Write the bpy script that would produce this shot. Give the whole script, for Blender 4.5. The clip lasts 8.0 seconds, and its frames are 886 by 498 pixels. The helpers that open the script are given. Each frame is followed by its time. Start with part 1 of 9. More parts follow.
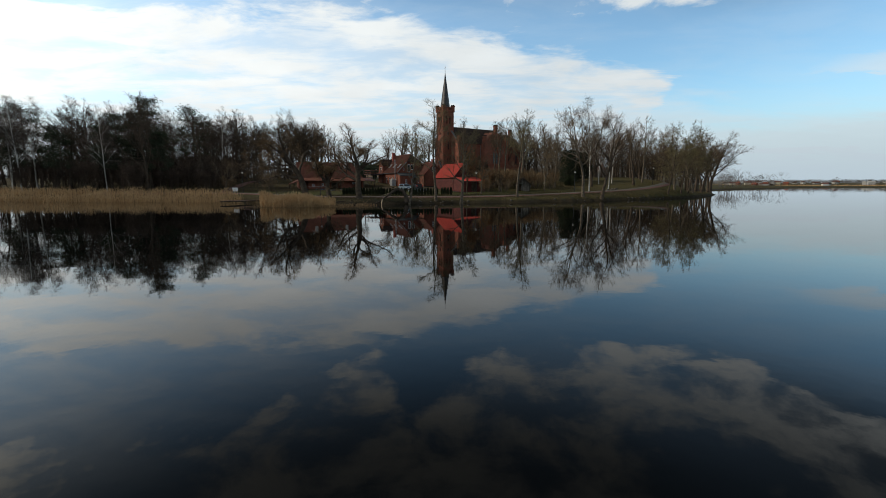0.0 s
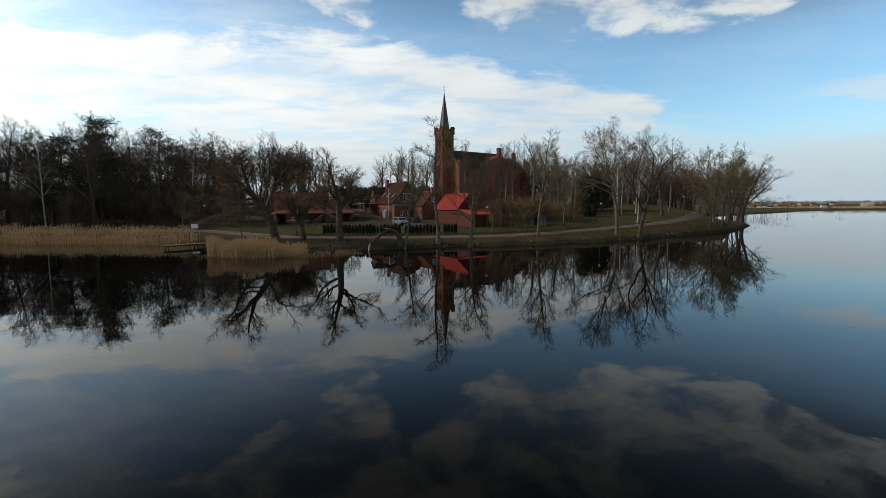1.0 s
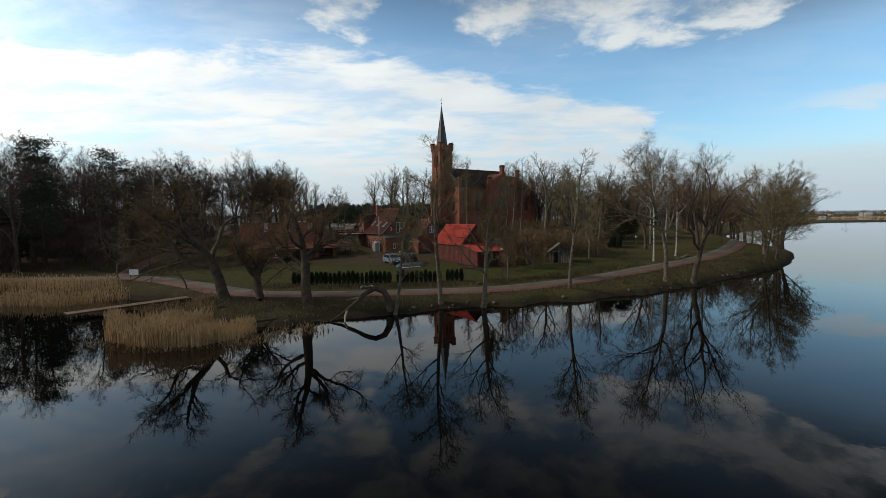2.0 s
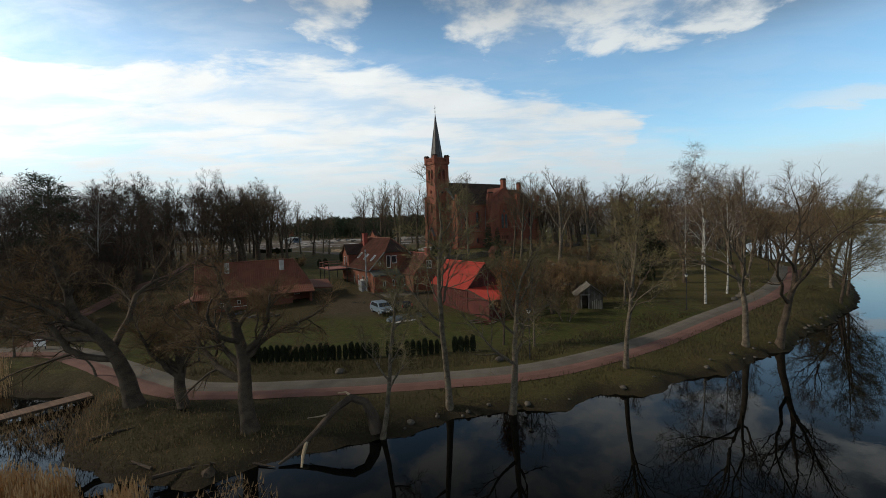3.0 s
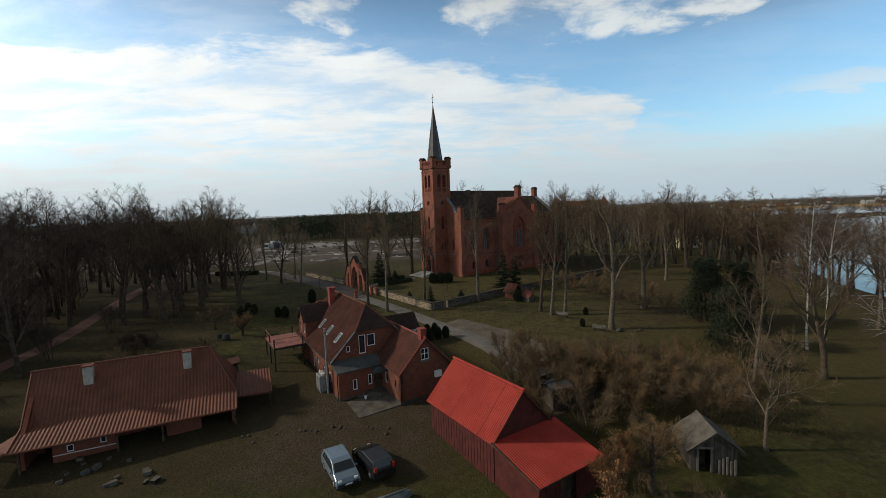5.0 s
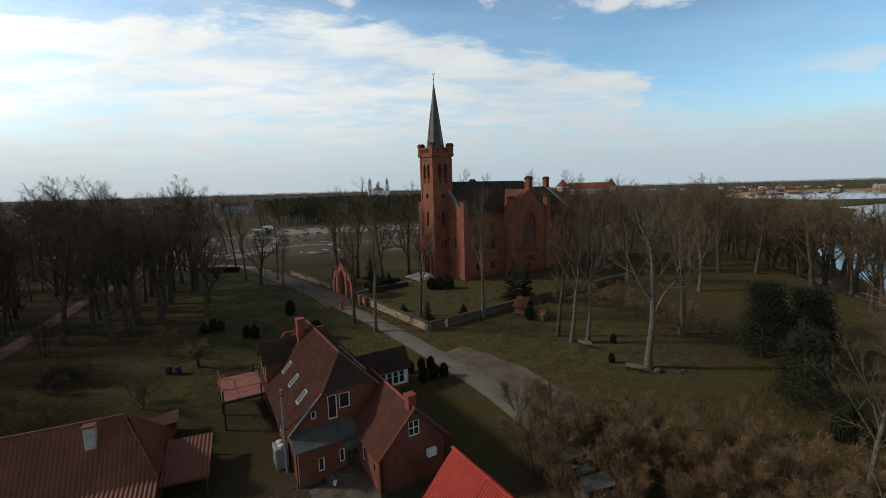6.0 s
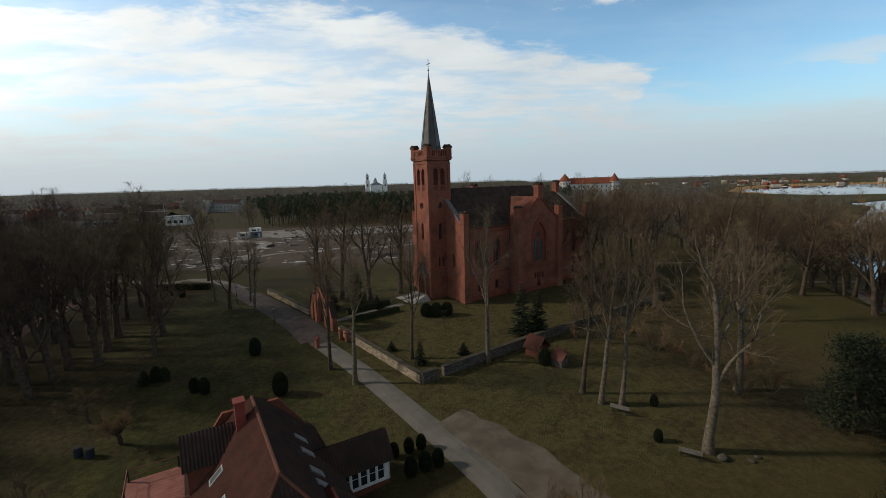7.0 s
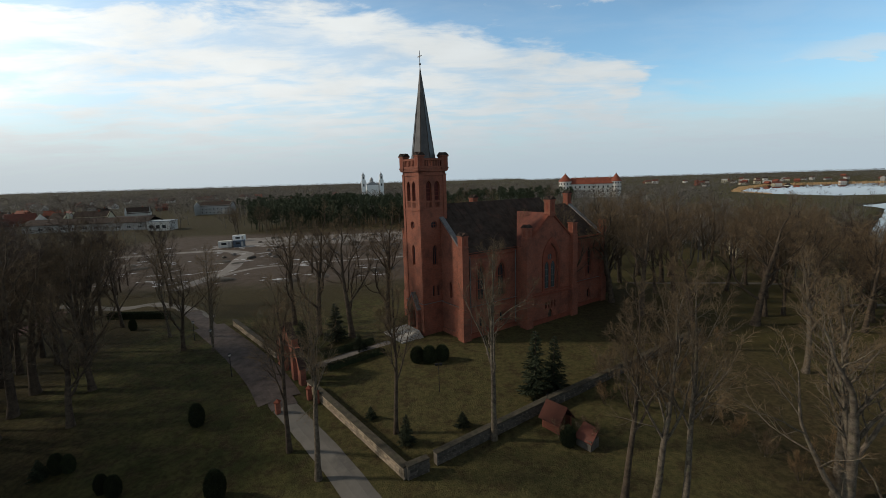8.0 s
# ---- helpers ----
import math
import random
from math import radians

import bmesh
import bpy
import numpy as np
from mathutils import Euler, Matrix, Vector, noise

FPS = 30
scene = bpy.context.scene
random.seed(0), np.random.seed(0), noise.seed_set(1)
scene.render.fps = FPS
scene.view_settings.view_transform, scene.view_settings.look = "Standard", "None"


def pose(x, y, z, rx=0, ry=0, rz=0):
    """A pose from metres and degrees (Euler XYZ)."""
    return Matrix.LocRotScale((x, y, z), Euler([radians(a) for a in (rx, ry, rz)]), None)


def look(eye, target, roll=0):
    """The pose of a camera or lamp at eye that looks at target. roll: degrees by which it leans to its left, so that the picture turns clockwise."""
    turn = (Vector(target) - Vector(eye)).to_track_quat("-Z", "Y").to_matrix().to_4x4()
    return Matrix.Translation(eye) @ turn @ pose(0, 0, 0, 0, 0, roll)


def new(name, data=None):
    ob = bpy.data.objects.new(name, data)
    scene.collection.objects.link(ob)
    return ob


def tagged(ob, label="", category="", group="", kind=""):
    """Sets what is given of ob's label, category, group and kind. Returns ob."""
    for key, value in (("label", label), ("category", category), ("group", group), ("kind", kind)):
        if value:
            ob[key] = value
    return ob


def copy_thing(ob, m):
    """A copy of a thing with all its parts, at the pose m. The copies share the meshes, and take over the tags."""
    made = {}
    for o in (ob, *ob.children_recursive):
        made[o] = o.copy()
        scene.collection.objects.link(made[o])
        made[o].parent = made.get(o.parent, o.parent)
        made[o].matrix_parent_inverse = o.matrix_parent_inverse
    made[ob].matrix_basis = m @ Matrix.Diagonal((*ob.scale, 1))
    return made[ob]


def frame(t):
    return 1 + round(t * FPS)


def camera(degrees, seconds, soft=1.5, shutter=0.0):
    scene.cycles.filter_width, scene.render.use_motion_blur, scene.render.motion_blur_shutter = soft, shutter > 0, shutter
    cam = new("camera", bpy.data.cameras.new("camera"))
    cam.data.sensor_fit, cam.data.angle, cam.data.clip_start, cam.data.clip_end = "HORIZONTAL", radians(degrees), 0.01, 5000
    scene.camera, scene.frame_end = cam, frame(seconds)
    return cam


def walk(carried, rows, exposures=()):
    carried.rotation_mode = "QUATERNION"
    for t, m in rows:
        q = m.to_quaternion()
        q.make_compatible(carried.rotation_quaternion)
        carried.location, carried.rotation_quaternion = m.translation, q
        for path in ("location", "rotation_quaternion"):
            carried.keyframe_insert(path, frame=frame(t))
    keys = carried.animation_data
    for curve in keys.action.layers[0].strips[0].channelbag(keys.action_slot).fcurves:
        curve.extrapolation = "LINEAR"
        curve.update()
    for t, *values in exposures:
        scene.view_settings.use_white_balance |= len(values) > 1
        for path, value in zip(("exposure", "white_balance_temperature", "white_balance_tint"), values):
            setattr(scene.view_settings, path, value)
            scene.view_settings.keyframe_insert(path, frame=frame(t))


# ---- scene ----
cam = camera(91.1, 8.0, soft=0.75)
PATH = [
    (0, (0.678, -33.933, 3.258), (0.709, -24.041, 1.798), -0.06),
    (0.5, (0.198, -25.525, 4.162), (0.250, -15.597, 2.971), -0.25),
    (1, (-0.324, -17.123, 5.625), (-0.217, -7.170, 4.654), -0.26),
    (2.5, (-1.144, 6.271, 11.412), (-0.885, 16.249, 10.810), -1.34),
    (3, (-1.442, 13.578, 13.653), (-1.105, 23.557, 13.110), -2.01),
    (3.5, (-1.413, 20.805, 15.807), (-1.037, 30.787, 15.329), -2.66),
    (4, (-1.365, 27.549, 18.019), (-0.954, 37.527, 17.495), -2.94),
    (4.5, (-1.076, 34.181, 20.107), (-0.671, 44.152, 19.466), -2.67),
    (6, (0.241, 53.314, 25.545), (0.546, 63.217, 24.186), -1.62),
    (6.5, (0.974, 59.683, 27.098), (1.244, 69.571, 25.628), -1.87),
    (7, (1.273, 66.407, 28.448), (1.585, 76.286, 26.931), -1.70),
    (7.5, (1.738, 73.019, 30.014), (2.077, 82.891, 28.456), -1.64),
    (8, (2.379, 79.897, 31.119), (2.733, 89.768, 29.554), -1.73),
]
walk(cam, [(t, look(eye, target, roll)) for t, eye, target, roll in PATH], [(0.0, 0.0), (4.7, 0.0), (5.8, -0.10), (8.0, -0.12)])

# ---- light ----
SUN_AZ, SUN_EL = radians(-84), radians(30)      # azimuth from +y, clockwise positive
SUN_DIR = Vector((math.sin(SUN_AZ) * math.cos(SUN_EL), math.cos(SUN_AZ) * math.cos(SUN_EL), math.sin(SUN_EL)))
sun = new("sun", bpy.data.lights.new("sun", "SUN"))
sun.data.energy, sun.data.angle, sun.data.color = 2.5, radians(4.0), (1.0, 0.88, 0.71)
sun.matrix_world = look(SUN_DIR * 200, (0, 0, 0))


class Nodes:
    """Short way of writing node trees."""

    def __init__(self, tree):
        self.t = tree
        tree.nodes.clear()

    def n(self, kind, ins=None, operation=""):
        node = self.t.nodes.new(kind)
        if operation:
            node.operation = operation
        for k, v in (ins or {}).items():
            if isinstance(v, bpy.types.NodeSocket):
                self.t.links.new(v, node.inputs[k])
            else:
                node.inputs[k].default_value = v
        return node

    def math(self, op, a, b=0.0, c=0.0):
        return self.n("ShaderNodeMath", {0: a, 1: b, 2: c}, op).outputs[0]

    def mix(self, fac, a, b, blend="MIX"):
        m = self.n("ShaderNodeMix", {0: fac})
        m.data_type, m.blend_type = "RGBA", blend
        for key, v in ((6, a), (7, b)):
            if isinstance(v, bpy.types.NodeSocket):
                self.t.links.new(v, m.inputs[key])
            else:
                m.inputs[key].default_value = (*v, 1) if len(v) == 3 else v
        return m.outputs[2]

    def step(self, v, lo, hi):
        r = self.n("ShaderNodeMapRange", {0: v, 1: lo, 2: hi, 3: 0.0, 4: 1.0})
        r.interpolation_type = "SMOOTHSTEP"
        return r.outputs[0]

    def noise(self, vec, scale, detail=4.0, rough=0.55, distortion=0.0):
        return self.n("ShaderNodeTexNoise", {"Vector": vec, "Scale": scale, "Detail": detail, "Roughness": rough, "Distortion": distortion}).outputs[0]


def make_world():
    world = bpy.data.worlds.new("world")
    world.use_nodes = True
    scene.world = world
    k = Nodes(world.node_tree)
    way = k.n("ShaderNodeTexCoord").outputs["Generated"]
    xyz = k.n("ShaderNodeSeparateXYZ", {0: way})
    x, y, z = xyz.outputs
    zc = k.math("ADD", k.math("MAXIMUM", z, 0.0), 0.12)
    px, py = k.math("DIVIDE", x, zc), k.math("DIVIDE", y, zc)
    flat = k.n("ShaderNodeCombineXYZ", {0: px, 1: py, 2: 0.0}).outputs[0]
    air = k.n("ShaderNodeTexSky")
    air.sky_type, air.sun_disc, air.sun_elevation, air.sun_rotation = "NISHITA", False, SUN_EL, SUN_AZ
    air.air_density, air.dust_density, air.ozone_density = 1.0, 0.6, 1.6
    sky = air.outputs[0]
    # a bank of cloud over the land, broken cloud overhead, a veil towards the sun
    def curve(v, lo, hi, points):
        """A soft curve through a few (position, height) points."""
        ramp = k.n("ShaderNodeValToRGB", {0: k.n("ShaderNodeMapRange", {0: v, 1: lo, 2: hi, 3: 0.0, 4: 1.0}).outputs[0]})
        ramp.color_ramp.interpolation = "LINEAR"
        stops = ramp.color_ramp.elements
        while len(stops) < len(points):
            stops.new(0.5)
        for stop, (at, value) in zip(stops, points):
            stop.position, stop.color = (at - lo) / (hi - lo), (value / 4, value / 4, value / 4, 1)
        return k.math("MULTIPLY", ramp.outputs[0], 4.0)

    low = k.noise(flat, 1.3, 5.0, 0.6)
    drawn = k.n("ShaderNodeCombineXYZ", {0: k.math("MULTIPLY", px, 0.8), 1: k.math("MULTIPLY", py, 1.5), 2: 0.0}).outputs[0]
    fine = k.noise(drawn, 2.1, 9.0, 0.60, 0.35)
    puff = k.noise(flat, 3.3, 9.0, 0.60, 0.25)
    edge = curve(px, -2.5, 2.5, ((-2.4, 1.5), (-1.7, 1.62), (-1.3, 1.86), (-0.8, 1.88), (-0.4, 1.90), (0.0, 2.14), (0.5, 2.24), (1.0, 2.40), (1.4, 2.68), (1.6, 3.2), (1.8, 3.9), (2.4, 4.0)))
    bank = k.math("ADD", k.math("SUBTRACT", py, edge), k.math("ADD", k.math("MULTIPLY", k.math("SUBTRACT", fine, 0.5), 0.9), k.math("MULTIPLY", k.math("SUBTRACT", puff, 0.5), 0.45)))
    body = k.math("ADD", 0.50, k.math("MULTIPLY", k.step(k.math("ADD", k.math("MULTIPLY", fine, 0.7), k.math("MULTIPLY", low, 0.3)), 0.38, 0.58), 0.50))
    bank = k.math("MULTIPLY", k.step(bank, -0.05, 0.22), body)
    right = k.math("ADD", k.math("SUBTRACT", k.math("ADD", px, py), k.math("ADD", 2.5, curve(px, 0.5, 4.5, ((1.0, 1.7), (1.6, 1.9), (2.0, 2.5), (2.4, 3.1), (3.2, 3.2), (4.4, 3.2))))), k.math("MULTIPLY", k.math("SUBTRACT", fine, 0.5), 1.9))
    right = k.math("MULTIPLY", k.math("MULTIPLY", k.step(right, -0.35, 1.1), 0.74), k.step(px, 0.9, 1.5))
    wisp = k.math("MULTIPLY", k.step(k.math("SUBTRACT", k.math("ADD", 0.30, k.math("MULTIPLY", k.math("SUBTRACT", fine, 0.5), 1.6)), k.math("ABSOLUTE", k.math("SUBTRACT", py, k.math("SUBTRACT", 2.86, k.math("MULTIPLY", px, 0.28))))), 0.10, 0.30), k.math("MULTIPLY", k.step(px, 1.8, 2.3), 0.6))
    over = curve(px, -2.5, 2.5, ((-2.2, 0.9), (-1.4, 1.36), (-1.0, 1.42), (-0.7, 1.46), (-0.55, 1.80), (-0.30, 2.06), (-0.2, 1.72), (-0.1, 1.45), (0.02, 1.80), (0.3, 2.05), (0.6, 2.06), (0.9, 2.0), (1.25, 1.86), (1.45, 1.3), (1.6, 0.8), (2.2, 0.6)))
    over = k.math("ADD", k.math("SUBTRACT", over, py), k.math("MULTIPLY", k.math("SUBTRACT", puff, 0.5), 0.95))
    broken = k.math("MULTIPLY", k.step(over, 0.02, 0.24), k.math("ADD", 0.16, k.math("MULTIPLY", k.step(k.math("ADD", k.math("MULTIPLY", puff, 0.6), k.math("MULTIPLY", low, 0.4)), 0.43, 0.57), 0.84)))
    high = k.step(z, 0.33, 0.56)
    veil = k.math("MULTIPLY", k.math("SUBTRACT", k.math("SUBTRACT", 1.0, k.math("MULTIPLY", high, 0.28)), k.math("MULTIPLY", k.step(px, -1.5, 0.2), 0.72)), k.math("ADD", 0.20, k.math("MULTIPLY", k.step(fine, 0.35, 0.65), 0.34)))
    cover = k.math("MAXIMUM", k.math("MAXIMUM", k.math("MAXIMUM", bank, broken), k.math("MAXIMUM", right, wisp)), veil)
    # towards the sun the cloud glows
    near = k.n("ShaderNodeVectorMath", {0: way, 1: tuple(SUN_DIR)}, "DOT_PRODUCT").outputs["Value"]
    glow = k.step(near, -0.15, 0.72)
    cloud = k.mix(glow, (6.7, 7.2, 7.4), (9.2, 9.5, 9.4))
    cloud = k.mix(k.step(near, 0.60, 0.92), cloud, (16.0, 16.2, 15.4))
    shade = k.math("ADD", 0.86, k.math("MULTIPLY", k.noise(flat, 2.3, 7.0), 0.26))
    shade = k.math("MULTIPLY", shade, k.math("SUBTRACT", 1.06, k.math("MULTIPLY", high, 0.78)))
    cloud = k.mix(1.0, cloud, k.n("ShaderNodeCombineXYZ", {0: shade, 1: shade, 2: shade}).outputs[0], "MULTIPLY")
    blue = k.mix(1.0, sky, (1.38, 1.80, 1.84), "MULTIPLY")
    blue = k.mix(k.math("MULTIPLY", k.step(z, 0.30, 0.60), 0.88), blue, (0.16, 0.24, 0.36))
    blue = k.mix(k.math("MULTIPLY", k.math("MULTIPLY", k.step(px, 0.7, 1.4), k.step(z, 0.27, 0.42)), 0.86), blue, (0.16, 0.24, 0.36))
    both = k.mix(cover, blue, cloud)
    haze = k.mix(glow, (4.9, 5.9, 6.6), (5.9, 6.6, 7.0))
    both = k.mix(k.math("SUBTRACT", 1.0, k.step(z, 0.0, 0.20)), both, haze)
    both = k.mix(k.math("SUBTRACT", 1.0, k.step(z, -0.03, 0.0)), both, (1.2, 1.2, 1.1))
    k.n("ShaderNodeOutputWorld", {0: k.n("ShaderNodeBackground", {0: both, 1: 0.1}).outputs[0]})


make_world()


# ---- materials ----
def material(name, low, high, rough=0.85, scale=1.0, fine=12.0, bump=0.3, metal=0.0, spec=0.3, dirt=None, random=0.0):
    """Two colours in large patches and fine grain, with relief; dirt: a third colour in blotches."""
    m = bpy.data.materials.new(name)
    m.use_nodes = True
    k = Nodes(m.node_tree)
    at = k.n("ShaderNodeTexCoord").outputs["Object"]
    a, b = k.noise(at, scale, 5.0), k.noise(at, fine, 4.0, 0.65)
    fac = k.math("ADD", k.math("MULTIPLY", a, 0.6), k.math("MULTIPLY", b, 0.4))
    col = k.mix(k.step(fac, 0.34, 0.66), low, high)
    if dirt:
        col = k.mix(k.math("MULTIPLY", k.step(k.noise(at, scale * 0.6, 6.0, 0.7), 0.52, 0.68), 0.7), col, dirt)
    if random:
        rnd = k.math("ADD", 1.0 - random, k.math("MULTIPLY", k.n("ShaderNodeObjectInfo").outputs["Random"], 2 * random))
        col = k.mix(1.0, col, k.n("ShaderNodeCombineXYZ", {0: rnd, 1: rnd, 2: rnd}).outputs[0], "MULTIPLY")
    p = k.n("ShaderNodeBsdfPrincipled", {"Base Color": col, "Roughness": rough, "Metallic": metal, "Specular IOR Level": spec})
    if bump:
        k.t.links.new(k.n("ShaderNodeBump", {"Height": b, "Strength": bump, "Distance": 0.05}).outputs[0], p.inputs["Normal"])
    k.n("ShaderNodeOutputMaterial", {0: p.outputs[0]})
    return m


def brick_material(name, low, high, mortar, course=0.077, sooty=(0.075, 0.036, 0.029)):
    m = bpy.data.materials.new(name)
    m.use_nodes = True
    k = Nodes(m.node_tree)
    at = k.n("ShaderNodeTexCoord").outputs["Object"]
    s = k.n("ShaderNodeSeparateXYZ", {0: at})
    run = k.math("ADD", s.outputs[0], s.outputs[1])
    flat = k.n("ShaderNodeCombineXYZ", {0: run, 1: s.outputs[2], 2: 0.0}).outputs[0]
    tex = k.n("ShaderNodeTexBrick", {"Vector": flat, "Color1": (*low, 1), "Color2": (*high, 1), "Mortar": (*mortar, 1), "Scale": 1.0,
                                     "Mortar Size": 0.008, "Brick Width": 0.26, "Row Height": course})
    big = k.noise(at, 0.35, 6.0, 0.65)
    col = k.mix(k.math("MULTIPLY", k.step(big, 0.44, 0.68), 0.62), tex.outputs[0], sooty)
    col = k.mix(k.math("MULTIPLY", k.step(k.noise(at, 1.6, 6.0, 0.72), 0.48, 0.70), 0.42), col, tuple(min(1, c * 1.35) for c in high))
    p = k.n("ShaderNodeBsdfPrincipled", {"Base Color": col, "Roughness": 0.9, "Specular IOR Level": 0.2})
    k.t.links.new(k.n("ShaderNodeBump", {"Height": tex.outputs[1], "Strength": 0.25, "Distance": 0.01, }).outputs[0], p.inputs["Normal"])
    k.n("ShaderNodeOutputMaterial", {0: p.outputs[0]})
    return m


def ground_material():
    m = bpy.data.materials.new("winter grass and earth")
    m.use_nodes = True
    k = Nodes(m.node_tree)
    at = k.n("ShaderNodeNewGeometry").outputs["Position"]
    s = k.n("ShaderNodeSeparateXYZ", {0: at})
    big, mid, fine = k.noise(at, 0.045, 4.0), k.noise(at, 0.35, 6.0, 0.65), k.noise(at, 6.0, 5.0, 0.7)
    def box(x0, x1, y0, y1, soft):
        wob = k.math("MULTIPLY", k.math("SUBTRACT", mid, 0.5), soft * 1.6)
        xx, yy = k.math("ADD", s.outputs[0], wob), k.math("ADD", s.outputs[1], wob)
        a = k.math("MULTIPLY", k.step(xx, x0 - soft, x0 + soft), k.math("SUBTRACT", 1.0, k.step(xx, x1 - soft, x1 + soft)))
        b = k.math("MULTIPLY", k.step(yy, y0 - soft, y0 + soft), k.math("SUBTRACT", 1.0, k.step(yy, y1 - soft, y1 + soft)))
        return k.math("MULTIPLY", a, b)

    tuft = k.noise(at, 1.7, 7.0, 0.72)
    grass = k.mix(k.step(mid, 0.35, 0.65), (0.043, 0.048, 0.016), (0.084, 0.079, 0.028))
    grass = k.mix(k.math("MULTIPLY", k.step(tuft, 0.40, 0.66), 0.55), grass, (0.016, 0.013, 0.006))
    # short yellow turf, church side of the lane, sunlight put into the colour
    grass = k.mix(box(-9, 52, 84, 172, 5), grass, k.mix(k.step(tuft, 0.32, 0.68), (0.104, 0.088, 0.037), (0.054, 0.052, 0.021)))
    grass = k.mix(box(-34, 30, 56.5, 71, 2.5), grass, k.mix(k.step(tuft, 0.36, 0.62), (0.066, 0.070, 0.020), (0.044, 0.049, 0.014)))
    fine = k.step(fine, 0.32, 0.68)
    dry = k.mix(fine, (0.031, 0.022, 0.012), (0.098, 0.071, 0.036))
    dry = k.mix(k.math("MULTIPLY", k.step(tuft, 0.40, 0.60), 0.55), dry, (0.020, 0.014, 0.008))
    earth = k.mix(fine, (0.020, 0.014, 0.010), (0.056, 0.042, 0.029))
    lawn = k.math("MAXIMUM", box(-46, 28, 55.5, 72, 2.5), k.math("MAXIMUM", box(-52, -6, 96, 160, 5), box(-16, 48, 98, 172, 5)))
    lawn = k.math("MAXIMUM", lawn, box(17, 36, 62, 76, 3))
    wild = k.math("MULTIPLY", k.step(k.math("ADD", k.math("MULTIPLY", big, 0.5), k.math("MULTIPLY", mid, 0.5)), 0.40, 0.60), 0.85)
    field = k.mix(k.math("MAXIMUM", wild, 0.25), grass, dry)
    lawn_col = k.mix(k.math("MULTIPLY", k.step(k.noise(at, 0.55, 7.0, 0.72), 0.44, 0.66), 0.8), grass, dry)
    # fallen leaves under the trees left of the church and in the park
    leaves = k.math("MAXIMUM", box(-140, -33, 84, 128, 5), k.math("MAXIMUM", box(29, 120, 100, 240, 5), box(-140, -47, 60, 200, 4)))
    lawn_col = k.mix(k.math("MULTIPLY", leaves, 0.6), lawn_col, k.mix(k.step(tuft, 0.35, 0.65), (0.074, 0.051, 0.028), (0.034, 0.027, 0.015)))
    damp = k.math("SUBTRACT", 0.55, k.math("MULTIPLY", k.step(s.outputs[0], -5.0, 6.0), 0.42))
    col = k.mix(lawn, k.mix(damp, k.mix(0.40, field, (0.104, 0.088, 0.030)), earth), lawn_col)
    yard = k.math("MAXIMUM", box(-17, -1, 72.5, 82, 2.5), box(-14, 14, 79, 86, 2.0))
    col = k.mix(k.math("MULTIPLY", yard, k.math("ADD", 0.35, k.math("MULTIPLY", k.step(k.noise(at, 0.5, 7.0, 0.7), 0.4, 0.6), 0.6))), col, k.mix(fine, (0.045, 0.034, 0.024), (0.105, 0.082, 0.060)))
    bank = k.math("SUBTRACT", 1.0, k.step(k.math("ADD", s.outputs[2], k.math("MULTIPLY", k.math("SUBTRACT", fine, 0.5), 0.4)), 0.25, 0.75))
    col = k.mix(k.math("MULTIPLY", bank, 0.85), col, (0.030, 0.024, 0.017))
    site = box(-125, 5, 188, 300, 8)
    col = k.mix(k.math("MULTIPLY", site, 0.8), col, k.mix(mid, (0.050, 0.037, 0.030), (0.16, 0.125, 0.107)))
    p = k.n("ShaderNodeBsdfPrincipled", {"Base Color": col, "Roughness": 0.95, "Specular IOR Level": 0.1})
    hgt = k.math("ADD", fine, k.math("MULTIPLY", k.noise(at, 25.0, 3.0), 0.4))
    k.t.links.new(k.n("ShaderNodeBump", {"Height": hgt, "Strength": 0.7, "Distance": 0.12}).outputs[0], p.inputs["Normal"])
    k.n("ShaderNodeOutputMaterial", {0: p.outputs[0]})
    return m


def water_material():
    m = bpy.data.materials.new("still lake water")
    m.use_nodes = True
    k = Nodes(m.node_tree)
    at = k.n("ShaderNodeNewGeometry").outputs["Position"]
    p = k.n("ShaderNodeBsdfPrincipled", {"Base Color": (0.0012, 0.0014, 0.0014, 1), "Roughness": 0.015, "IOR": 1.33, "Specular IOR Level": 0.34, "Specular Tint": (1.0, 0.93, 0.82, 1)})
    wave = k.math("ADD", k.noise(at, 0.5, 3.0), k.math("MULTIPLY", k.noise(at, 3.0, 2.0), 0.15))
    k.t.links.new(k.n("ShaderNodeBump", {"Height": wave, "Strength": 0.06, "Distance": 0.05}).outputs[0], p.inputs["Normal"])
    k.n("ShaderNodeOutputMaterial", {0: p.outputs[0]})
    return m


def birch_material():
    m = bpy.data.materials.new("white birch bark")
    m.use_nodes = True
    k = Nodes(m.node_tree)
    at = k.n("ShaderNodeTexCoord").outputs["Object"]
    band = k.noise(k.n("ShaderNodeVectorMath", {0: at, 1: (2.0, 2.0, 7.0)}, "MULTIPLY").outputs[0], 1.0, 4.0, 0.7)
    col = k.mix(k.step(band, 0.50, 0.60), (0.42, 0.40, 0.36), (0.04, 0.032, 0.028))
    p = k.n("ShaderNodeBsdfPrincipled", {"Base Color": col, "Roughness": 0.8})
    k.n("ShaderNodeOutputMaterial", {0: p.outputs[0]})
    return m


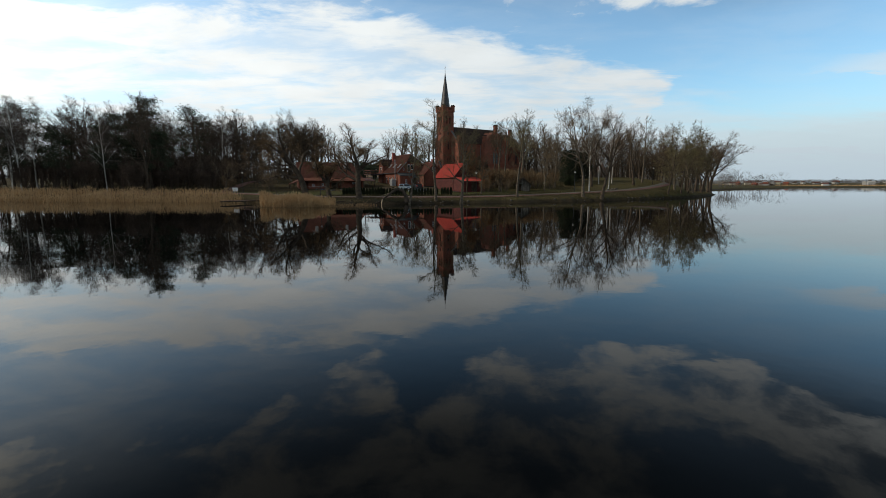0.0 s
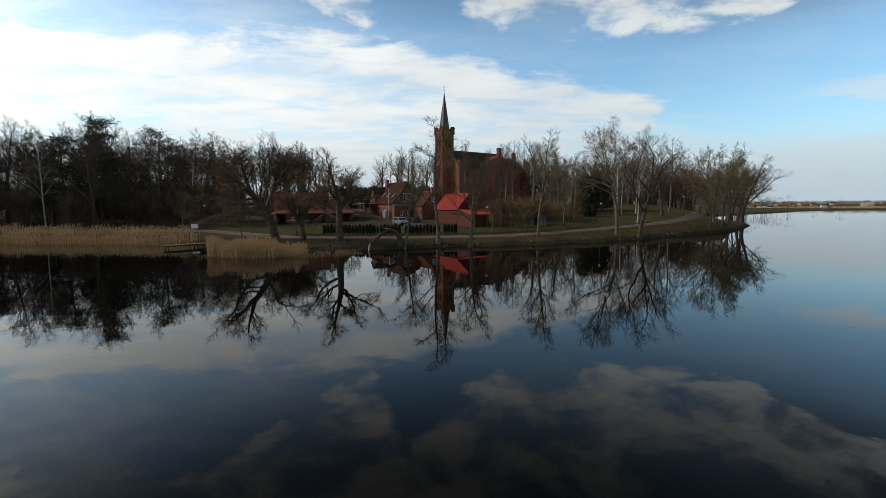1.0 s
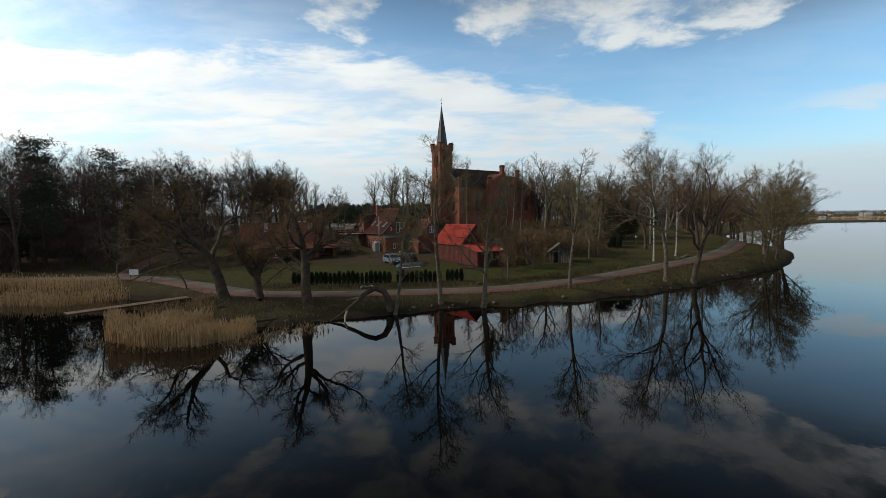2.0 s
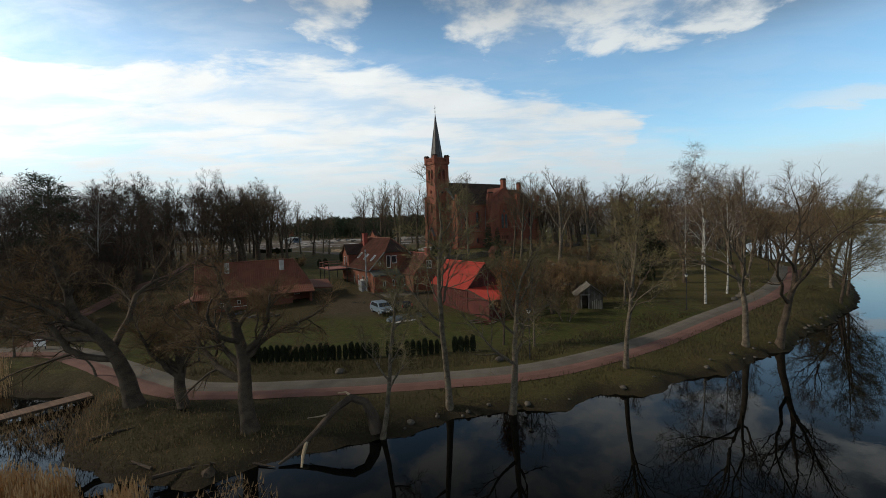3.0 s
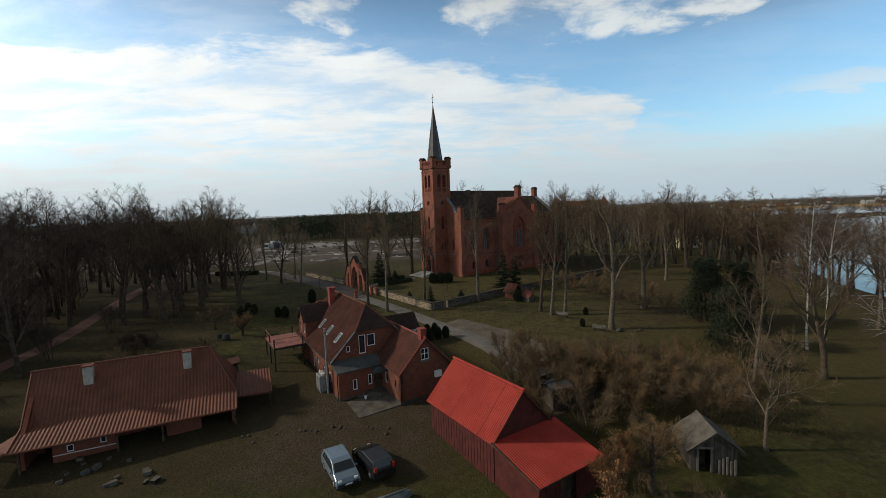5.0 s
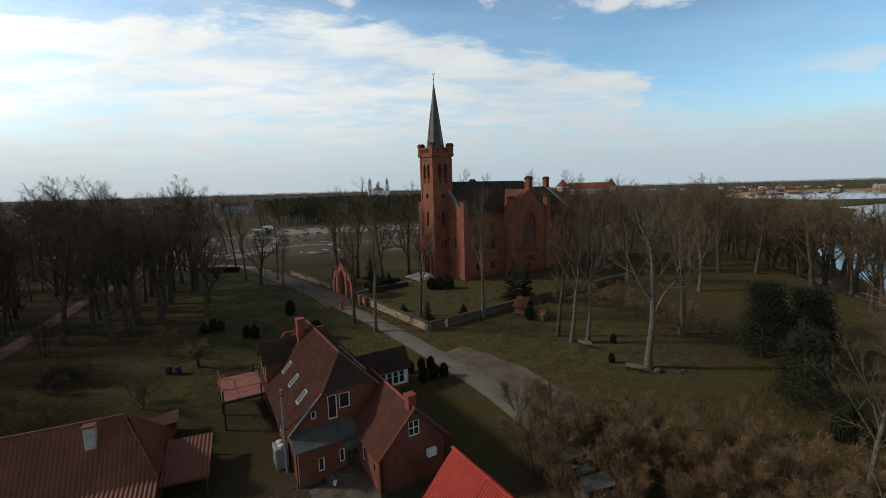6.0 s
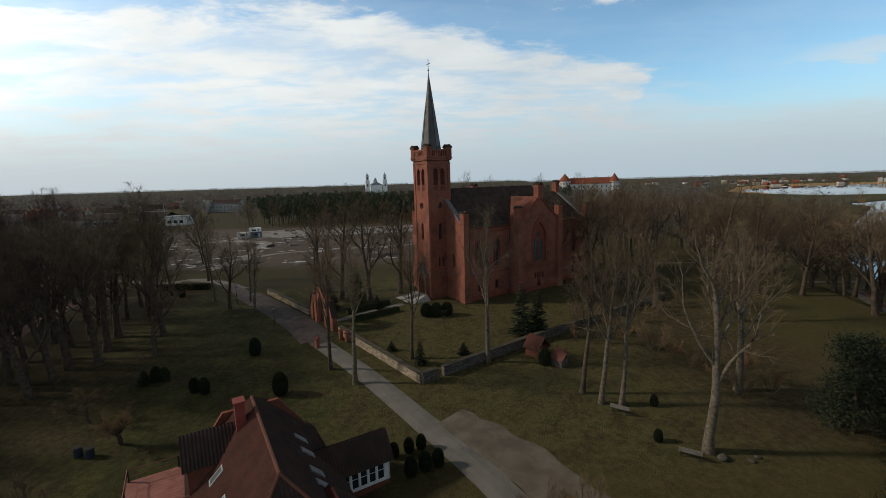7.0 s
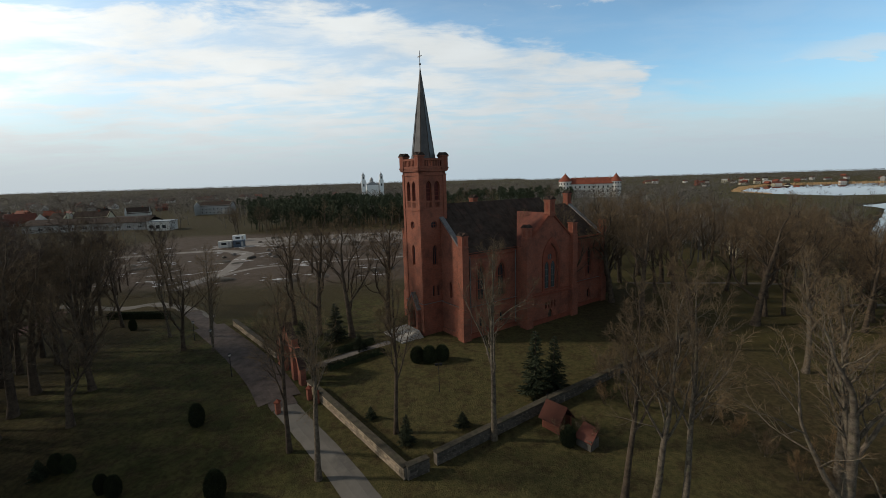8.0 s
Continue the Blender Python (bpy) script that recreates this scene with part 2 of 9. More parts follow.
def glass_material(name, tint=(0.02, 0.025, 0.03)):
    m = bpy.data.materials.new(name)
    m.use_nodes = True
    k = Nodes(m.node_tree)
    p = k.n("ShaderNodeBsdfPrincipled", {"Base Color": (*tint, 1), "Roughness": 0.06, "IOR": 1.5, "Specular IOR Level": 0.6})
    k.n("ShaderNodeOutputMaterial", {0: p.outputs[0]})
    return m


SPLIT_WOOD = material("pale split wood", (0.22, 0.17, 0.11), (0.42, 0.34, 0.24), 0.9, 1.2, 14, 0.5)
GROUND, WATER, BIRCH, GLASS = ground_material(), water_material(), birch_material(), glass_material("dark window glass")
CHURCH_GLASS = glass_material("teal leaded glass", (0.045, 0.060, 0.062))
CHURCH_BRICK = brick_material("church red brick", (0.185, 0.059, 0.036), (0.262, 0.087, 0.053), (0.19, 0.10, 0.076))
HOUSE_BRICK = brick_material("house brown brick", (0.135, 0.040, 0.024), (0.205, 0.064, 0.037), (0.15, 0.085, 0.063))
TRIM_BRICK = material("dark moulded brick", (0.15, 0.042, 0.026), (0.22, 0.062, 0.036), 0.9, 1.5, 15)
SLATE = material("dark slate metal", (0.026, 0.019, 0.016), (0.060, 0.044, 0.036), 0.92, 0.9, 9, 0.3, spec=0.12, dirt=(0.085, 0.047, 0.036))
SPIRE = material("grey spire sheet", (0.055, 0.052, 0.052), (0.095, 0.088, 0.085), 0.45, 0.7, 8, 0.15, metal=0.3)
RUST_ROOF = material("rusty red sheet roof", (0.085, 0.030, 0.022), (0.15, 0.050, 0.034), 0.85, 0.8, 8, 0.2, dirt=(0.10, 0.05, 0.04))
LEAD = material("weathered lead flashing", (0.13, 0.13, 0.135), (0.22, 0.22, 0.225), 0.5, 2, 12, 0.1, metal=0.5)
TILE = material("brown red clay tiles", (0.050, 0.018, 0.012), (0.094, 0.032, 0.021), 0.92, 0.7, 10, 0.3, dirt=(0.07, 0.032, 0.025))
# darker tiles; holds the shade of slopes and hip turned from the sun
TILE_DARK_SHADED = material("dark and shaded brown tiles", (0.026, 0.016, 0.014), (0.056, 0.030, 0.024), 0.85, 0.8, 10, 0.3)
RIDGE = material("orange brown ridge tiles", (0.085, 0.034, 0.022), (0.135, 0.052, 0.033), 0.9, 0.8, 10, 0.2)
SHEET = material("brick red profiled sheet", (0.110, 0.036, 0.021), (0.165, 0.056, 0.033), 0.65, 0.5, 7, 0.1, dirt=(0.10, 0.036, 0.026))
RED_SHEET = material("bright red corrugated sheet", (0.26, 0.026, 0.018), (0.35, 0.044, 0.030), 0.85, 0.5, 7, 0.1, dirt=(0.30, 0.036, 0.03))
HOUSE_RED = material("dull red chimney sheet", (0.17, 0.035, 0.026), (0.24, 0.055, 0.040), 0.7, 1, 9, 0.1)
RED_WOOD = material("dark red boards", (0.055, 0.013, 0.011), (0.10, 0.022, 0.018), 0.8, 1.5, 14, 0.4)
CHIMNEY_RENDER = material("stained pale render", (0.30, 0.285, 0.26), (0.46, 0.44, 0.41), 0.9, 1.5, 10, 0.2, dirt=(0.15, 0.13, 0.11))
HUT_WOOD = material("dark weathered boards", (0.045, 0.038, 0.031), (0.105, 0.092, 0.076), 0.9, 1.5, 14, 0.4)
GREY_WOOD = material("weathered grey boards", (0.065, 0.058, 0.050), (0.135, 0.122, 0.105), 0.9, 1.5, 16, 0.5)
DECK_WOOD = material("red brown deck boards", (0.20, 0.075, 0.06), (0.30, 0.12, 0.095), 0.7, 1.5, 12, 0.3)
PIER_WOOD = material("brown pier planks", (0.095, 0.058, 0.040), (0.17, 0.105, 0.072), 0.85, 1.5, 14, 0.4, random=0.15)
WHITE = material("white painted frame", (0.66, 0.67, 0.66), (0.8, 0.8, 0.79), 0.5, 2, 10, 0.05)
DARK_METAL = material("dark painted steel", (0.02, 0.02, 0.022), (0.045, 0.042, 0.042), 0.5, 2, 10, 0.05, metal=0.4)
GREY_METAL = material("grey galvanised steel", (0.20, 0.21, 0.22), (0.32, 0.33, 0.34), 0.5, 2, 10, 0.05, metal=0.5)
DARK_FELT = material("dark grey roofing felt", (0.055, 0.06, 0.06), (0.10, 0.105, 0.105), 0.8, 0.8, 9, 0.2)
STEP_STONE = material("pale worn stone steps", (0.24, 0.23, 0.21), (0.36, 0.35, 0.33), 0.85, 1.2, 12, 0.3, dirt=(0.15, 0.14, 0.13), random=0.12)
CONCRETE = material("pale concrete", (0.15, 0.145, 0.13), (0.24, 0.232, 0.212), 0.9, 1.0, 12, 0.3, dirt=(0.085, 0.08, 0.07))
PLASTER = material("whitewashed plaster", (0.48, 0.46, 0.42), (0.62, 0.60, 0.56), 0.9, 1.0, 10, 0.2, dirt=(0.30, 0.27, 0.24))
STONE = material("fieldstone", (0.20, 0.155, 0.11), (0.36, 0.29, 0.21), 0.9, 2.0, 9, 0.5, random=0.35)
MORTAR = material("grey wall mortar", (0.15, 0.125, 0.10), (0.22, 0.19, 0.155), 0.95, 2, 15, 0.4)
MOSS_STONE = material("mossy coping stone", (0.036, 0.031, 0.022), (0.085, 0.072, 0.052), 0.95, 1.6, 9, 0.5, dirt=(0.045, 0.047, 0.022))
DARK_STONE = material("dark wall stone", (0.050, 0.044, 0.037), (0.105, 0.093, 0.078), 0.9, 2.0, 9, 0.5, random=0.3)
ASPHALT = material("grey fine gravel path", (0.085, 0.073, 0.060), (0.135, 0.118, 0.098), 0.95, 0.5, 20, 0.3)
RED_ASPHALT = material("red fine gravel path", (0.105, 0.052, 0.043), (0.155, 0.080, 0.065), 0.95, 0.5, 20, 0.3)
ROAD = material("pale asphalt road", (0.115, 0.106, 0.094), (0.165, 0.152, 0.136), 0.9, 0.4, 18, 0.2, dirt=(0.09, 0.085, 0.078))
COBBLE = material("dull red paving blocks", (0.040, 0.031, 0.028), (0.085, 0.067, 0.061), 0.9, 0.9, 6, 0.3, random=0.2)
GRAVEL = material("worn gravel", (0.080, 0.066, 0.051), (0.150, 0.126, 0.099), 0.95, 0.5, 14, 0.5, dirt=(0.07, 0.058, 0.04))
PAVING = material("pale new paving", (0.15, 0.132, 0.118), (0.235, 0.213, 0.195), 0.9, 0.3, 8, 0.2, dirt=(0.12, 0.10, 0.09))
BARK = material("grey brown bark", (0.050, 0.038, 0.028), (0.165, 0.133, 0.098), 0.95, 3.0, 14, 1.0, dirt=(0.125, 0.115, 0.062))
DARK_BARK = material("dark bark", (0.034, 0.024, 0.017), (0.100, 0.074, 0.051), 0.95, 2.0, 18, 0.8)
OLIVE_TWIG = material("olive brown twigs", (0.095, 0.078, 0.036), (0.185, 0.155, 0.075), 0.9, 0.5, 3, 0, random=0.2)
TWIG = material("grey brown twigs", (0.094, 0.062, 0.034), (0.175, 0.122, 0.068), 0.9, 0.5, 3, 0, random=0.3)
WILLOW_TWIG = material("russet willow twigs", (0.125, 0.075, 0.034), (0.215, 0.135, 0.066), 0.9, 0.5, 3, 0, random=0.2)
# darker than the other twigs: shade inside the dense wood is put in
SHADED_TWIG = material("wood twigs with shade in the colour", (0.040, 0.027, 0.020), (0.085, 0.058, 0.042), 0.9, 0.5, 3, 0, random=0.25)
BIRCH_TWIG = material("purple brown birch twigs", (0.07, 0.048, 0.042), (0.125, 0.09, 0.078), 0.9, 0.5, 3, 0, random=0.2)
OLD_LEAF = material("dry oak leaves", (0.16, 0.072, 0.028), (0.27, 0.13, 0.055), 0.9, 0.7, 4, 0)
NEEDLE = material("dark spruce needles", (0.012, 0.018, 0.008), (0.030, 0.038, 0.017), 0.85, 0.8, 6, 0, random=0.25)
PINE = material("pine needles", (0.020, 0.028, 0.014), (0.044, 0.054, 0.028), 0.85, 0.8, 6, 0, random=0.25)
THUJA = material("dark thuja green", (0.015, 0.021, 0.009), (0.036, 0.045, 0.017), 0.9, 1.5, 8, 0, random=0.25)
REED = material("dry straw reed", (0.30, 0.185, 0.088), (0.52, 0.345, 0.175), 0.85, 0.25, 2.0, 0)
REED_FLAT = material("bent pale reed", (0.17, 0.105, 0.05), (0.32, 0.20, 0.10), 0.85, 0.6, 3, 0)
TUFT = material("dry grass tufts", (0.055, 0.043, 0.021), (0.115, 0.090, 0.043), 0.9, 0.3, 2.0, 0)
ROCK = material("shore boulders", (0.042, 0.036, 0.030), (0.10, 0.087, 0.072), 0.9, 1.5, 8, 0.5, random=0.2)
BENCH_WOOD = material("grey weathered boards", (0.13, 0.118, 0.10), (0.23, 0.21, 0.18), 0.9, 1.5, 14, 0.3)
TERRACE = material("stained grey concrete", (0.10, 0.095, 0.083), (0.165, 0.155, 0.14), 0.9, 1.0, 12, 0.3, dirt=(0.06, 0.055, 0.045))
DEADWOOD = material("rotting dead wood", (0.026, 0.019, 0.014), (0.080, 0.058, 0.042), 0.9, 1.2, 14, 0.5)
# lighter and greyer than near twigs: distance haze is put into this colour
FAR_HAZE_TWIG = material("far woods with haze grey", (0.100, 0.086, 0.074), (0.205, 0.178, 0.155), 0.95, 0.02, 0.2, 0)


# ---- mesh helpers ----
def mesh_object(name, bm, mat_, parent=None, smooth=False):
    me = bpy.data.meshes.new(name)
    bm.to_mesh(me)
    bm.free()
    me.materials.append(mat_)
    if smooth:
        for f in me.polygons:
            f.use_smooth = True
    ob = new(name, me)
    if parent:
        ob.parent = parent
    return ob


def part(name, bm, mat_, parent, label="", smooth=False):
    ob = mesh_object(name, bm, mat_, parent, smooth)
    return tagged(ob, label) if label else ob


def raw(name, verts, faces, mat_, parent=None):
    me = bpy.data.meshes.new(name)
    me.from_pydata(verts, [], faces)
    me.materials.append(mat_)
    ob = new(name, me)
    if parent:
        ob.parent = parent
    return ob


def shared(name, me, parent, m=None):
    ob = new(name, me)
    ob.parent = parent
    if m is not None:
        ob.matrix_basis = m
    return ob


def thing(name, m, label, category, group="", kind=""):
    ob = new(name)
    ob.matrix_basis = m
    ob.empty_display_size = 0.5
    return tagged(ob, label, category, group, kind)


def box(bm, x0, x1, y0, y1, z0, z1, m=None, bevel=0.0):
    r = bmesh.ops.create_cube(bm, size=1.0)
    vs = r["verts"]
    bmesh.ops.scale(bm, vec=(x1 - x0, y1 - y0, z1 - z0), verts=vs)
    bmesh.ops.translate(bm, vec=((x0 + x1) / 2, (y0 + y1) / 2, (z0 + z1) / 2), verts=vs)
    if bevel:
        es = list({e for v in vs for e in v.link_edges})
        out = bmesh.ops.bevel(bm, geom=es, offset=bevel, segments=1, affect="EDGES")
        vs = list({v for f in out["faces"] for v in f.verts} | {v for v in vs if v.is_valid})
    if m is not None:
        bmesh.ops.transform(bm, matrix=m, verts=vs)
    return vs


def boxes(*rows, bevel=0.0):
    bm = bmesh.new()
    for r in rows:
        box(bm, *r, bevel=bevel)
    return bm


def tube(bm, pts, radii, sides=6, cap=True):
    """A tapering tube through points."""
    rings = []
    for i, p in enumerate(pts):
        p = Vector(p)
        d = Vector(pts[min(i + 1, len(pts) - 1)]) - Vector(pts[max(i - 1, 0)])
        d.normalize()
        a = d.cross((0, 0, 1)) if abs(d.z) < 0.95 else d.cross((1, 0, 0))
        a.normalize()
        b = d.cross(a)
        rings.append([bm.verts.new(p + (a * math.cos(q) + b * math.sin(q)) * radii[i]) for q in (2 * math.pi * j / sides for j in range(sides))])
    for r0, r1 in zip(rings, rings[1:]):
        for j in range(sides):
            bm.faces.new((r0[j], r0[(j + 1) % sides], r1[(j + 1) % sides], r1[j]))
    if cap:
        bm.faces.new(rings[0][::-1])
        bm.faces.new(rings[-1])
    return bm


def prism(bm, outline, depth, m=None):
    """An upright outline in x and z, from y = 0 to y = depth."""
    a = [bm.verts.new((x, 0, z)) for x, z in outline]
    b = [bm.verts.new((x, depth, z)) for x, z in outline]
    bm.faces.new(a)
    bm.faces.new(b[::-1])
    for i in range(len(a)):
        j = (i + 1) % len(a)
        bm.faces.new((a[j], a[i], b[i], b[j]))
    if m is not None:
        bmesh.ops.transform(bm, matrix=m, verts=a + b)
    bmesh.ops.recalc_face_normals(bm, faces=list({f for v in a + b for f in v.link_faces}))
    return bm


def slab(bm, quad, thick):
    """A plate with the given upper corners, thickened downwards."""
    q = [Vector(p) for p in quad]
    nrm = (q[1] - q[0]).cross(q[-1] - q[0]).normalized()
    if nrm.z < 0:
        nrm = -nrm
    a = [bm.verts.new(p) for p in q]
    b = [bm.verts.new(p - nrm * thick) for p in q]
    bm.faces.new(a)
    bm.faces.new(b[::-1])
    for i in range(len(a)):
        j = (i + 1) % len(a)
        bm.faces.new((a[j], a[i], b[i], b[j]))
    bmesh.ops.recalc_face_normals(bm, faces=list({f for v in a + b for f in v.link_faces}))
    return bm


def profiled(name, bl, br, top_l, top_r, pitch, depth, mat_, parent, shape="wave", rows=1, label="", lift=0.04):
    """A roof slope of ribbed sheet or tiles: eave from bl to br; the upper edge from top_l to top_r, metres along the eave at the ridge; up the slope."""
    bl, br, up = Vector(bl), Vector(br), Vector(top_l[1])
    along = br - bl
    length = along.length
    along.normalize()
    a, b = top_l[0], top_r
    run = up - bl - along * ((up - bl).dot(along))
    nrm = along.cross(run).normalized()
    if nrm.z < 0:
        nrm = -nrm
    steps = {"wave": 6, "rib": 5, "tile": 4}[shape]
    n = max(2, int(length / pitch)) * steps
    verts, faces = [], []
    for i in range(n + 1):
        s = length * i / n
        ph = (i % steps) / steps
        if shape == "wave":
            d = depth * 0.5 * (1 + math.cos(2 * math.pi * ph))
        elif shape == "rib":
            d = depth if ph < 0.35 else 0.0
        else:
            d = depth * abs(math.sin(math.pi * ph))
        r = 1.0
        if a > 1e-3:
            r = min(r, s / a)
        if length - b > 1e-3:
            r = min(r, (length - s) / (length - b))
        r = max(r, 0.0)
        for j in range(rows + 1):
            f = j / rows
            off = d + lift
            if rows > 1:
                off += depth * 0.5 * (0 if j == 0 else 1) * (-(j % 2))
            verts.append(bl + along * s + run * (f * r) + nrm * off)
    for i in range(n):
        for j in range(rows):
            p = i * (rows + 1) + j
            faces.append((p, p + rows + 1, p + rows + 2, p + 1))
    ob = raw(name, verts, faces, mat_, parent)
    return tagged(ob, label) if label else ob


def lancet(cx, z0, w, h, n=5):
    """A pointed opening: width, full height."""
    hw = w / 2
    rise = min(w * 0.87, h * 0.6)
    spring = z0 + h - rise
    rad = (hw * hw + rise * rise) / (2 * hw)
    pts = [(cx - hw, z0), (cx + hw, z0)]
    top = math.atan2(rise, rad - hw)
    for i in range(n + 1):
        q = top * i / n
        pts.append((cx + hw - rad + rad * math.cos(q), spring + rad * math.sin(q)))
    for i in range(n - 1, -1, -1):
        q = top * i / n
        pts.append((cx - hw + rad - rad * math.cos(q), spring + rad * math.sin(q)))
    return pts


def rect(cx, z0, w, h):
    return [(cx - w / 2, z0), (cx + w / 2, z0), (cx + w / 2, z0 + h), (cx - w / 2, z0 + h)]


def ring(cx, cz, r, n=14):
    return [(cx + r * math.cos(2 * math.pi * i / n), cz + r * math.sin(2 * math.pi * i / n)) for i in range(n)]


def face_frame(origin, right):
    """x along the wall to the right seen from outside, y into the wall, z up."""
    r = Vector((right[0], right[1], 0)).normalized()
    inward = Vector((-r.y, r.x, 0))
    m = Matrix.Identity(4)
    m.col[0], m.col[1], m.col[2], m.col[3] = (*r, 0), (*inward, 0), (0, 0, 1, 0), (*origin, 1)
    return m


def wall(name, m, outline, holes, thick, mat_, parent, label=""):
    """A wall with real openings, its outer face in the x-z plane of m."""
    bm = bmesh.new()
    loops = []
    for pts in (outline, *holes):
        vs = [bm.verts.new((x, 0, z)) for x, z in pts]
        loops.append(vs)
        for i in range(len(vs)):
            bm.edges.new((vs[i], vs[(i + 1) % len(vs)]))
    bmesh.ops.triangle_fill(bm, edges=bm.edges[:], use_beauty=True)
    front = bm.faces[:]
    back = {v: bm.verts.new((v.co.x, thick, v.co.z)) for vs in loops for v in vs}
    for f in front:
        bm.faces.new([back[v] for v in reversed(f.verts)])
    for vs in loops:
        for i in range(len(vs)):
            p, q = vs[i], vs[(i + 1) % len(vs)]
            bm.faces.new((p, q, back[q], back[p]))
    bmesh.ops.recalc_face_normals(bm, faces=bm.faces[:])
    bmesh.ops.transform(bm, matrix=m, verts=bm.verts[:])
    return part(name, bm, mat_, parent, label)


def window(m, loop, parent, frame_mat, inset=0.14, bar=0.08, mullions=(), transoms=(), name="window", pane_mat=None, label=""):
    """A frame with glazing bars set back in an opening, and the pane behind it."""
    cx = sum(p[0] for p in loop) / len(loop)
    cz = (min(p[1] for p in loop) + max(p[1] for p in loop)) / 2
    hw, hh = max(p[0] for p in loop) - cx, max(p[1] for p in loop) - cz
    inner = [(cx + (x - cx) * (1 - bar / hw), cz + (z - cz) * (1 - bar / hh)) for x, z in loop]
    bm = bmesh.new()
    n = len(loop)
    rows = [[bm.verts.new((x, y, z)) for x, z in pts] for pts, y in ((loop, inset), (inner, inset), (inner, inset + 0.07), (loop, inset + 0.07))]
    for a, b in zip(rows, rows[1:] + rows[:1]):
        for i in range(n):
            bm.faces.new((a[i], a[(i + 1) % n], b[(i + 1) % n], b[i]))
    z0, z1 = min(p[1] for p in loop), max(p[1] for p in loop)
    for x in mullions:
        box(bm, x - bar * 0.4, x + bar * 0.4, inset, inset + 0.05, z0, z0 + (z1 - z0) * 0.93)
    for z in transoms:
        box(bm, cx - hw, cx + hw, inset, inset + 0.05, z - bar * 0.35, z + bar * 0.35)
    bmesh.ops.recalc_face_normals(bm, faces=bm.faces[:])
    bmesh.ops.transform(bm, matrix=m, verts=bm.verts[:])
    w = part(name, bm, frame_mat, parent, label)
    bm = bmesh.new()
    prism(bm, inner, 0.02, Matrix.Translation((0, inset + 0.04, 0)))
    bmesh.ops.transform(bm, matrix=m, verts=bm.verts[:])
    part("pane", bm, pane_mat or GLASS, w)
    return w


# ---- land and water ----
LAND = [(-4000, 90), (-400, 80), (-160, 62), (-82, 58), (-58, 55.5), (-43, 53), (-34, 51.5), (-29.5, 49.5), (-27, 44), (-24, 40), (-20, 38), (-14.6, 36.5),
        (-10.3, 39.6), (-7, 40.4), (-3.6, 41.3), (-1.8, 42.5), (0.5, 43.7), (4.8, 44.4), (8.7, 43.9), (9.6, 45.5), (11.5, 46.5), (13.6, 46.1), (16.2, 46.0), (18.9, 48.6),
        (21.6, 49.3), (23.8, 49.1), (26.9, 51.6), (30.5, 53.8), (34.6, 55.2), (41.2, 61.0), (45, 62.8),
        (51, 67.2), (58.7, 72.6), (67, 80), (76, 90), (85, 101), (90, 109), (93, 118), (100, 140), (118, 175), (140, 205), (165, 230), (184, 250), (239, 300), (300, 345),
        (336, 384), (378, 436), (420, 452), (520, 474), (680, 468), (1000, 470), (1000, 486), (690, 494), (540, 548), (480, 570), (446, 618), (470, 720), (600, 880), (760, 1010), (900, 975), (1050, 930), (1300, 850), (4000, 700), (4000, 4500), (-4000, 4500)]
HY = [-5000, 40, 50, 60, 72, 85, 100, 115, 130, 145, 200, 400, 900, 4000]
HZ = [0.8, 0.8, 1.0, 1.3, 1.8, 2.8, 4.3, 5.0, 5.7, 6.2, 6.6, 7.5, 9.0, 22.0]


def shore_distance(x, y):
    """Metres to the water's edge, positive on land."""
    x, y = np.asarray(x, float), np.asarray(y, float)
    best = np.full(x.shape, 1e9)
    inside = np.zeros(x.shape, bool)
    for (ax, ay), (bx, by) in zip(LAND, LAND[1:] + LAND[:1]):
        dx, dy = bx - ax, by - ay
        t = np.clip(((x - ax) * dx + (y - ay) * dy) / (dx * dx + dy * dy), 0, 1)
        best = np.minimum(best, np.hypot(x - ax - t * dx, y - ay - t * dy))
        if ay != by:
            inside ^= ((ay > y) != (by > y)) & (x < (bx - ax) * (y - ay) / (by - ay) + ax)
    return np.where(inside, best, -best)


def land_z(x, y):
    x, y = np.asarray(x, float), np.asarray(y, float)
    near = np.exp(-np.abs(y - 60) / 40)
    d = shore_distance(x, y) + (0.20 * np.sin(2.3 * x + 1.1 * y + 1.6 * np.sin(0.9 * y - 0.4 * x)) + 0.14 * np.sin(4.7 * x - 3.1 * y) + 0.22 * np.sin(x * 1.3 + 2 * np.sin(y * 0.7))) * near
    top = np.interp(y, HY, HZ)
    # the islands of land right of the point stay low
    top = np.where(x > 60 + (y - 60) * 0.2, np.minimum(top, 1.0 + np.clip(d, 0, 400) * 0.018), top)
    rise = np.where(d > 0, top * (1 - np.exp(-np.clip(d, 0, 60) / 1.1)), np.maximum(d * 0.35, -2.5))
    return rise


def height_table(x0, x1, y0, y1, step):
    xs, ys = np.arange(x0, x1 + step, step), np.arange(y0, y1 + step, step)
    return x0, y0, step, land_z(*np.meshgrid(xs, ys)).tolist(), len(xs), len(ys)


TABLES = (height_table(-125, 110, 26, 185, 0.5), height_table(-3000, 3700, 26, 3700, 8.0))


def z_at(x, y):
    for x0, y0, step, rows, w, h in TABLES:
        fx, fy = (x - x0) / step, (y - y0) / step
        i, j = int(fx), int(fy)
        if 0 <= fx and 0 <= fy and i < w - 1 and j < h - 1:
            fx, fy = fx - i, fy - j
            a, b = rows[j], rows[j + 1]
            return (a[i] * (1 - fx) + a[i + 1] * fx) * (1 - fy) + (b[i] * (1 - fx) + b[i + 1] * fx) * fy
    return float(land_z(np.array([x]), np.array([y]))[0])


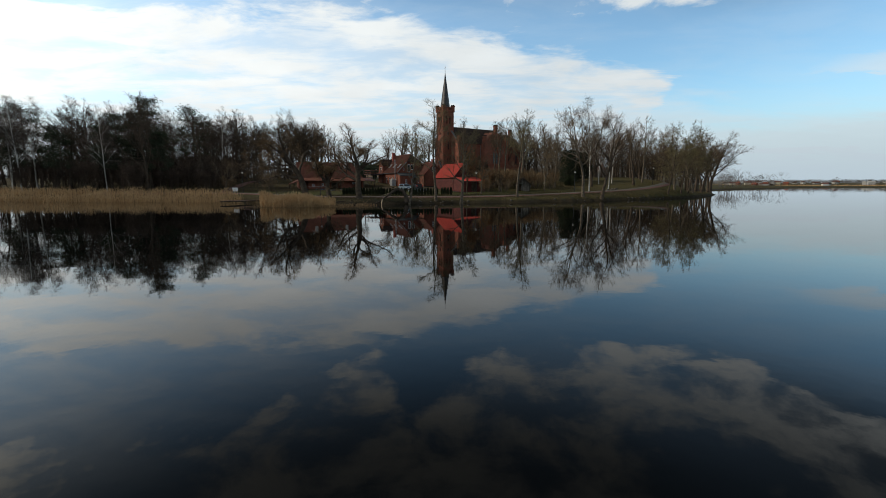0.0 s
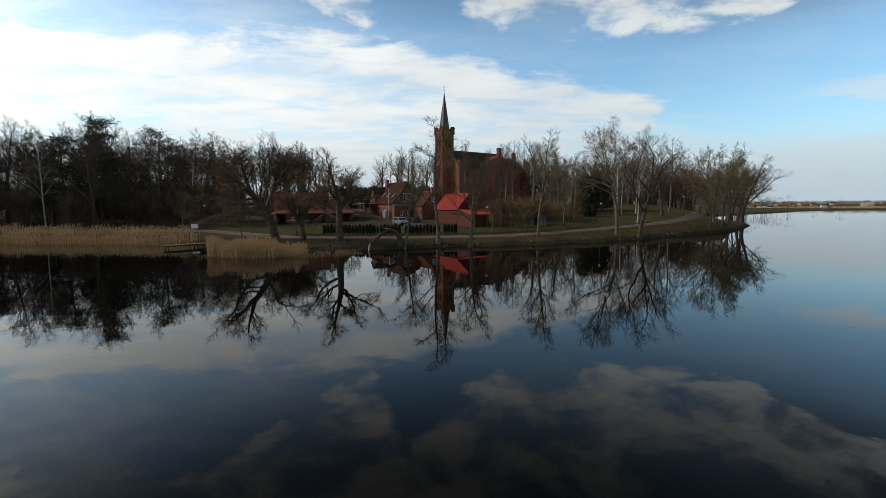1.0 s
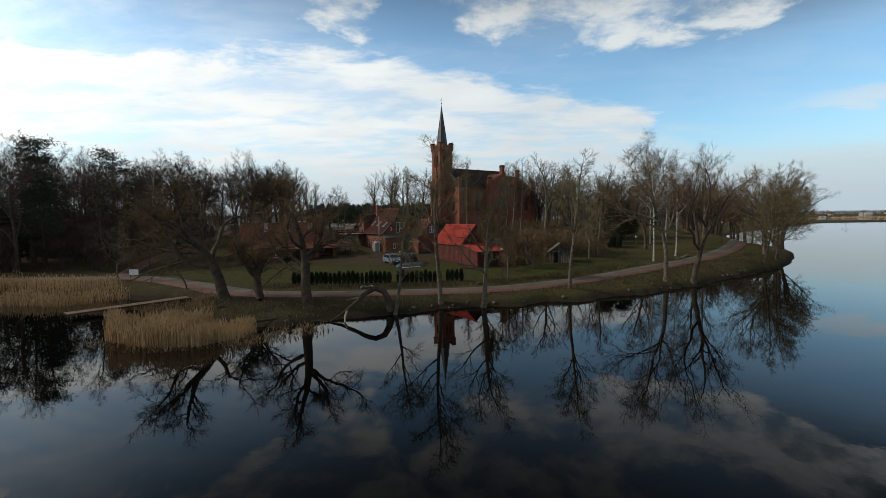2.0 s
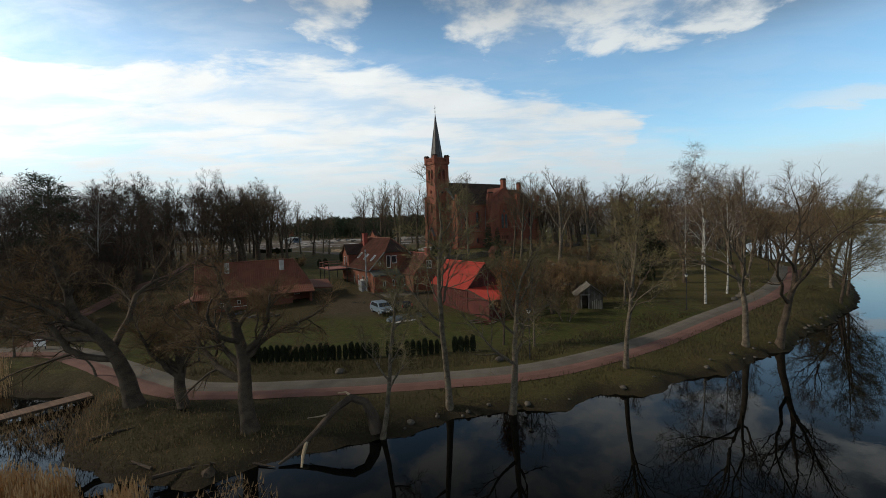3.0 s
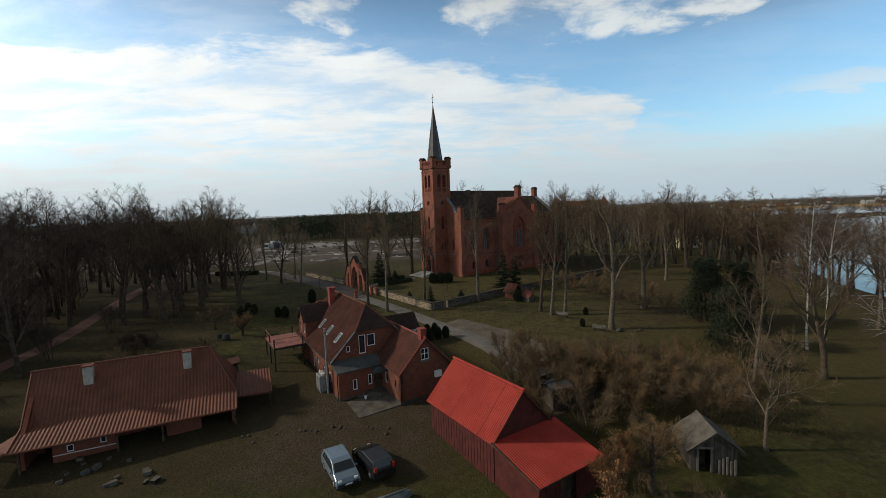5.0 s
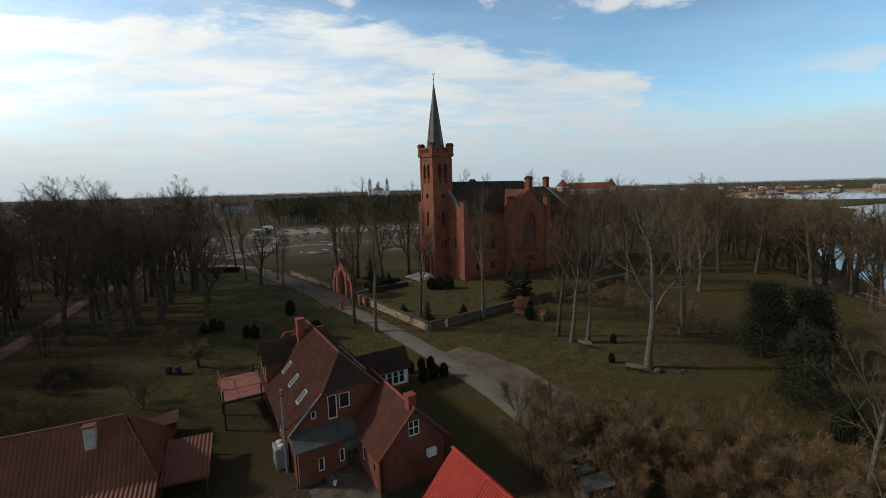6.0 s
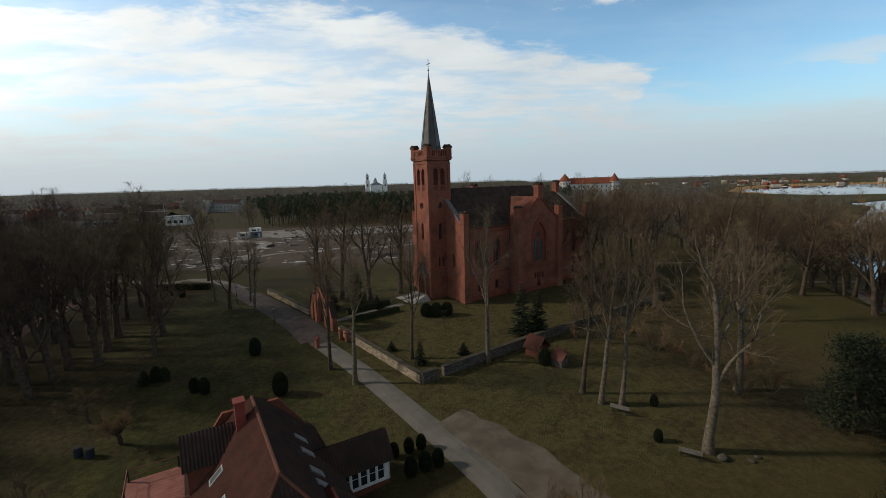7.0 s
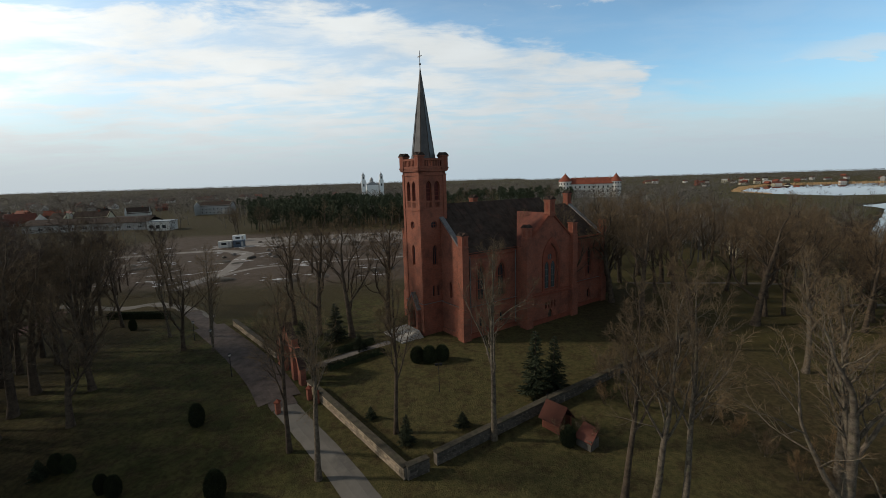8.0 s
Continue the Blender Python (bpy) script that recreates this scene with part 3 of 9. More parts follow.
def axis(lo, hi, fine, far):
    mid = list(np.arange(lo, hi + 1e-6, fine))
    out, step, v = [], fine, hi
    while v < far[1]:
        step *= 1.13
        v += step
        out.append(v)
    low, step, v = [], fine, lo
    while v > far[0]:
        step *= 1.13
        v -= step
        low.append(v)
    return np.array(low[::-1] + mid + out)


def build_ground():
    xs, ys = axis(-70, 80, 0.6, (-3900, 3900)), axis(28, 165, 1.0, (-900, 4300))
    ys = np.sort(np.concatenate([ys, np.arange(32.5, 70, 1.0)]))
    gx, gy = np.meshgrid(xs, ys)
    gz = land_z(gx, gy)
    gz = np.where((gy < -500), np.clip((-500 - gy) * 0.02, 0, 6) - 0.5, gz)
    gz += np.where(gz > 0.5, 0.03 * np.sin(gx * 0.9 + 1.7 * np.sin(gy * 0.5)) * np.cos(gy * 0.8), 0)
    verts = np.stack([gx, gy, gz], -1).reshape(-1, 3)
    w = len(xs)
    i, j = np.meshgrid(np.arange(len(ys) - 1), np.arange(w - 1), indexing="ij")
    p = (i * w + j).ravel()
    faces = np.stack([p, p + 1, p + w + 1, p + w], -1)
    ob = raw("ground", verts.tolist(), faces.tolist(), GROUND)
    for f in ob.data.polygons:
        f.use_smooth = True
    tagged(ob, "brown winter grass, leaf litter and lawn sloping to the lake", "ground", kind="structure")
    ob = raw("water", [(-4200, -4200, 0), (4200, -4200, 0), (4200, 4200, 0), (-4200, 4200, 0)], [(0, 1, 2, 3)], WATER)
    tagged(ob, "dark still lake water mirroring the sky", "lake", kind="structure")


build_ground()


def resample(pts, step):
    out = []
    for i in range(len(pts) - 1):
        p0, p1, p2, p3 = (np.array(pts[max(0, min(len(pts) - 1, q))], float) for q in (i - 1, i, i + 1, i + 2))
        n = max(1, int(np.linalg.norm(p2 - p1) / step))
        for k in range(n):
            t = k / n
            out.append(0.5 * (2 * p1 + (p2 - p0) * t + (2 * p0 - 5 * p1 + 4 * p2 - p3) * t * t + (3 * p1 - p0 - 3 * p2 + p3) * t ** 3))
    out.append(np.array(pts[-1], float))
    return out


def strip(name, pts, left, right, mat_, label, category, lift=0.06, cells=3, ragged=0.0):
    """A way laid on the ground: left and right are metres from its middle line."""
    line = resample(pts, 1.0)
    rng = random.Random(len(pts))
    verts, faces = [], []
    for i, p in enumerate(line):
        d = line[min(i + 1, len(line) - 1)] - line[max(i - 1, 0)]
        nrm = np.array([-d[1], d[0]]) / (np.linalg.norm(d) + 1e-9)
        for c in range(cells + 1):
            o = left + (right - left) * c / cells + (rng.uniform(-ragged, ragged) if c in (0, cells) else 0)
            q = p + nrm * o
            verts.append((q[0], q[1], z_at(q[0], q[1]) + lift + (-0.12 if c in (0, cells) else 0)))
    for i in range(len(line) - 1):
        for c in range(cells):
            a = i * (cells + 1) + c
            faces.append((a, a + 1, a + cells + 2, a + cells + 1))
    return tagged(raw(name, verts, faces, mat_), label, category, kind="structure")


LAKE_PATH = [(-75, 63), (-57, 62.5), (-49, 62.4), (-42, 61.6), (-35.5, 58), (-26.4, 51.9), (-20.4, 48.8), (-10, 48.2), (-0.4, 48.7), (6.5, 49.6), (13, 52), (21, 56.3), (32.2, 64),
             (47.5, 74.6), (57, 83), (66, 93), (74, 104), (80, 118), (86, 136), (98, 160)]
strip("path", LAKE_PATH, 1.7, -0.15, ASPHALT, "grey fine gravel half of the lakeside path", "path", 0.16, 3, 0.04)
strip("path_red", LAKE_PATH, -0.12, -1.75, RED_ASPHALT, "reddish gravel half of the lakeside path", "path", 0.16, 3, 0.04)
strip("side_path", [(-47, 63.5), (-52, 75), (-56, 93), (-57.5, 108), (-64.5, 131), (-69, 147), (-74, 170)], 1.3, -1.3, RED_ASPHALT, "reddish gravel path under the trees", "path", 0.16, 3, 0.04)
CHURCH_ROAD = [(-60, 178), (-46, 167), (-34.5, 153), (-22.7, 139.5), (-14.8, 127.6), (-6.8, 117.2), (-0.7, 108.2), (3.7, 101.6), (7.6, 95.3), (10.6, 89), (11.5, 84)]
strip("pavement_lane", CHURCH_ROAD[1:5], 1.5, -1.5, COBBLE, "dark block paving of the lane beyond the gate", "pavement", 0.17, 3, 0.04)
strip("road", CHURCH_ROAD[4:], 1.35, -1.35, ROAD, "pale grey asphalt lane beside the churchyard wall", "road", 0.15, 3, 0.04)
strip("pavement", [(-37, 157), (-28, 146.5), (-20, 136.5), (-15.5, 129.5)], 2.0, -3.0, COBBLE, "dull red block paving before the brick gate", "pavement", 0.14, 4)
strip("church_walk", [(-16, 136), (-12.5, 139.4), (-4.1, 145.6)], 0.8, -0.8, PAVING, "pale paved walk from the gate to the church", "path", 0.10, 2)
strip("gravel_patch", [(3.0, 108.0), (6.5, 104.0), (10.0, 99.8), (15, 92.5)], 2.4, -3.7, GRAVEL, "worn gravel pull-in beside the lane", "gravel", 0.08, 4, 0.15)
strip("park_path", [(48, 176), (60, 174), (72.3, 171.8), (82.4, 169.5), (92, 168.5), (107, 168)], 1.0, -1.0, GRAVEL, "pale gravel path in the park", "path", 0.10, 2)
strip("town_street", [(-78, 175), (-63, 171), (-57, 173.5), (-48, 169), (-40, 162)], 1.6, -1.6, ROAD, "grey lane at the edge of the park", "road", 0.1, 2)
strip("new_walk", [(-110, 240), (-81, 248), (-64, 240), (-61, 227), (-57, 207), (-60, 185)], 2.2, -2.2, PAVING, "pale new walk through the works", "pavement", 0.12, 2)
strip("new_walk_two", [(-57, 196), (-50, 210), (-33, 216), (-5, 222), (10, 235)], 1.2, -1.2, PAVING, "pale kerbed walk through the works", "pavement", 0.12, 2)
strip("new_square", [(-85, 268), (-45, 272), (-5, 276), (15, 276)], 16, -14, PAVING, "pale paved square under construction", "pavement", 0.12, 6, 2.0)


# ---- the church ----
def pinnacle(parent, x, y, z0, z1, w, name="pinnacle"):
    """A square brick turret with niches, gablets and a sheet-covered cap."""
    h = z1 - z0
    bm = bmesh.new()
    box(bm, x - w / 2, x + w / 2, y - w / 2, y + w / 2, z0, z0 + h * 0.80)
    box(bm, x - w * 0.58, x + w * 0.58, y - w * 0.58, y + w * 0.58, z0 + h * 0.10, z0 + h * 0.17)
    box(bm, x - w * 0.60, x + w * 0.60, y - w * 0.60, y + w * 0.60, z0 + h * 0.76, z0 + h * 0.84)
    ob = part(name, bm, CHURCH_BRICK, parent)
    bm = bmesh.new()
    for q in range(4):
        m = Matrix.Translation((x, y, 0)) @ Matrix.Rotation(q * math.pi / 2, 4, "Z") @ Matrix.Translation((0, -w / 2 - 0.015, 0))
        prism(bm, lancet(0, z0 + h * 0.25, w * 0.42, h * 0.46), 0.03, m)
    part("niche", bm, TRIM_BRICK, ob)
    bm = bmesh.new()
    for q in (0, 1):
        m = Matrix.Translation((x, y, 0)) @ Matrix.Rotation(q * math.pi / 2, 4, "Z") @ Matrix.Translation((0, -w * 0.64, 0))
        prism(bm, [(-w * 0.62, z0 + h * 0.82), (w * 0.62, z0 + h * 0.82), (0, z0 + h)], w * 1.28, m)
    part("cap", bm, SLATE, ob)
    return ob


def build_church():
    g = 5.9
    ch = thing("church", pose(2.2, 151.1, 0, 0, 0, 33), "red brick neo-gothic church with a tall tower and slate roofs", "church")
    hw, e_u, w_u = 8.3, 35.8, 1.2
    eave, ridge = 19.9, 27.2
    # tower shaft, four walls with their openings
    s = 2.5
    for q in range(4):
        rot = Matrix.Rotation(q * math.pi / 2, 4, "Z")
        o, r = rot @ Vector((-s, s, 0)), rot @ Vector((0, -1, 0))
        m = face_frame(o, r)
        tops = [lancet(1.72, 26.9, 1.05, 4.2), lancet(3.28, 26.9, 1.05, 4.2)]
        eye, mid = ring(2.5, 24.1, 0.62), lancet(2.5, 17.6, 0.85, 3.3)
        low = [lancet(2.05, 12.4, 0.42, 1.9), lancet(2.95, 12.4, 0.42, 1.9)]
        door = lancet(2.5, g + 0.5, 2.0, 4.6)
        holes = tops + [eye, mid] + ([door] if q == 0 else low)
        if q == 2:
            holes = tops + [eye]
        wl = wall("tower_wall", m, [(0, g), (5, g), (5, 33), (0, 33)], holes, 0.6, CHURCH_BRICK, ch)
        for loop in tops:
            window(m, loop, wl, TRIM_BRICK, 0.35, 0.10, transoms=(28.0, 28.7, 29.3, 29.9), name="louvre", pane_mat=RED_WOOD)
            bm = bmesh.new()
            cx = loop[0][0] + 0.525
            for k in range(4):
                box(bm, cx - 0.42 + k * 0.24, cx - 0.30 + k * 0.24, 0.05, 0.2, 26.9, 27.8)
            box(bm, cx - 0.52, cx + 0.52, 0.0, 0.25, 27.75, 27.95)
            bmesh.ops.transform(bm, matrix=m, verts=bm.verts[:])
            part("balustrade", bm, CHURCH_BRICK, wl)
        window(m, eye, wl, TRIM_BRICK, 0.25, 0.12, mullions=(2.5,), transoms=(24.1,), name="rose_window")
        if q != 2:
            window(m, mid, wl, TRIM_BRICK, 0.25, 0.09, mullions=(2.5,))
        if q in (1, 3):
            for loop in low:
                window(m, loop, wl, TRIM_BRICK, 0.2, 0.06)
        if q == 0:
            bm = bmesh.new()
            prism(bm, door, 0.12, Matrix.Translation((0, 0.4, 0)))
            bmesh.ops.transform(bm, matrix=m, verts=bm.verts[:])
            part("door", bm, DARK_BARK, wl, "dark wooden portal door")
        # moulded bands, surrounds and corner strips
        bm = bmesh.new()
        for z, d, h in ((11.1, 0.18, 0.30), (16.9, 0.05, 0.18), (22.6, 0.05, 0.2), (26.4, 0.10, 0.25), (31.9, 0.10, 0.25), (32.55, 0.22, 0.45)):
            box(bm, -d, 5 + d, -d, 0.0, z, z + h)
        box(bm, -0.15, 5.15, -0.15, 0, g, g + 1.0)
        box(bm, -0.12, 5.12, -0.12, 0, g + 1.0, 11.1)if q != 0 else box(bm, -0.12, 0.9, -0.12, 0, g + 1.0, 11.1)
        if q == 0:
            box(bm, 4.1, 5.12, -0.12, 0, g + 1.0, 11.1)
        for x in (0.0, 4.45):
            box(bm, x, x + 0.55, -0.10, 0, 11.4, 31.9)
        bmesh.ops.transform(bm, matrix=m, verts=bm.verts[:])
        part("moulding", bm, CHURCH_BRICK, wl)
        bm = bmesh.new()
        box(bm, -0.2, 5.2, -0.22, 0.0, 11.4, 11.46)
        bmesh.ops.transform(bm, matrix=m, verts=bm.verts[:])
        part("flashing", bm, LEAD, wl)
        # parapet with small openings
        bm = bmesh.new()
        box(bm, 0.6, 4.4, -0.25, 0.15, 33.0, 33.35)
        box(bm, 0.6, 4.4, -0.28, 0.18, 34.25, 34.55)
        for k in range(9):
            box(bm, 0.75 + k * 0.41, 0.95 + k * 0.41, -0.22, 0.12, 33.35, 34.25)
        bmesh.ops.transform(bm, matrix=m, verts=bm.verts[:])
        part("parapet", bm, CHURCH_BRICK, wl)
    for sx in (-1, 1):
        for sy in (-1, 1):
            pinnacle(ch, sx * 2.25, sy * 2.25, 32.7, 35.5, 1.12, "corner_turret")
    part("tower_deck", boxes((-2.5, 2.5, -2.5, 2.5, 32.6, 33.1)), SLATE, ch)
    # spire
    bm = bmesh.new()
    rows = [(33.1, 2.15), (34.4, 1.95), (35.2, 1.85), (41.5, 0.97), (48.3, 0.07), (48.7, 0.03)]
    tube(bm, [(0, 0, z) for z, _ in rows], [r for _, r in rows], 8)
    part("spire", bm, SPIRE, ch, "dark grey sheet-metal spire")
    bm = bmesh.new()
    for k in range(8):
        q = 2 * math.pi * k / 8
        tube(bm, [(1.97 * math.cos(q), 1.97 * math.sin(q), 34.4), (0.99 * math.cos(q), 0.99 * math.sin(q), 41.5), (0.06, 0, 48.4)], [0.05, 0.045, 0.02], 4)
    part("spire_seam", bm, SLATE, ch)
    bm = bmesh.new()
    tube(bm, [(0, 0, 48.4), (0, 0, 51.0)], [0.06, 0.05], 6)
    box(bm, -0.05, 0.05, -0.55, 0.55, 50.1, 50.22)
    bmesh.ops.create_icosphere(bm, subdivisions=1, radius=0.2, matrix=Matrix.Translation((0, 0, 49.0)))
    part("cross", bm, LEAD, ch, "pale metal cross")
    # portal with its gable and steps
    m = face_frame((-2.5, 2.5, 0), (0, -1))
    bm = bmesh.new()
    gable = [(0.9, g), (1.45, g), (1.45, 9.6), (2.5, 11.6), (3.55, 9.6), (3.55, g), (4.1, g), (4.1, 10.6), (2.5, 13.0), (0.9, 10.6)]
    prism(bm, gable, 0.7, Matrix.Translation((0, -0.7, 0)))
    bmesh.ops.transform(bm, matrix=m, verts=bm.verts[:])
    portal = part("portal", bm, CHURCH_BRICK, ch)
    bm = bmesh.new()
    for a, b in (((0.75, 10.45), (2.5, 13.15)), ((4.25, 10.45), (2.5, 13.15))):
        slab(bm, [(a[0], -0.8, a[1]), (b[0], -0.8, b[1]), (b[0], 0, b[1]), (a[0], 0, a[1])], 0.12)
    bmesh.ops.transform(bm, matrix=m, verts=bm.verts[:])
    part("coping", bm, LEAD, portal)
    for k in range(6):
        part("step", boxes((-7.2 + k * 0.62, -3.2, -3.2 + k * 0.22, 3.2 - k * 0.22, g - 0.3, 6.24 + 0.15 * (k + 1)), bevel=0.03), STEP_STONE, ch)
    # nave, transepts and choir
    tr0, tr1, tv = 12.7, 24.2, 10.4
    tc = (tr0 + tr1) / 2
    for sgn in (-1, 1):
        fr = face_frame((w_u, sgn * hw, 0), (1, 0)) if sgn < 0 else face_frame((e_u, sgn * hw, 0), (-1, 0))
        tops = (2.9, 7.2), (24.9, 30.2)
        if sgn > 0:
            total = e_u - w_u
            tops = tuple(tuple(total - x for x in p) for p in tops)
        spans = ((0, tr0 - w_u), (tr1 - w_u, e_u - w_u)) if sgn < 0 else ((e_u - tr0, e_u - w_u), (0, e_u - tr1))
        for (a, b), xs in zip(spans, tops):
            xs = [x + (0.6 if sgn < 0 else -0.6) for x in xs]
            up = [lancet(x, 12.1, 1.5, 5.6) for x in xs]
            dn = [lancet(x, 7.6, 0.9, 1.9) for x in xs]
            wl = wall("nave_wall", fr, [(a, g), (b, g), (b, eave), (a, eave)], up + dn, 0.7, CHURCH_BRICK, ch)
            for lp, x in zip(up, xs):
                window(fr, lp, wl, TRIM_BRICK, 0.3, 0.12, mullions=(x,), transoms=(13.8, 15.4))
            for lp in dn:
                window(fr, lp, wl, TRIM_BRICK, 0.3, 0.09)
            bm = bmesh.new()
            box(bm, a, b, -0.22, 0, g, g + 1.1)
            box(bm, a, b, -0.16, 0, 11.0, 11.3)
            box(bm, a, b, -0.14, 0, 18.9, 19.15)
            box(bm, a, b, -0.26, 0, 19.5, 19.95)
            for x in xs:
                bm2 = lancet(x, 11.9, 2.1, 6.3)
                inner = lancet(x, 11.9, 1.6, 5.85)
                n = len(bm2)
                ra = [bm.verts.new((p[0], -0.10, p[1])) for p in bm2]
                rb = [bm.verts.new((p[0], -0.10, p[1])) for p in inner]
                rc = [bm.verts.new((p[0], 0.0, p[1])) for p in bm2]
                for i in range(1, n):
                    j = (i + 1) % n
                    bm.faces.new((ra[i], ra[j], rb[j], rb[i]))
                    bm.faces.new((rc[i], rc[j], ra[j], ra[i]))
            bmesh.ops.transform(bm, matrix=fr, verts=bm.verts[:])
            part("moulding", bm, TRIM_BRICK, wl)
            bm = bmesh.new()
            box(bm, a, b, -0.2, 0, 11.3, 11.35)
            bmesh.ops.transform(bm, matrix=fr, verts=bm.verts[:])
            part("flashing", bm, LEAD, wl)
        # transept
        fr = face_frame((tr0, sgn * tv, 0), (1, 0)) if sgn < 0 else face_frame((tr1, sgn * tv, 0), (-1, 0))
        w = tr1 - tr0
        big = lancet(w / 2 + 0.2, 11.9, 3.3, 8.0, 8)
        small = [lancet(w / 2 - 1.0 + k * 0.75, 8.6, 0.45, 1.3) for k in range(4)]
        door = lancet(w / 2 + 0.1, g, 1.1, 2.5)
        wl = wall("transept_wall", fr, [(0, g), (w, g), (w, 20.2), (w / 2, 25.2), (0, 20.2)], [big, door] + small, 0.7, CHURCH_BRICK, ch)
        cx = w / 2 + 0.2
        lights = [lancet(cx - 0.78, 12.1, 1.05, 4.7), lancet(cx + 0.78, 12.1, 1.05, 4.7)]
        inner = fr @ Matrix.Translation((0, 0.28, 0))
        wheel = ring(cx, 17.55, 0.62)
        field = wall("tracery", inner, lancet(cx, 11.9, 3.28, 7.98, 8), lights + [wheel], 0.2, TRIM_BRICK, wl)
        for lp in lights:
            window(inner, lp, field, LEAD, 0.08, 0.07, mullions=((lp[0][0] + lp[1][0]) / 2,), transoms=(13.2, 14.3, 15.4), pane_mat=CHURCH_GLASS)
        window(inner, wheel, field, TRIM_BRICK, 0.06, 0.10, mullions=(cx,), transoms=(17.55,), name="rose_window", pane_mat=CHURCH_GLASS)
        for lp in small:
            window(fr, lp, wl, TRIM_BRICK, 0.25, 0.05)
        bm = bmesh.new()
        prism(bm, door, 0.1, Matrix.Translation((0, 0.3, 0)))
        bmesh.ops.transform(bm, matrix=fr, verts=bm.verts[:])
        part("door", bm, DARK_BARK, wl)
        bm = bmesh.new()
        box(bm, 0, w, -0.22, 0, g, g + 1.1)
        box(bm, 0, w, -0.16, 0, 11.0, 11.3)
        box(bm, 0.6, w - 0.6, -0.10, 0, 11.5, 11.75)
        o, i2 = lancet(w / 2 + 0.2, 11.8, 4.5, 9.2, 8), lancet(w / 2 + 0.2, 11.8, 3.5, 8.25, 8)
        ra, rb, rc = ([bm.verts.new((p[0], y, p[1])) for p in lp] for lp, y in ((o, -0.14), (i2, -0.14), (o, 0.0)))
        for i in range(1, len(o)):
            j = (i + 1) % len(o)
            bm.faces.new((ra[i], ra[j], rb[j], rb[i]))
            bm.faces.new((rc[i], rc[j], ra[j], ra[i]))
        bmesh.ops.transform(bm, matrix=fr, verts=bm.verts[:])
        part("moulding", bm, TRIM_BRICK, wl)
        bm = bmesh.new()
        slab(bm, [(-0.2, -0.2, 20.35), (w / 2, -0.2, 25.45), (w / 2, 0.7, 25.45), (-0.2, 0.7, 20.35)], 0.22)
        slab(bm, [(w + 0.2, -0.2, 20.35), (w / 2, -0.2, 25.45), (w / 2, 0.7, 25.45), (w + 0.2, 0.7, 20.35)], 0.22)
        bmesh.ops.transform(bm, matrix=fr, verts=bm.verts[:])
        part("coping", bm, TRIM_BRICK, wl)
        for u in (tr0, tr1):
            bm = bmesh.new()
            box(bm, u - 0.35, u + 0.35, sgn * tv - (0.7 if sgn > 0 else 0), sgn * tv + (0.7 if sgn < 0 else 0), g, 20.2)
            box(bm, min(u, u + 0.01) - 0.3, u + 0.3, min(sgn * hw, sgn * tv), max(sgn * hw, sgn * tv), g, 19.9)
            part("transept_side", bm, CHURCH_BRICK, ch)
            part("buttress", boxes((u - 0.75, u + 0.75, sgn * tv - 0.85, sgn * tv + 0.85, g, 11.2), (u - 0.62, u + 0.62, sgn * tv - 0.7, sgn * tv + 0.7, 11.2, 21.0)), CHURCH_BRICK, ch)
            pinnacle(ch, u, sgn * tv, 21.0, 23.6, 1.15)
        pinnacle(ch, tc, sgn * (tv - 0.25), 24.6, 28.0, 1.25)
        # roofs
        bm = bmesh.new()
        y0, y1 = sgn * (hw + 0.35), 0
        slab(bm, [(w_u + 0.3, y0, eave - 0.1), (27.0, y0, eave - 0.1), (27.0, 0, ridge), (w_u + 0.3, 0, ridge)], 0.22)
        part("nave_roof", bm, SLATE, ch)
        bm = bmesh.new()
        slab(bm, [(27.0, y0, 19.6), (e_u - 0.2, y0, 19.6), (e_u - 0.2, 0, 25.6), (27.0, 0, 25.6)], 0.22)
        part("choir_roof", bm, SLATE, ch)
        bm = bmesh.new()
        for u in (tr0 - 0.3, tr1 + 0.3):
            slab(bm, [(u, sgn * (tv - 0.3), 20.0), (u, sgn * 4.0, 20.0), (tc, sgn * 1.5, 25.15), (tc, sgn * (tv - 0.3), 25.15)], 0.2)
        part("transept_roof", bm, RUST_ROOF, ch, "rust-red sheet roof")
        bm = bmesh.new()
        for k in range(1, 16):
            u = w_u + k * 1.55
            slab(bm, [(u - 0.04, y0, eave - 0.04), (u + 0.04, y0, eave - 0.04), (u + 0.04, 0, ridge + 0.06), (u - 0.04, 0, ridge + 0.06)], 0.08)
        part("roof_seam", bm, SLATE, ch)
        for u in (w_u + 1.2, tr0 - 0.6):
            part("downpipe", tube(bmesh.new(), [(u, sgn * (hw + 0.12), g), (u, sgn * (hw + 0.12), 19.4)], [0.08, 0.08], 6), LEAD, ch)
    for u, right, sg, nm in ((w_u, (0, -1), 1, "west_wall"), (e_u, (0, 1), -1, "east_wall")):
        fr = face_frame((u, sg * hw, 0), right)
        top = ridge if u == w_u else 25.6
        holes = [lancet(x, 12.4, 0.7, 2.6) for x in (3.4, 13.2)] if u == w_u else [lancet(8.3, 11.9, 2.6, 7.0, 7)]
        wl = wall(nm, fr, [(0, g), (2 * hw, g), (2 * hw, eave), (hw, top), (0, eave)], holes, 0.7, CHURCH_BRICK, ch)
        for lp in holes:
            window(fr, lp, wl, TRIM_BRICK, 0.3, 0.1)
        bm = bmesh.new()
        slab(bm, [(-0.3, -0.15, eave + 0.1), (hw, -0.15, top + 0.3), (hw, 0.7, top + 0.3), (-0.3, 0.7, eave + 0.1)], 0.25)
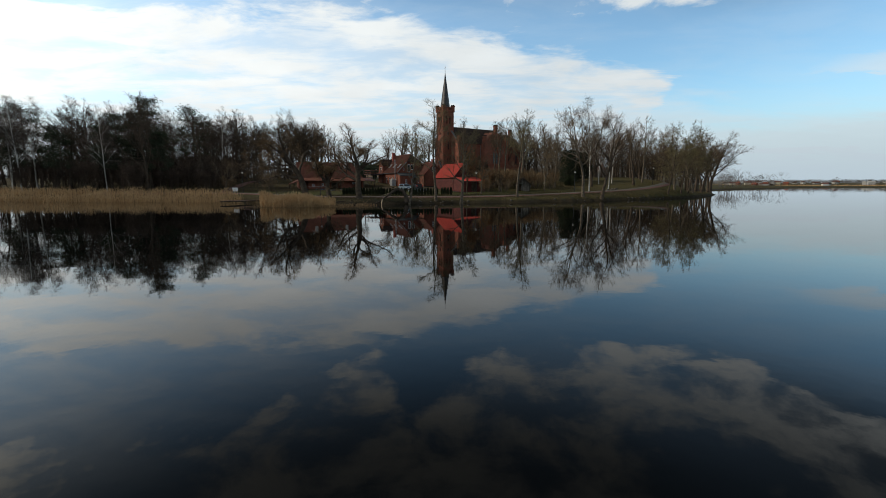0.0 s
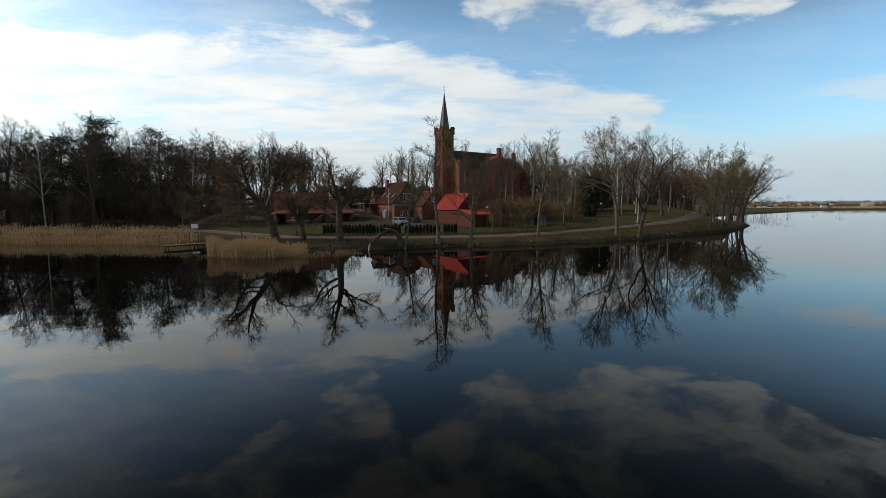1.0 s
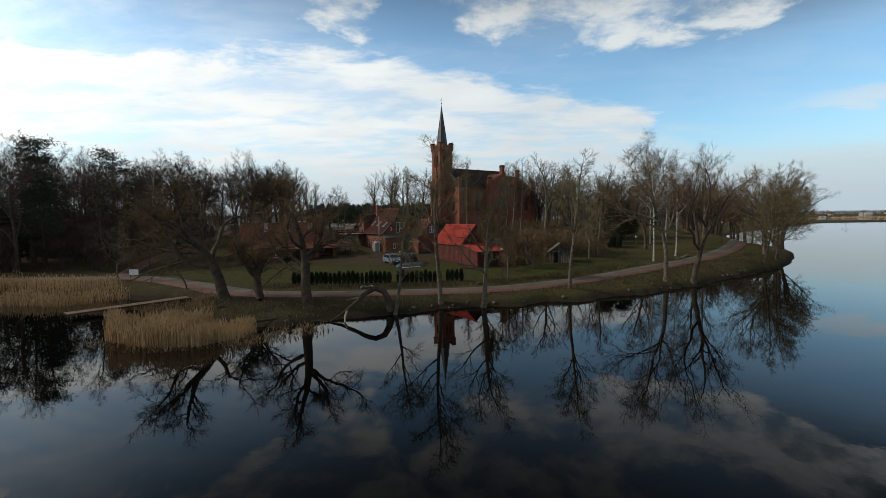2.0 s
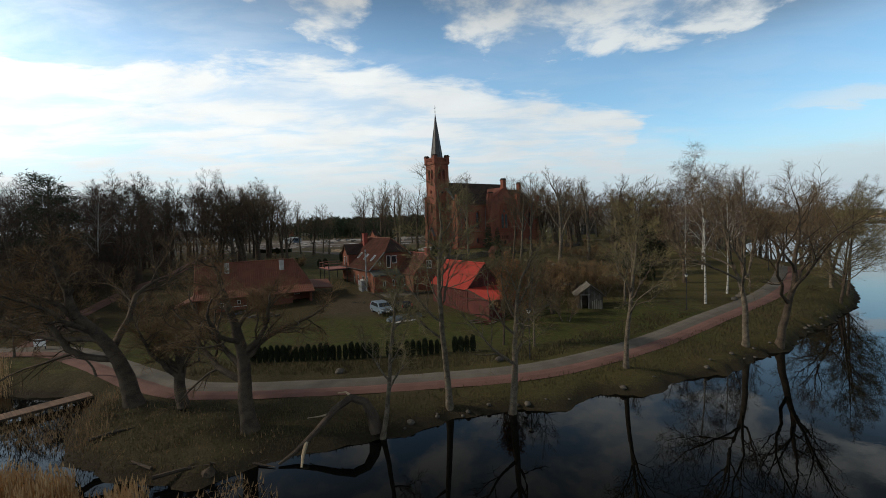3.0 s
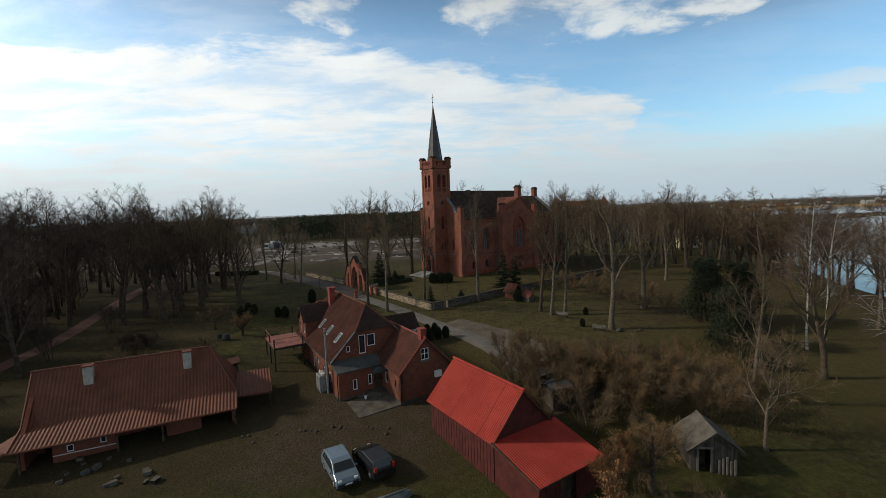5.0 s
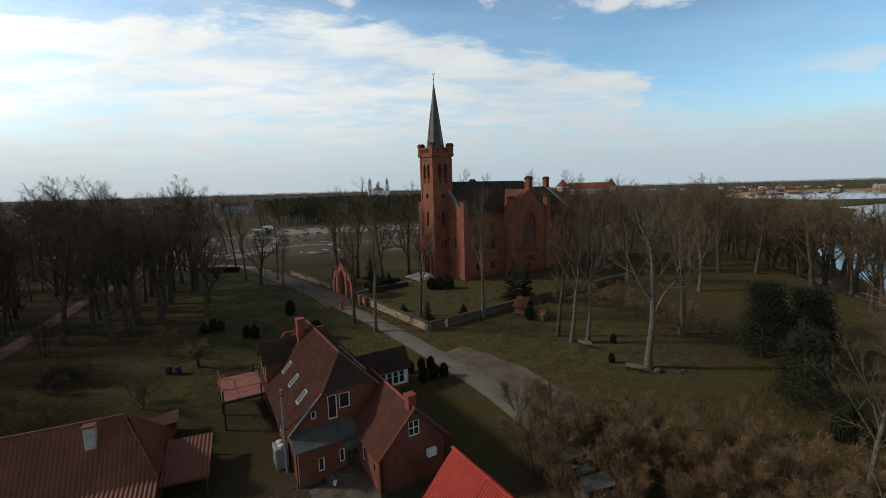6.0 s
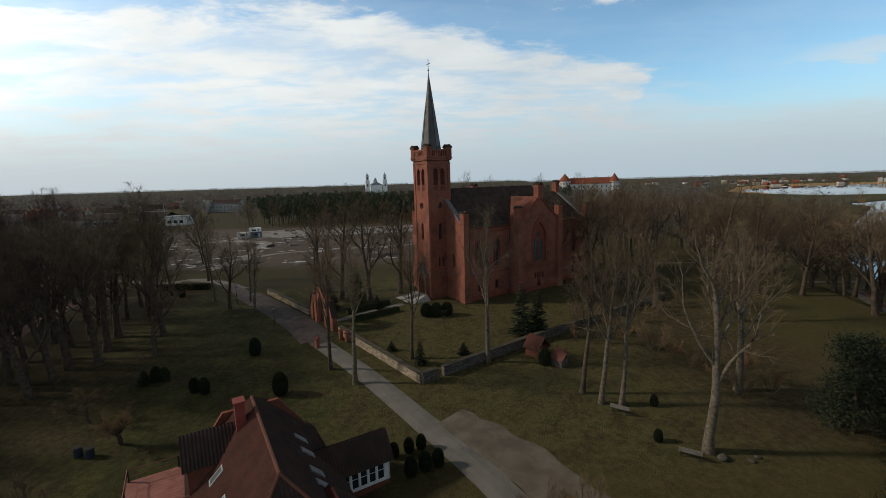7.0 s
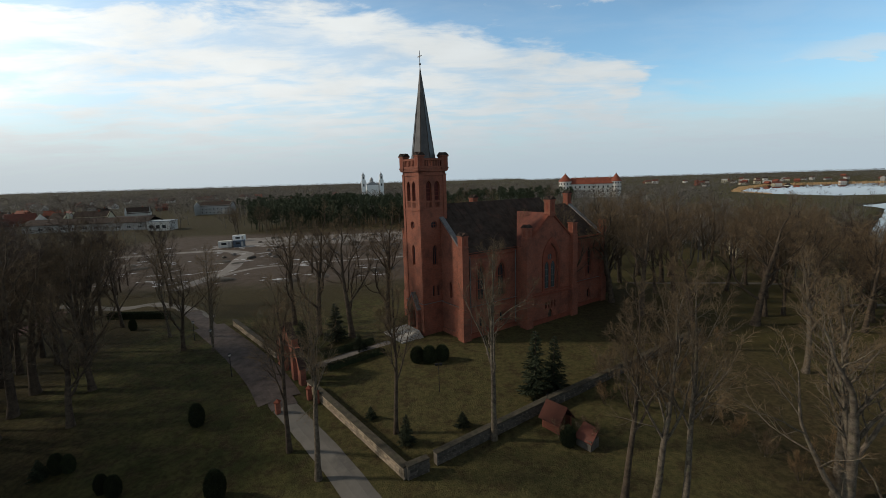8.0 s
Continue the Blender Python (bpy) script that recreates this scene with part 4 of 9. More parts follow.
        slab(bm, [(2 * hw + 0.3, -0.15, eave + 0.1), (hw, -0.15, top + 0.3), (hw, 0.7, top + 0.3), (2 * hw + 0.3, 0.7, eave + 0.1)], 0.25)
        bmesh.ops.transform(bm, matrix=fr, verts=bm.verts[:])
        part("coping", bm, LEAD, wl)
        bm = bmesh.new()
        box(bm, 0, 2 * hw, -0.2, 0, g, g + 1.1)
        box(bm, 0, 2 * hw, -0.16, 0, 11.0, 11.3)
        bmesh.ops.transform(bm, matrix=fr, verts=bm.verts[:])
        part("moulding", bm, CHURCH_BRICK, wl)
        bm = bmesh.new()
        box(bm, 0, 2 * hw, -0.2, 0, 11.3, 11.36)
        bmesh.ops.transform(bm, matrix=fr, verts=bm.verts[:])
        part("flashing", bm, LEAD, wl)
        for sy in (-1, 1):
            part("buttress", boxes((u - 0.75, u + 0.75, sy * hw - 0.75, sy * hw + 0.75, g, 11.2), (u - 0.6, u + 0.6, sy * hw - 0.6, sy * hw + 0.6, 11.2, 20.6)), CHURCH_BRICK, ch)
            pinnacle(ch, u, sy * hw, 20.6, 23.2, 1.15)
    pinnacle(ch, e_u - 0.3, 0, 25.2, 28.2, 1.2)
    part("floor", boxes((w_u, e_u, -hw, hw, g - 0.2, g + 0.1)), CONCRETE, ch)


build_church()


# ---- the parsonage ----
def build_parsonage():
    g, W, L, ze, zr, vf, zh, vr = 2.6, 9.4, 16.2, 6.9, 11.65, 1.6, 9.45, 3.5
    ho = thing("house", pose(-10.43, 84.75, 0, 0, 0, 29.2), "brown brick parsonage with a half-hipped clay tile roof", "house")
    uh = W / 2 * (zh - ze) / (zr - ze)
    # front gable over the lean-to
    fr = face_frame((0, vf, 0), (1, 0))
    balc, wn, sm = rect(3.35, 6.75, 0.8, 2.1), rect(4.4, 7.45, 0.95, 1.35), rect(1.75, 7.2, 0.42, 0.7)
    wl = wall("gable_wall", fr, [(0, g), (W, g), (W, ze), (W - uh, zh), (uh, zh), (0, ze)], [balc, wn, sm], 0.35, HOUSE_BRICK, ho)
    window(fr, balc, wl, WHITE, 0.08, 0.09, name="balcony_door")
    window(fr, wn, wl, WHITE, 0.08, 0.09)
    window(fr, sm, wl, WHITE, 0.08, 0.08)
    # long walls and back
    fr = face_frame((0, L, 0), (0, -1))
    xs = [2.0, 4.2, 6.6, 8.6, 10.9, 13.0]
    lw = wall("side_wall", fr, [(0, g), (L - vf, g), (L - vf, ze), (0, ze)], [rect(x, 3.7, 0.75, 1.7) for x in xs], 0.35, HOUSE_BRICK, ho)
    for x in xs:
        window(fr, rect(x, 3.7, 0.75, 1.7), lw, WHITE, 0.08, 0.08, transoms=(4.8,))
    fr = face_frame((W, vf, 0), (0, 1))
    rw = wall("side_wall", fr, [(0, g), (L - vf, g), (L - vf, ze), (0, ze)], [rect(x, 3.7, 0.9, 1.7) for x in (10.5, 12.8)], 0.35, HOUSE_BRICK, ho)
    for x in (10.5, 12.8):
        window(fr, rect(x, 3.7, 0.9, 1.7), rw, WHITE, 0.08, 0.08)
    fr = face_frame((W, L, 0), (-1, 0))
    wall("back_wall", fr, [(0, g), (W, g), (W, ze), (W - uh, zh + 1.0), (uh, zh + 1.0), (0, ze)], [], 0.35, HOUSE_BRICK, ho)
    part("plinth", boxes((-0.08, W, -0.08, L, g - 1.0, g + 0.35)), DARK_STONE, ho)
    # lean-to with the front door
    fr = face_frame((0, 0, 0), (1, 0))
    w1, w2, dr = rect(1.75, 3.55, 0.5, 1.15), rect(3.45, 3.75, 0.45, 1.15), rect(4.35, 3.0, 0.95, 2.1)
    lt = wall("porch_wall", fr, [(0, g), (5.0, g), (5.0, 5.75), (0, 5.75)], [w1, w2, dr], 0.3, HOUSE_BRICK, ho)
    window(fr, w1, lt, WHITE, 0.06, 0.09)
    window(fr, w2, lt, WHITE, 0.06, 0.09)
    bm = bmesh.new()
    box(bm, 3.88, 4.82, 0.1, 0.18, 3.0, 5.1)
    for k in range(3):
        box(bm, 3.98, 4.72, 0.07, 0.1, 3.15 + k * 0.62, 3.65 + k * 0.62, bevel=0.01)
    part("front_door", bm, DARK_BARK, lt, "dark brown panelled front door")
    part("porch_side", boxes((0, 0.3, 0.3, vf, g, 5.9)), HOUSE_BRICK, lt)
    bm = bmesh.new()
    slab(bm, [(-0.25, -0.35, 5.85), (4.9, -0.35, 5.85), (4.9, vf, 6.55), (-0.25, vf, 6.55)], 0.2)
    part("lean_to_roof", bm, DARK_FELT, ho, "dark felt lean-to roof")
    bm = bmesh.new()
    pts = [(4.35 + 0.75 * math.cos(q), 5.15 + 0.55 * math.sin(q)) for q in [math.pi * i / 8 for i in range(9)]]
    prism(bm, [(x, z) for x, z in pts], 0.9, Matrix.Translation((0, -0.9, 0)))
    part("door_hood", bm, DARK_FELT, ho, "arched hood over the door")
    for k in range(3):
        bm = bmesh.new()
        r = 2.3 - k * 0.45
        pts = [(r * math.cos(q), r * math.sin(q) * 0.9) for q in [math.pi + math.pi * i / 12 for i in range(13)]]
        a = [bm.verts.new((4.2 + x, 0 + y, g - 0.2)) for x, y in pts]
        b = [bm.verts.new((4.2 + x, 0 + y, g + 0.30 + 0.17 * k)) for x, y in pts]
        bm.faces.new(b)
        bm.faces.new(a[::-1])
        for i in range(len(a)):
            j = (i + 1) % len(a)
            bm.faces.new((a[i], a[j], b[j], b[i]))
        bmesh.ops.recalc_face_normals(bm, faces=bm.faces[:])
        part("step", bm, DARK_STONE, ho, "worn grey half-round step")
    # wing
    a0, a1, wv, wze, wza = 4.9, 10.7, -4.46, 6.15, 9.1
    fr = face_frame((a0, wv, 0), (1, 0))
    up, wc = rect(2.95, 6.75, 0.95, 1.25), (a1 - a0) / 2
    wg = wall("wing_gable", fr, [(0, g), (a1 - a0, g), (a1 - a0, wze - 0.1), (wc, wza), (0, wze - 0.1)], [up], 0.35, HOUSE_BRICK, ho)
    window(fr, up, wg, WHITE, 0.08, 0.08, mullions=(2.95,), transoms=(7.4,))
    part("sill", boxes((a0 + 2.35, a0 + 3.55, wv - 0.08, wv, 6.62, 6.74)), LEAD, wg)
    fr = face_frame((a0, vf, 0), (0, -1))
    ww = wall("wing_wall", fr, [(0.6, g), (vf - wv, g), (vf - wv, wze - 0.1), (0.6, wze - 0.1)], [rect(2.6, 3.9, 0.7, 1.6), rect(4.9, 4.2, 0.3, 0.7)], 0.3, HOUSE_BRICK, ho)
    window(fr, rect(2.6, 3.9, 0.7, 1.6), ww, WHITE, 0.06, 0.08, transoms=(5.0,))
    window(fr, rect(4.9, 4.2, 0.3, 0.7), ww, DARK_METAL, 0.06, 0.05)
    fr = face_frame((a1, wv, 0), (0, 1))
    wall("wing_wall", fr, [(0, g), (7, g), (7, wze - 0.1), (0, wze - 0.1)], [], 0.3, HOUSE_BRICK, ho)
    part("wing_plinth", boxes((a0 - 0.06, a1 + 0.06, wv - 0.06, 3, g - 1.0, g + 0.4)), DARK_STONE, ho)
    ac = (a0 + a1) / 2
    for sgn, x in ((-1, a0 - 0.3), (1, a1 + 0.3)):
        bm = bmesh.new()
        slab(bm, [(x, wv - 0.3, wze - 0.35), (x, 4.5, wze - 0.35), (ac, 4.5, wza + 0.05), (ac, wv - 0.3, wza + 0.05)], 0.14)
        part("roof_boarding", bm, DARK_BARK, ho)
        bl, br = ((x, 4.5, wze - 0.35), (x, wv - 0.3, wze - 0.35)) if sgn < 0 else ((x, wv - 0.3, wze - 0.35), (x, 4.5, wze - 0.35))
        tp = (ac, 4.5, wza + 0.05) if sgn < 0 else (ac, wv - 0.3, wza + 0.05)
        # the slope away from the sun carries its shade as a darker colour
        profiled("wing_roof", bl, br, (0, tp), 4.8 - wv, 0.24, 0.05, TILE if sgn < 0 else TILE_DARK_SHADED, ho, "wave", 14)
    bm = bmesh.new()
    tube(bm, [(ac, wv - 0.32, wza + 0.1), (ac, 3.9, wza + 0.1)], [0.11, 0.11], 6)
    tube(bm, [(a0 - 0.3, wv - 0.32, wze - 0.33), (ac, wv - 0.32, wza + 0.08), (a1 + 0.3, wv - 0.32, wze - 0.33)], [0.09] * 3, 4)
    part("wing_ridge", bm, HOUSE_RED, ho)
    part("wing_chimney", boxes((ac - 0.32, ac + 0.32, wv + 0.05, wv + 0.75, 8.2, 10.0), (ac - 0.38, ac + 0.38, wv - 0.01, wv + 0.81, 9.85, 10.05)), HOUSE_RED, ho, "red-clad chimney")
    # main roof
    for sgn in (-1, 1):
        x = -0.4 if sgn < 0 else W + 0.4
        z0 = ze - 0.4
        bm = bmesh.new()
        uh_v = vf - 0.35
        x_h = uh if sgn < 0 else W - uh
        slab(bm, [(x, uh_v, z0), (x, L + 0.3, z0), (W / 2, L - 1.4, zr), (W / 2, vr, zr), (x_h, uh_v, zh)], 0.14)
        part("roof_boarding", bm, DARK_BARK, ho)
        verts, faces = [], []
        # columns of tiles up the slope, cut off by the half hip
        n = int((L + 0.3 - uh_v) / 0.24) * 6
        run = Vector((W / 2 - x, 0, zr - z0))
        nrm = Vector((-(zr - z0) * (1 if sgn < 0 else -1), 0, abs(W / 2 - x))).normalized()
        rows_n = 20
        for i in range(n + 1):
            v = uh_v + (L + 0.3 - uh_v) * i / n
            fmax = 1.0
            fh = (zh - z0) / (zr - z0)
            if v < vr:
                fmax = fh + (1 - fh) * (v - uh_v) / (vr - uh_v)
            if v > L - 1.4:
                fmax = 1 - (1 - fh) * 0.6 * (v - (L - 1.4)) / 1.7
            d = 0.075 * 0.5 * (1 + math.cos(2 * math.pi * (i % 6) / 6)) + 0.04
            for j in range(rows_n + 1):
                f = fmax * j / rows_n
                verts.append(Vector((x, v, z0)) + run * f + nrm * (d - 0.04 * (j % 2)))
        for i in range(n):
            for j in range(rows_n):
                p = i * (rows_n + 1) + j
                faces.append((p, p + rows_n + 1, p + rows_n + 2, p + 1))
        # sunward slope in the plain tile, shade painted into the other one
        raw("roof_slope", verts, faces, TILE if sgn < 0 else TILE_DARK_SHADED, ho)
    bm = bmesh.new()
    slab(bm, [(uh, vf - 0.45, zh), (W - uh, vf - 0.45, zh), (W / 2, vr, zr + 0.02)], 0.14)
    part("hip_boarding", bm, DARK_BARK, ho)
    profiled("hip_roof", (uh - 0.1, vf - 0.5, zh - 0.05), (W - uh + 0.1, vf - 0.5, zh - 0.05), ((W - 2 * uh) / 2 + 0.1, (W / 2, vr, zr)), (W - 2 * uh) / 2 + 0.1, 0.24, 0.05, TILE_DARK_SHADED, ho, "wave", 10, "brown tiled half hip, shade in its colour")
    bm = bmesh.new()
    tube(bm, [(uh - 0.05, vf - 0.45, zh + 0.05), (W / 2, vr, zr + 0.1), (W / 2, L - 1.4, zr + 0.1)], [0.12] * 3, 6)
    tube(bm, [(W - uh + 0.05, vf - 0.45, zh + 0.05), (W / 2, vr, zr + 0.1)], [0.12] * 2, 6)
    part("ridge_tiles", bm, RIDGE, ho)
    for a, b in (((-0.42, ze - 0.4), (uh - 0.05, zh)), ((W + 0.42, ze - 0.4), (W - uh + 0.05, zh))):
        part("verge_board", tube(bmesh.new(), [(a[0], vf - 0.38, a[1]), (b[0], vf - 0.38, b[1])], [0.10, 0.10], 4), LEAD, ho)
    bm = bmesh.new()
    tube(bm, [(-0.48, vf - 0.3, ze - 0.42), (-0.48, L, ze - 0.42)], [0.08, 0.08], 6)
    tube(bm, [(-0.12, 0.05, g), (-0.12, 0.05, 5.7)], [0.05, 0.05], 6)
    part("gutter", bm, DARK_METAL, ho)
    part("chimney", boxes((3.25, 3.95, 12.4, 13.3, 9.3, 12.6), (3.18, 4.02, 12.33, 13.37, 12.5, 12.65)), HOUSE_RED, ho, "red-clad chimney")
    slope = math.degrees(math.atan2(zr - ze + 0.4, W / 2 + 0.4))
    for v, f in ((3.6, 0.36), (7.1, 0.38), (10.4, 0.40)):
        m = Matrix.Translation((-0.4 + (W / 2 + 0.4) * f, v, ze - 0.4 + (zr - ze + 0.4) * f)) @ pose(0, 0, 0, 0, -slope, 0)
        bm = bmesh.new()
        for r in ((-0.65, 0.65, -0.39, -0.3), (-0.65, 0.65, 0.3, 0.39), (-0.65, -0.56, -0.3, 0.3), (0.56, 0.65, -0.3, 0.3)):
            box(bm, *r, 0.02, 0.17)
        bmesh.ops.transform(bm, matrix=m, verts=bm.verts[:])
        sk = part("skylight", bm, GREY_METAL, ho)
        bm = bmesh.new()
        box(bm, -0.56, 0.56, -0.3, 0.3, 0.06, 0.12)
        bmesh.ops.transform(bm, matrix=m, verts=bm.verts[:])
        part("pane", bm, SKY_GLASS, sk)
    for v in (5.0, 6.6, 9.2, 11.3):
        f = 0.45
        m = Matrix.Translation((W + 0.4 - (W / 2 + 0.4) * f, v, ze - 0.4 + (zr - ze + 0.4) * f)) @ pose(0, 0, 0, 0, slope, 0)
        bm = bmesh.new()
        box(bm, -0.6, 0.6, -0.35, 0.35, 0.02, 0.15)
        bmesh.ops.transform(bm, matrix=m, verts=bm.verts[:])
        part("skylight", bm, GREY_METAL, ho)
    # dormer on the deck side
    d0, d1, dz = 11.9, 15.1, 10.6
    fr = face_frame((-0.2, d1, 0), (0, -1))
    w = d1 - d0
    holes = [rect(0.95, 6.3, 0.85, 2.1), rect(2.2, 7.2, 0.7, 1.2)]
    dw = wall("dormer_wall", fr, [(0, g), (w, g), (w, 9.0), (w / 2, dz), (0, 9.0)], holes, 0.3, HOUSE_BRICK, ho)
    for lp in holes:
        window(fr, lp, dw, WHITE, 0.08, 0.09)
    part("dormer_side", boxes((0.1, 3.4, d0, d0 + 0.3, 5.5, 9.0), (0.1, 3.4, d1 - 0.3, d1, 5.5, 9.0)), HOUSE_BRICK, ho)
    for y, sgn in ((d0 - 0.25, 1), (d1 + 0.25, -1)):
        bl, br = ((-0.5, y, 8.8), (4.2, y, 8.8)) if sgn > 0 else ((4.2, y, 8.8), (-0.5, y, 8.8))
        bm = bmesh.new()
        slab(bm, [bl, br, (br[0], (d0 + d1) / 2, dz + 0.1), (bl[0], (d0 + d1) / 2, dz + 0.1)], 0.12)
        part("dormer_boarding", bm, DARK_BARK, ho)
        profiled("dormer_roof", bl, br, (0, (bl[0], (d0 + d1) / 2, dz + 0.1)), 4.7, 0.24, 0.05, TILE_DARK_SHADED, ho, "wave", 7)
    # deck on posts with a railing
    z1 = 6.45
    q0, q1, p0, p1 = 11.0, 17.0, -4.3, -0.25
    n = 16
    for k in range(n):
        y = q0 + (q1 - q0) * k / n
        part("deck_board", boxes((p0, p1, y + 0.01, y + (q1 - q0) / n - 0.01, z1 - 0.08, z1)), DECK_WOOD, ho)
    bm = bmesh.new()
    box(bm, p0, p1, q0, q0 + 0.12, z1 - 0.3, z1 - 0.09)
    box(bm, p0, p1, q1 - 0.12, q1, z1 - 0.3, z1 - 0.09)
    box(bm, p0, p0 + 0.12, q0, q1, z1 - 0.3, z1 - 0.09)
    part("deck_beam", bm, DARK_METAL, ho)
    for x, y in ((p0 + 0.1, q0 + 0.1), (p0 + 0.1, (q0 + q1) / 2), (p0 + 0.1, q1 - 0.1), (p1 - 0.6, q0 + 0.1), (p1 - 0.6, q1 - 0.1)):
        part("deck_post", boxes((x - 0.07, x + 0.07, y - 0.07, y + 0.07, g, z1 + 1.0)), DARK_METAL, ho)
    bm = bmesh.new()
    for z in (z1 + 0.45, z1 + 0.98):
        tube(bm, [(p1, q0 + 0.1, z), (p0 + 0.1, q0 + 0.1, z), (p0 + 0.1, q1 - 0.1, z), (p1, q1 - 0.1, z)], [0.04 if z > z1 + 0.5 else 0.02] * 4, 5)
    part("deck_rail", bm, DECK_WOOD, ho)
    part("terrace", boxes((p0 - 0.3, p1, q0 - 0.2, q1 + 0.2, g - 0.4, g + 0.75), bevel=0.03), TERRACE, ho, "stained grey concrete terrace")
    part("terrace_steps", boxes((-1.9, -0.3, q0 - 1.8, q0 - 0.2, g - 0.4, g + 0.5), (-1.7, -0.3, q0 - 1.0, q0 - 0.2, g, g + 0.68), bevel=0.03), TERRACE, ho)
    # glazed porch on the lane side
    a, b, c, d = W, 13.8, 8.6, 11.2
    part("veranda_base", boxes((a, b, c, d, g - 0.6, 4.6)), HOUSE_BRICK, ho)
    fr = face_frame((a, c, 0), (1, 0))
    holes = [rect(0.75 + k * 0.72, 4.8, 0.6, 1.35) for k in range(5)]
    vw = wall("veranda_front", fr, [(0, 4.6), (b - a, 4.6), (b - a, 6.5), (0, 6.5)], holes, 0.12, WHITE, ho)
    for lp in holes:
        window(fr, lp, vw, WHITE, 0.03, 0.05, transoms=(5.6,))
    fr = face_frame((b, c, 0), (0, 1))
    holes = [rect(0.5 + k * 0.8, 4.8, 0.65, 1.35) for k in range(3)]
    vw = wall("veranda_front", fr, [(0, 4.6), (d - c, 4.6), (d - c, 6.5), (1.3, 7.9), (0, 6.5)], holes, 0.12, WHITE, ho)
    for lp in holes:
        window(fr, lp, vw, WHITE, 0.03, 0.05)
    for y, sgn in ((c - 0.35, 1), (d + 0.35, -1)):
        bl, br = ((7.5, y, 6.35), (b + 0.3, y, 6.35)) if sgn > 0 else ((b + 0.3, y, 6.35), (7.5, y, 6.35))
        bm = bmesh.new()
        slab(bm, [bl, br, (br[0], (c + d) / 2, 8.3), (bl[0], (c + d) / 2, 8.3)], 0.12)
        part("veranda_boarding", bm, DARK_BARK, ho)
        profiled("veranda_roof", bl, br, (0, (bl[0], (c + d) / 2, 8.3)), b + 0.3 - 7.5, 0.24, 0.05, TILE_DARK_SHADED, ho, "wave", 8)
    part("cooling_unit", boxes((a0 + 3.9, a0 + 4.7, wv - 0.38, wv - 0.05, 4.75, 5.4), bevel=0.03), WHITE, ho, "white wall-mounted cooling unit")


SKY_GLASS = glass_material("skylight glass", (0.11, 0.12, 0.125))
build_parsonage()
PAD = material("worn grey paving", (0.070, 0.062, 0.052), (0.12, 0.108, 0.092), 0.95, 1.2, 12, 0.3, dirt=(0.045, 0.038, 0.030), random=0.12)
pv = thing("entrance_paving", pose(-10.43, 84.75, 0, 0, 0, 29.2), "grey paving slabs before the house door", "paving")
for i in range(6):
    for j in range(5):
        u, v = 0.5 + 0.74 * i, -4.4 + 0.74 * j
        quad = []
        for du, dv in ((0, 0), (0.72, 0), (0.72, 0.72), (0, 0.72)):
            w_ = pose(-10.43, 84.75, 0, 0, 0, 29.2) @ Vector((u + du, v + dv, 0))
            quad.append((u + du, v + dv, z_at(w_.x, w_.y) + 0.07))
        bm = bmesh.new()
        slab(bm, quad, 0.12)
        part("slab", bm, PAD, pv)
for u, v in ((2.35, -1.3), (6.0, -1.3)):
    if u < 4.8:
        pl = thing("planter", pose(-10.43, 84.75, 0, 0, 0, 29.2), "small white flower pot on the door steps", "pot", "door pots")
        bm = bmesh.new()
        tube(bm, [(u, v, 2.88), (u, v, 2.92), (u, v, 3.2)], [0.10, 0.12, 0.17], 10)
        part("pot", bm, WHITE, pl)
        bm = bmesh.new()
        tube(bm, [(u, v, 3.17), (u, v, 3.19)], [0.15, 0.15], 10)
        part("soil", bm, DARK_BARK, pl)


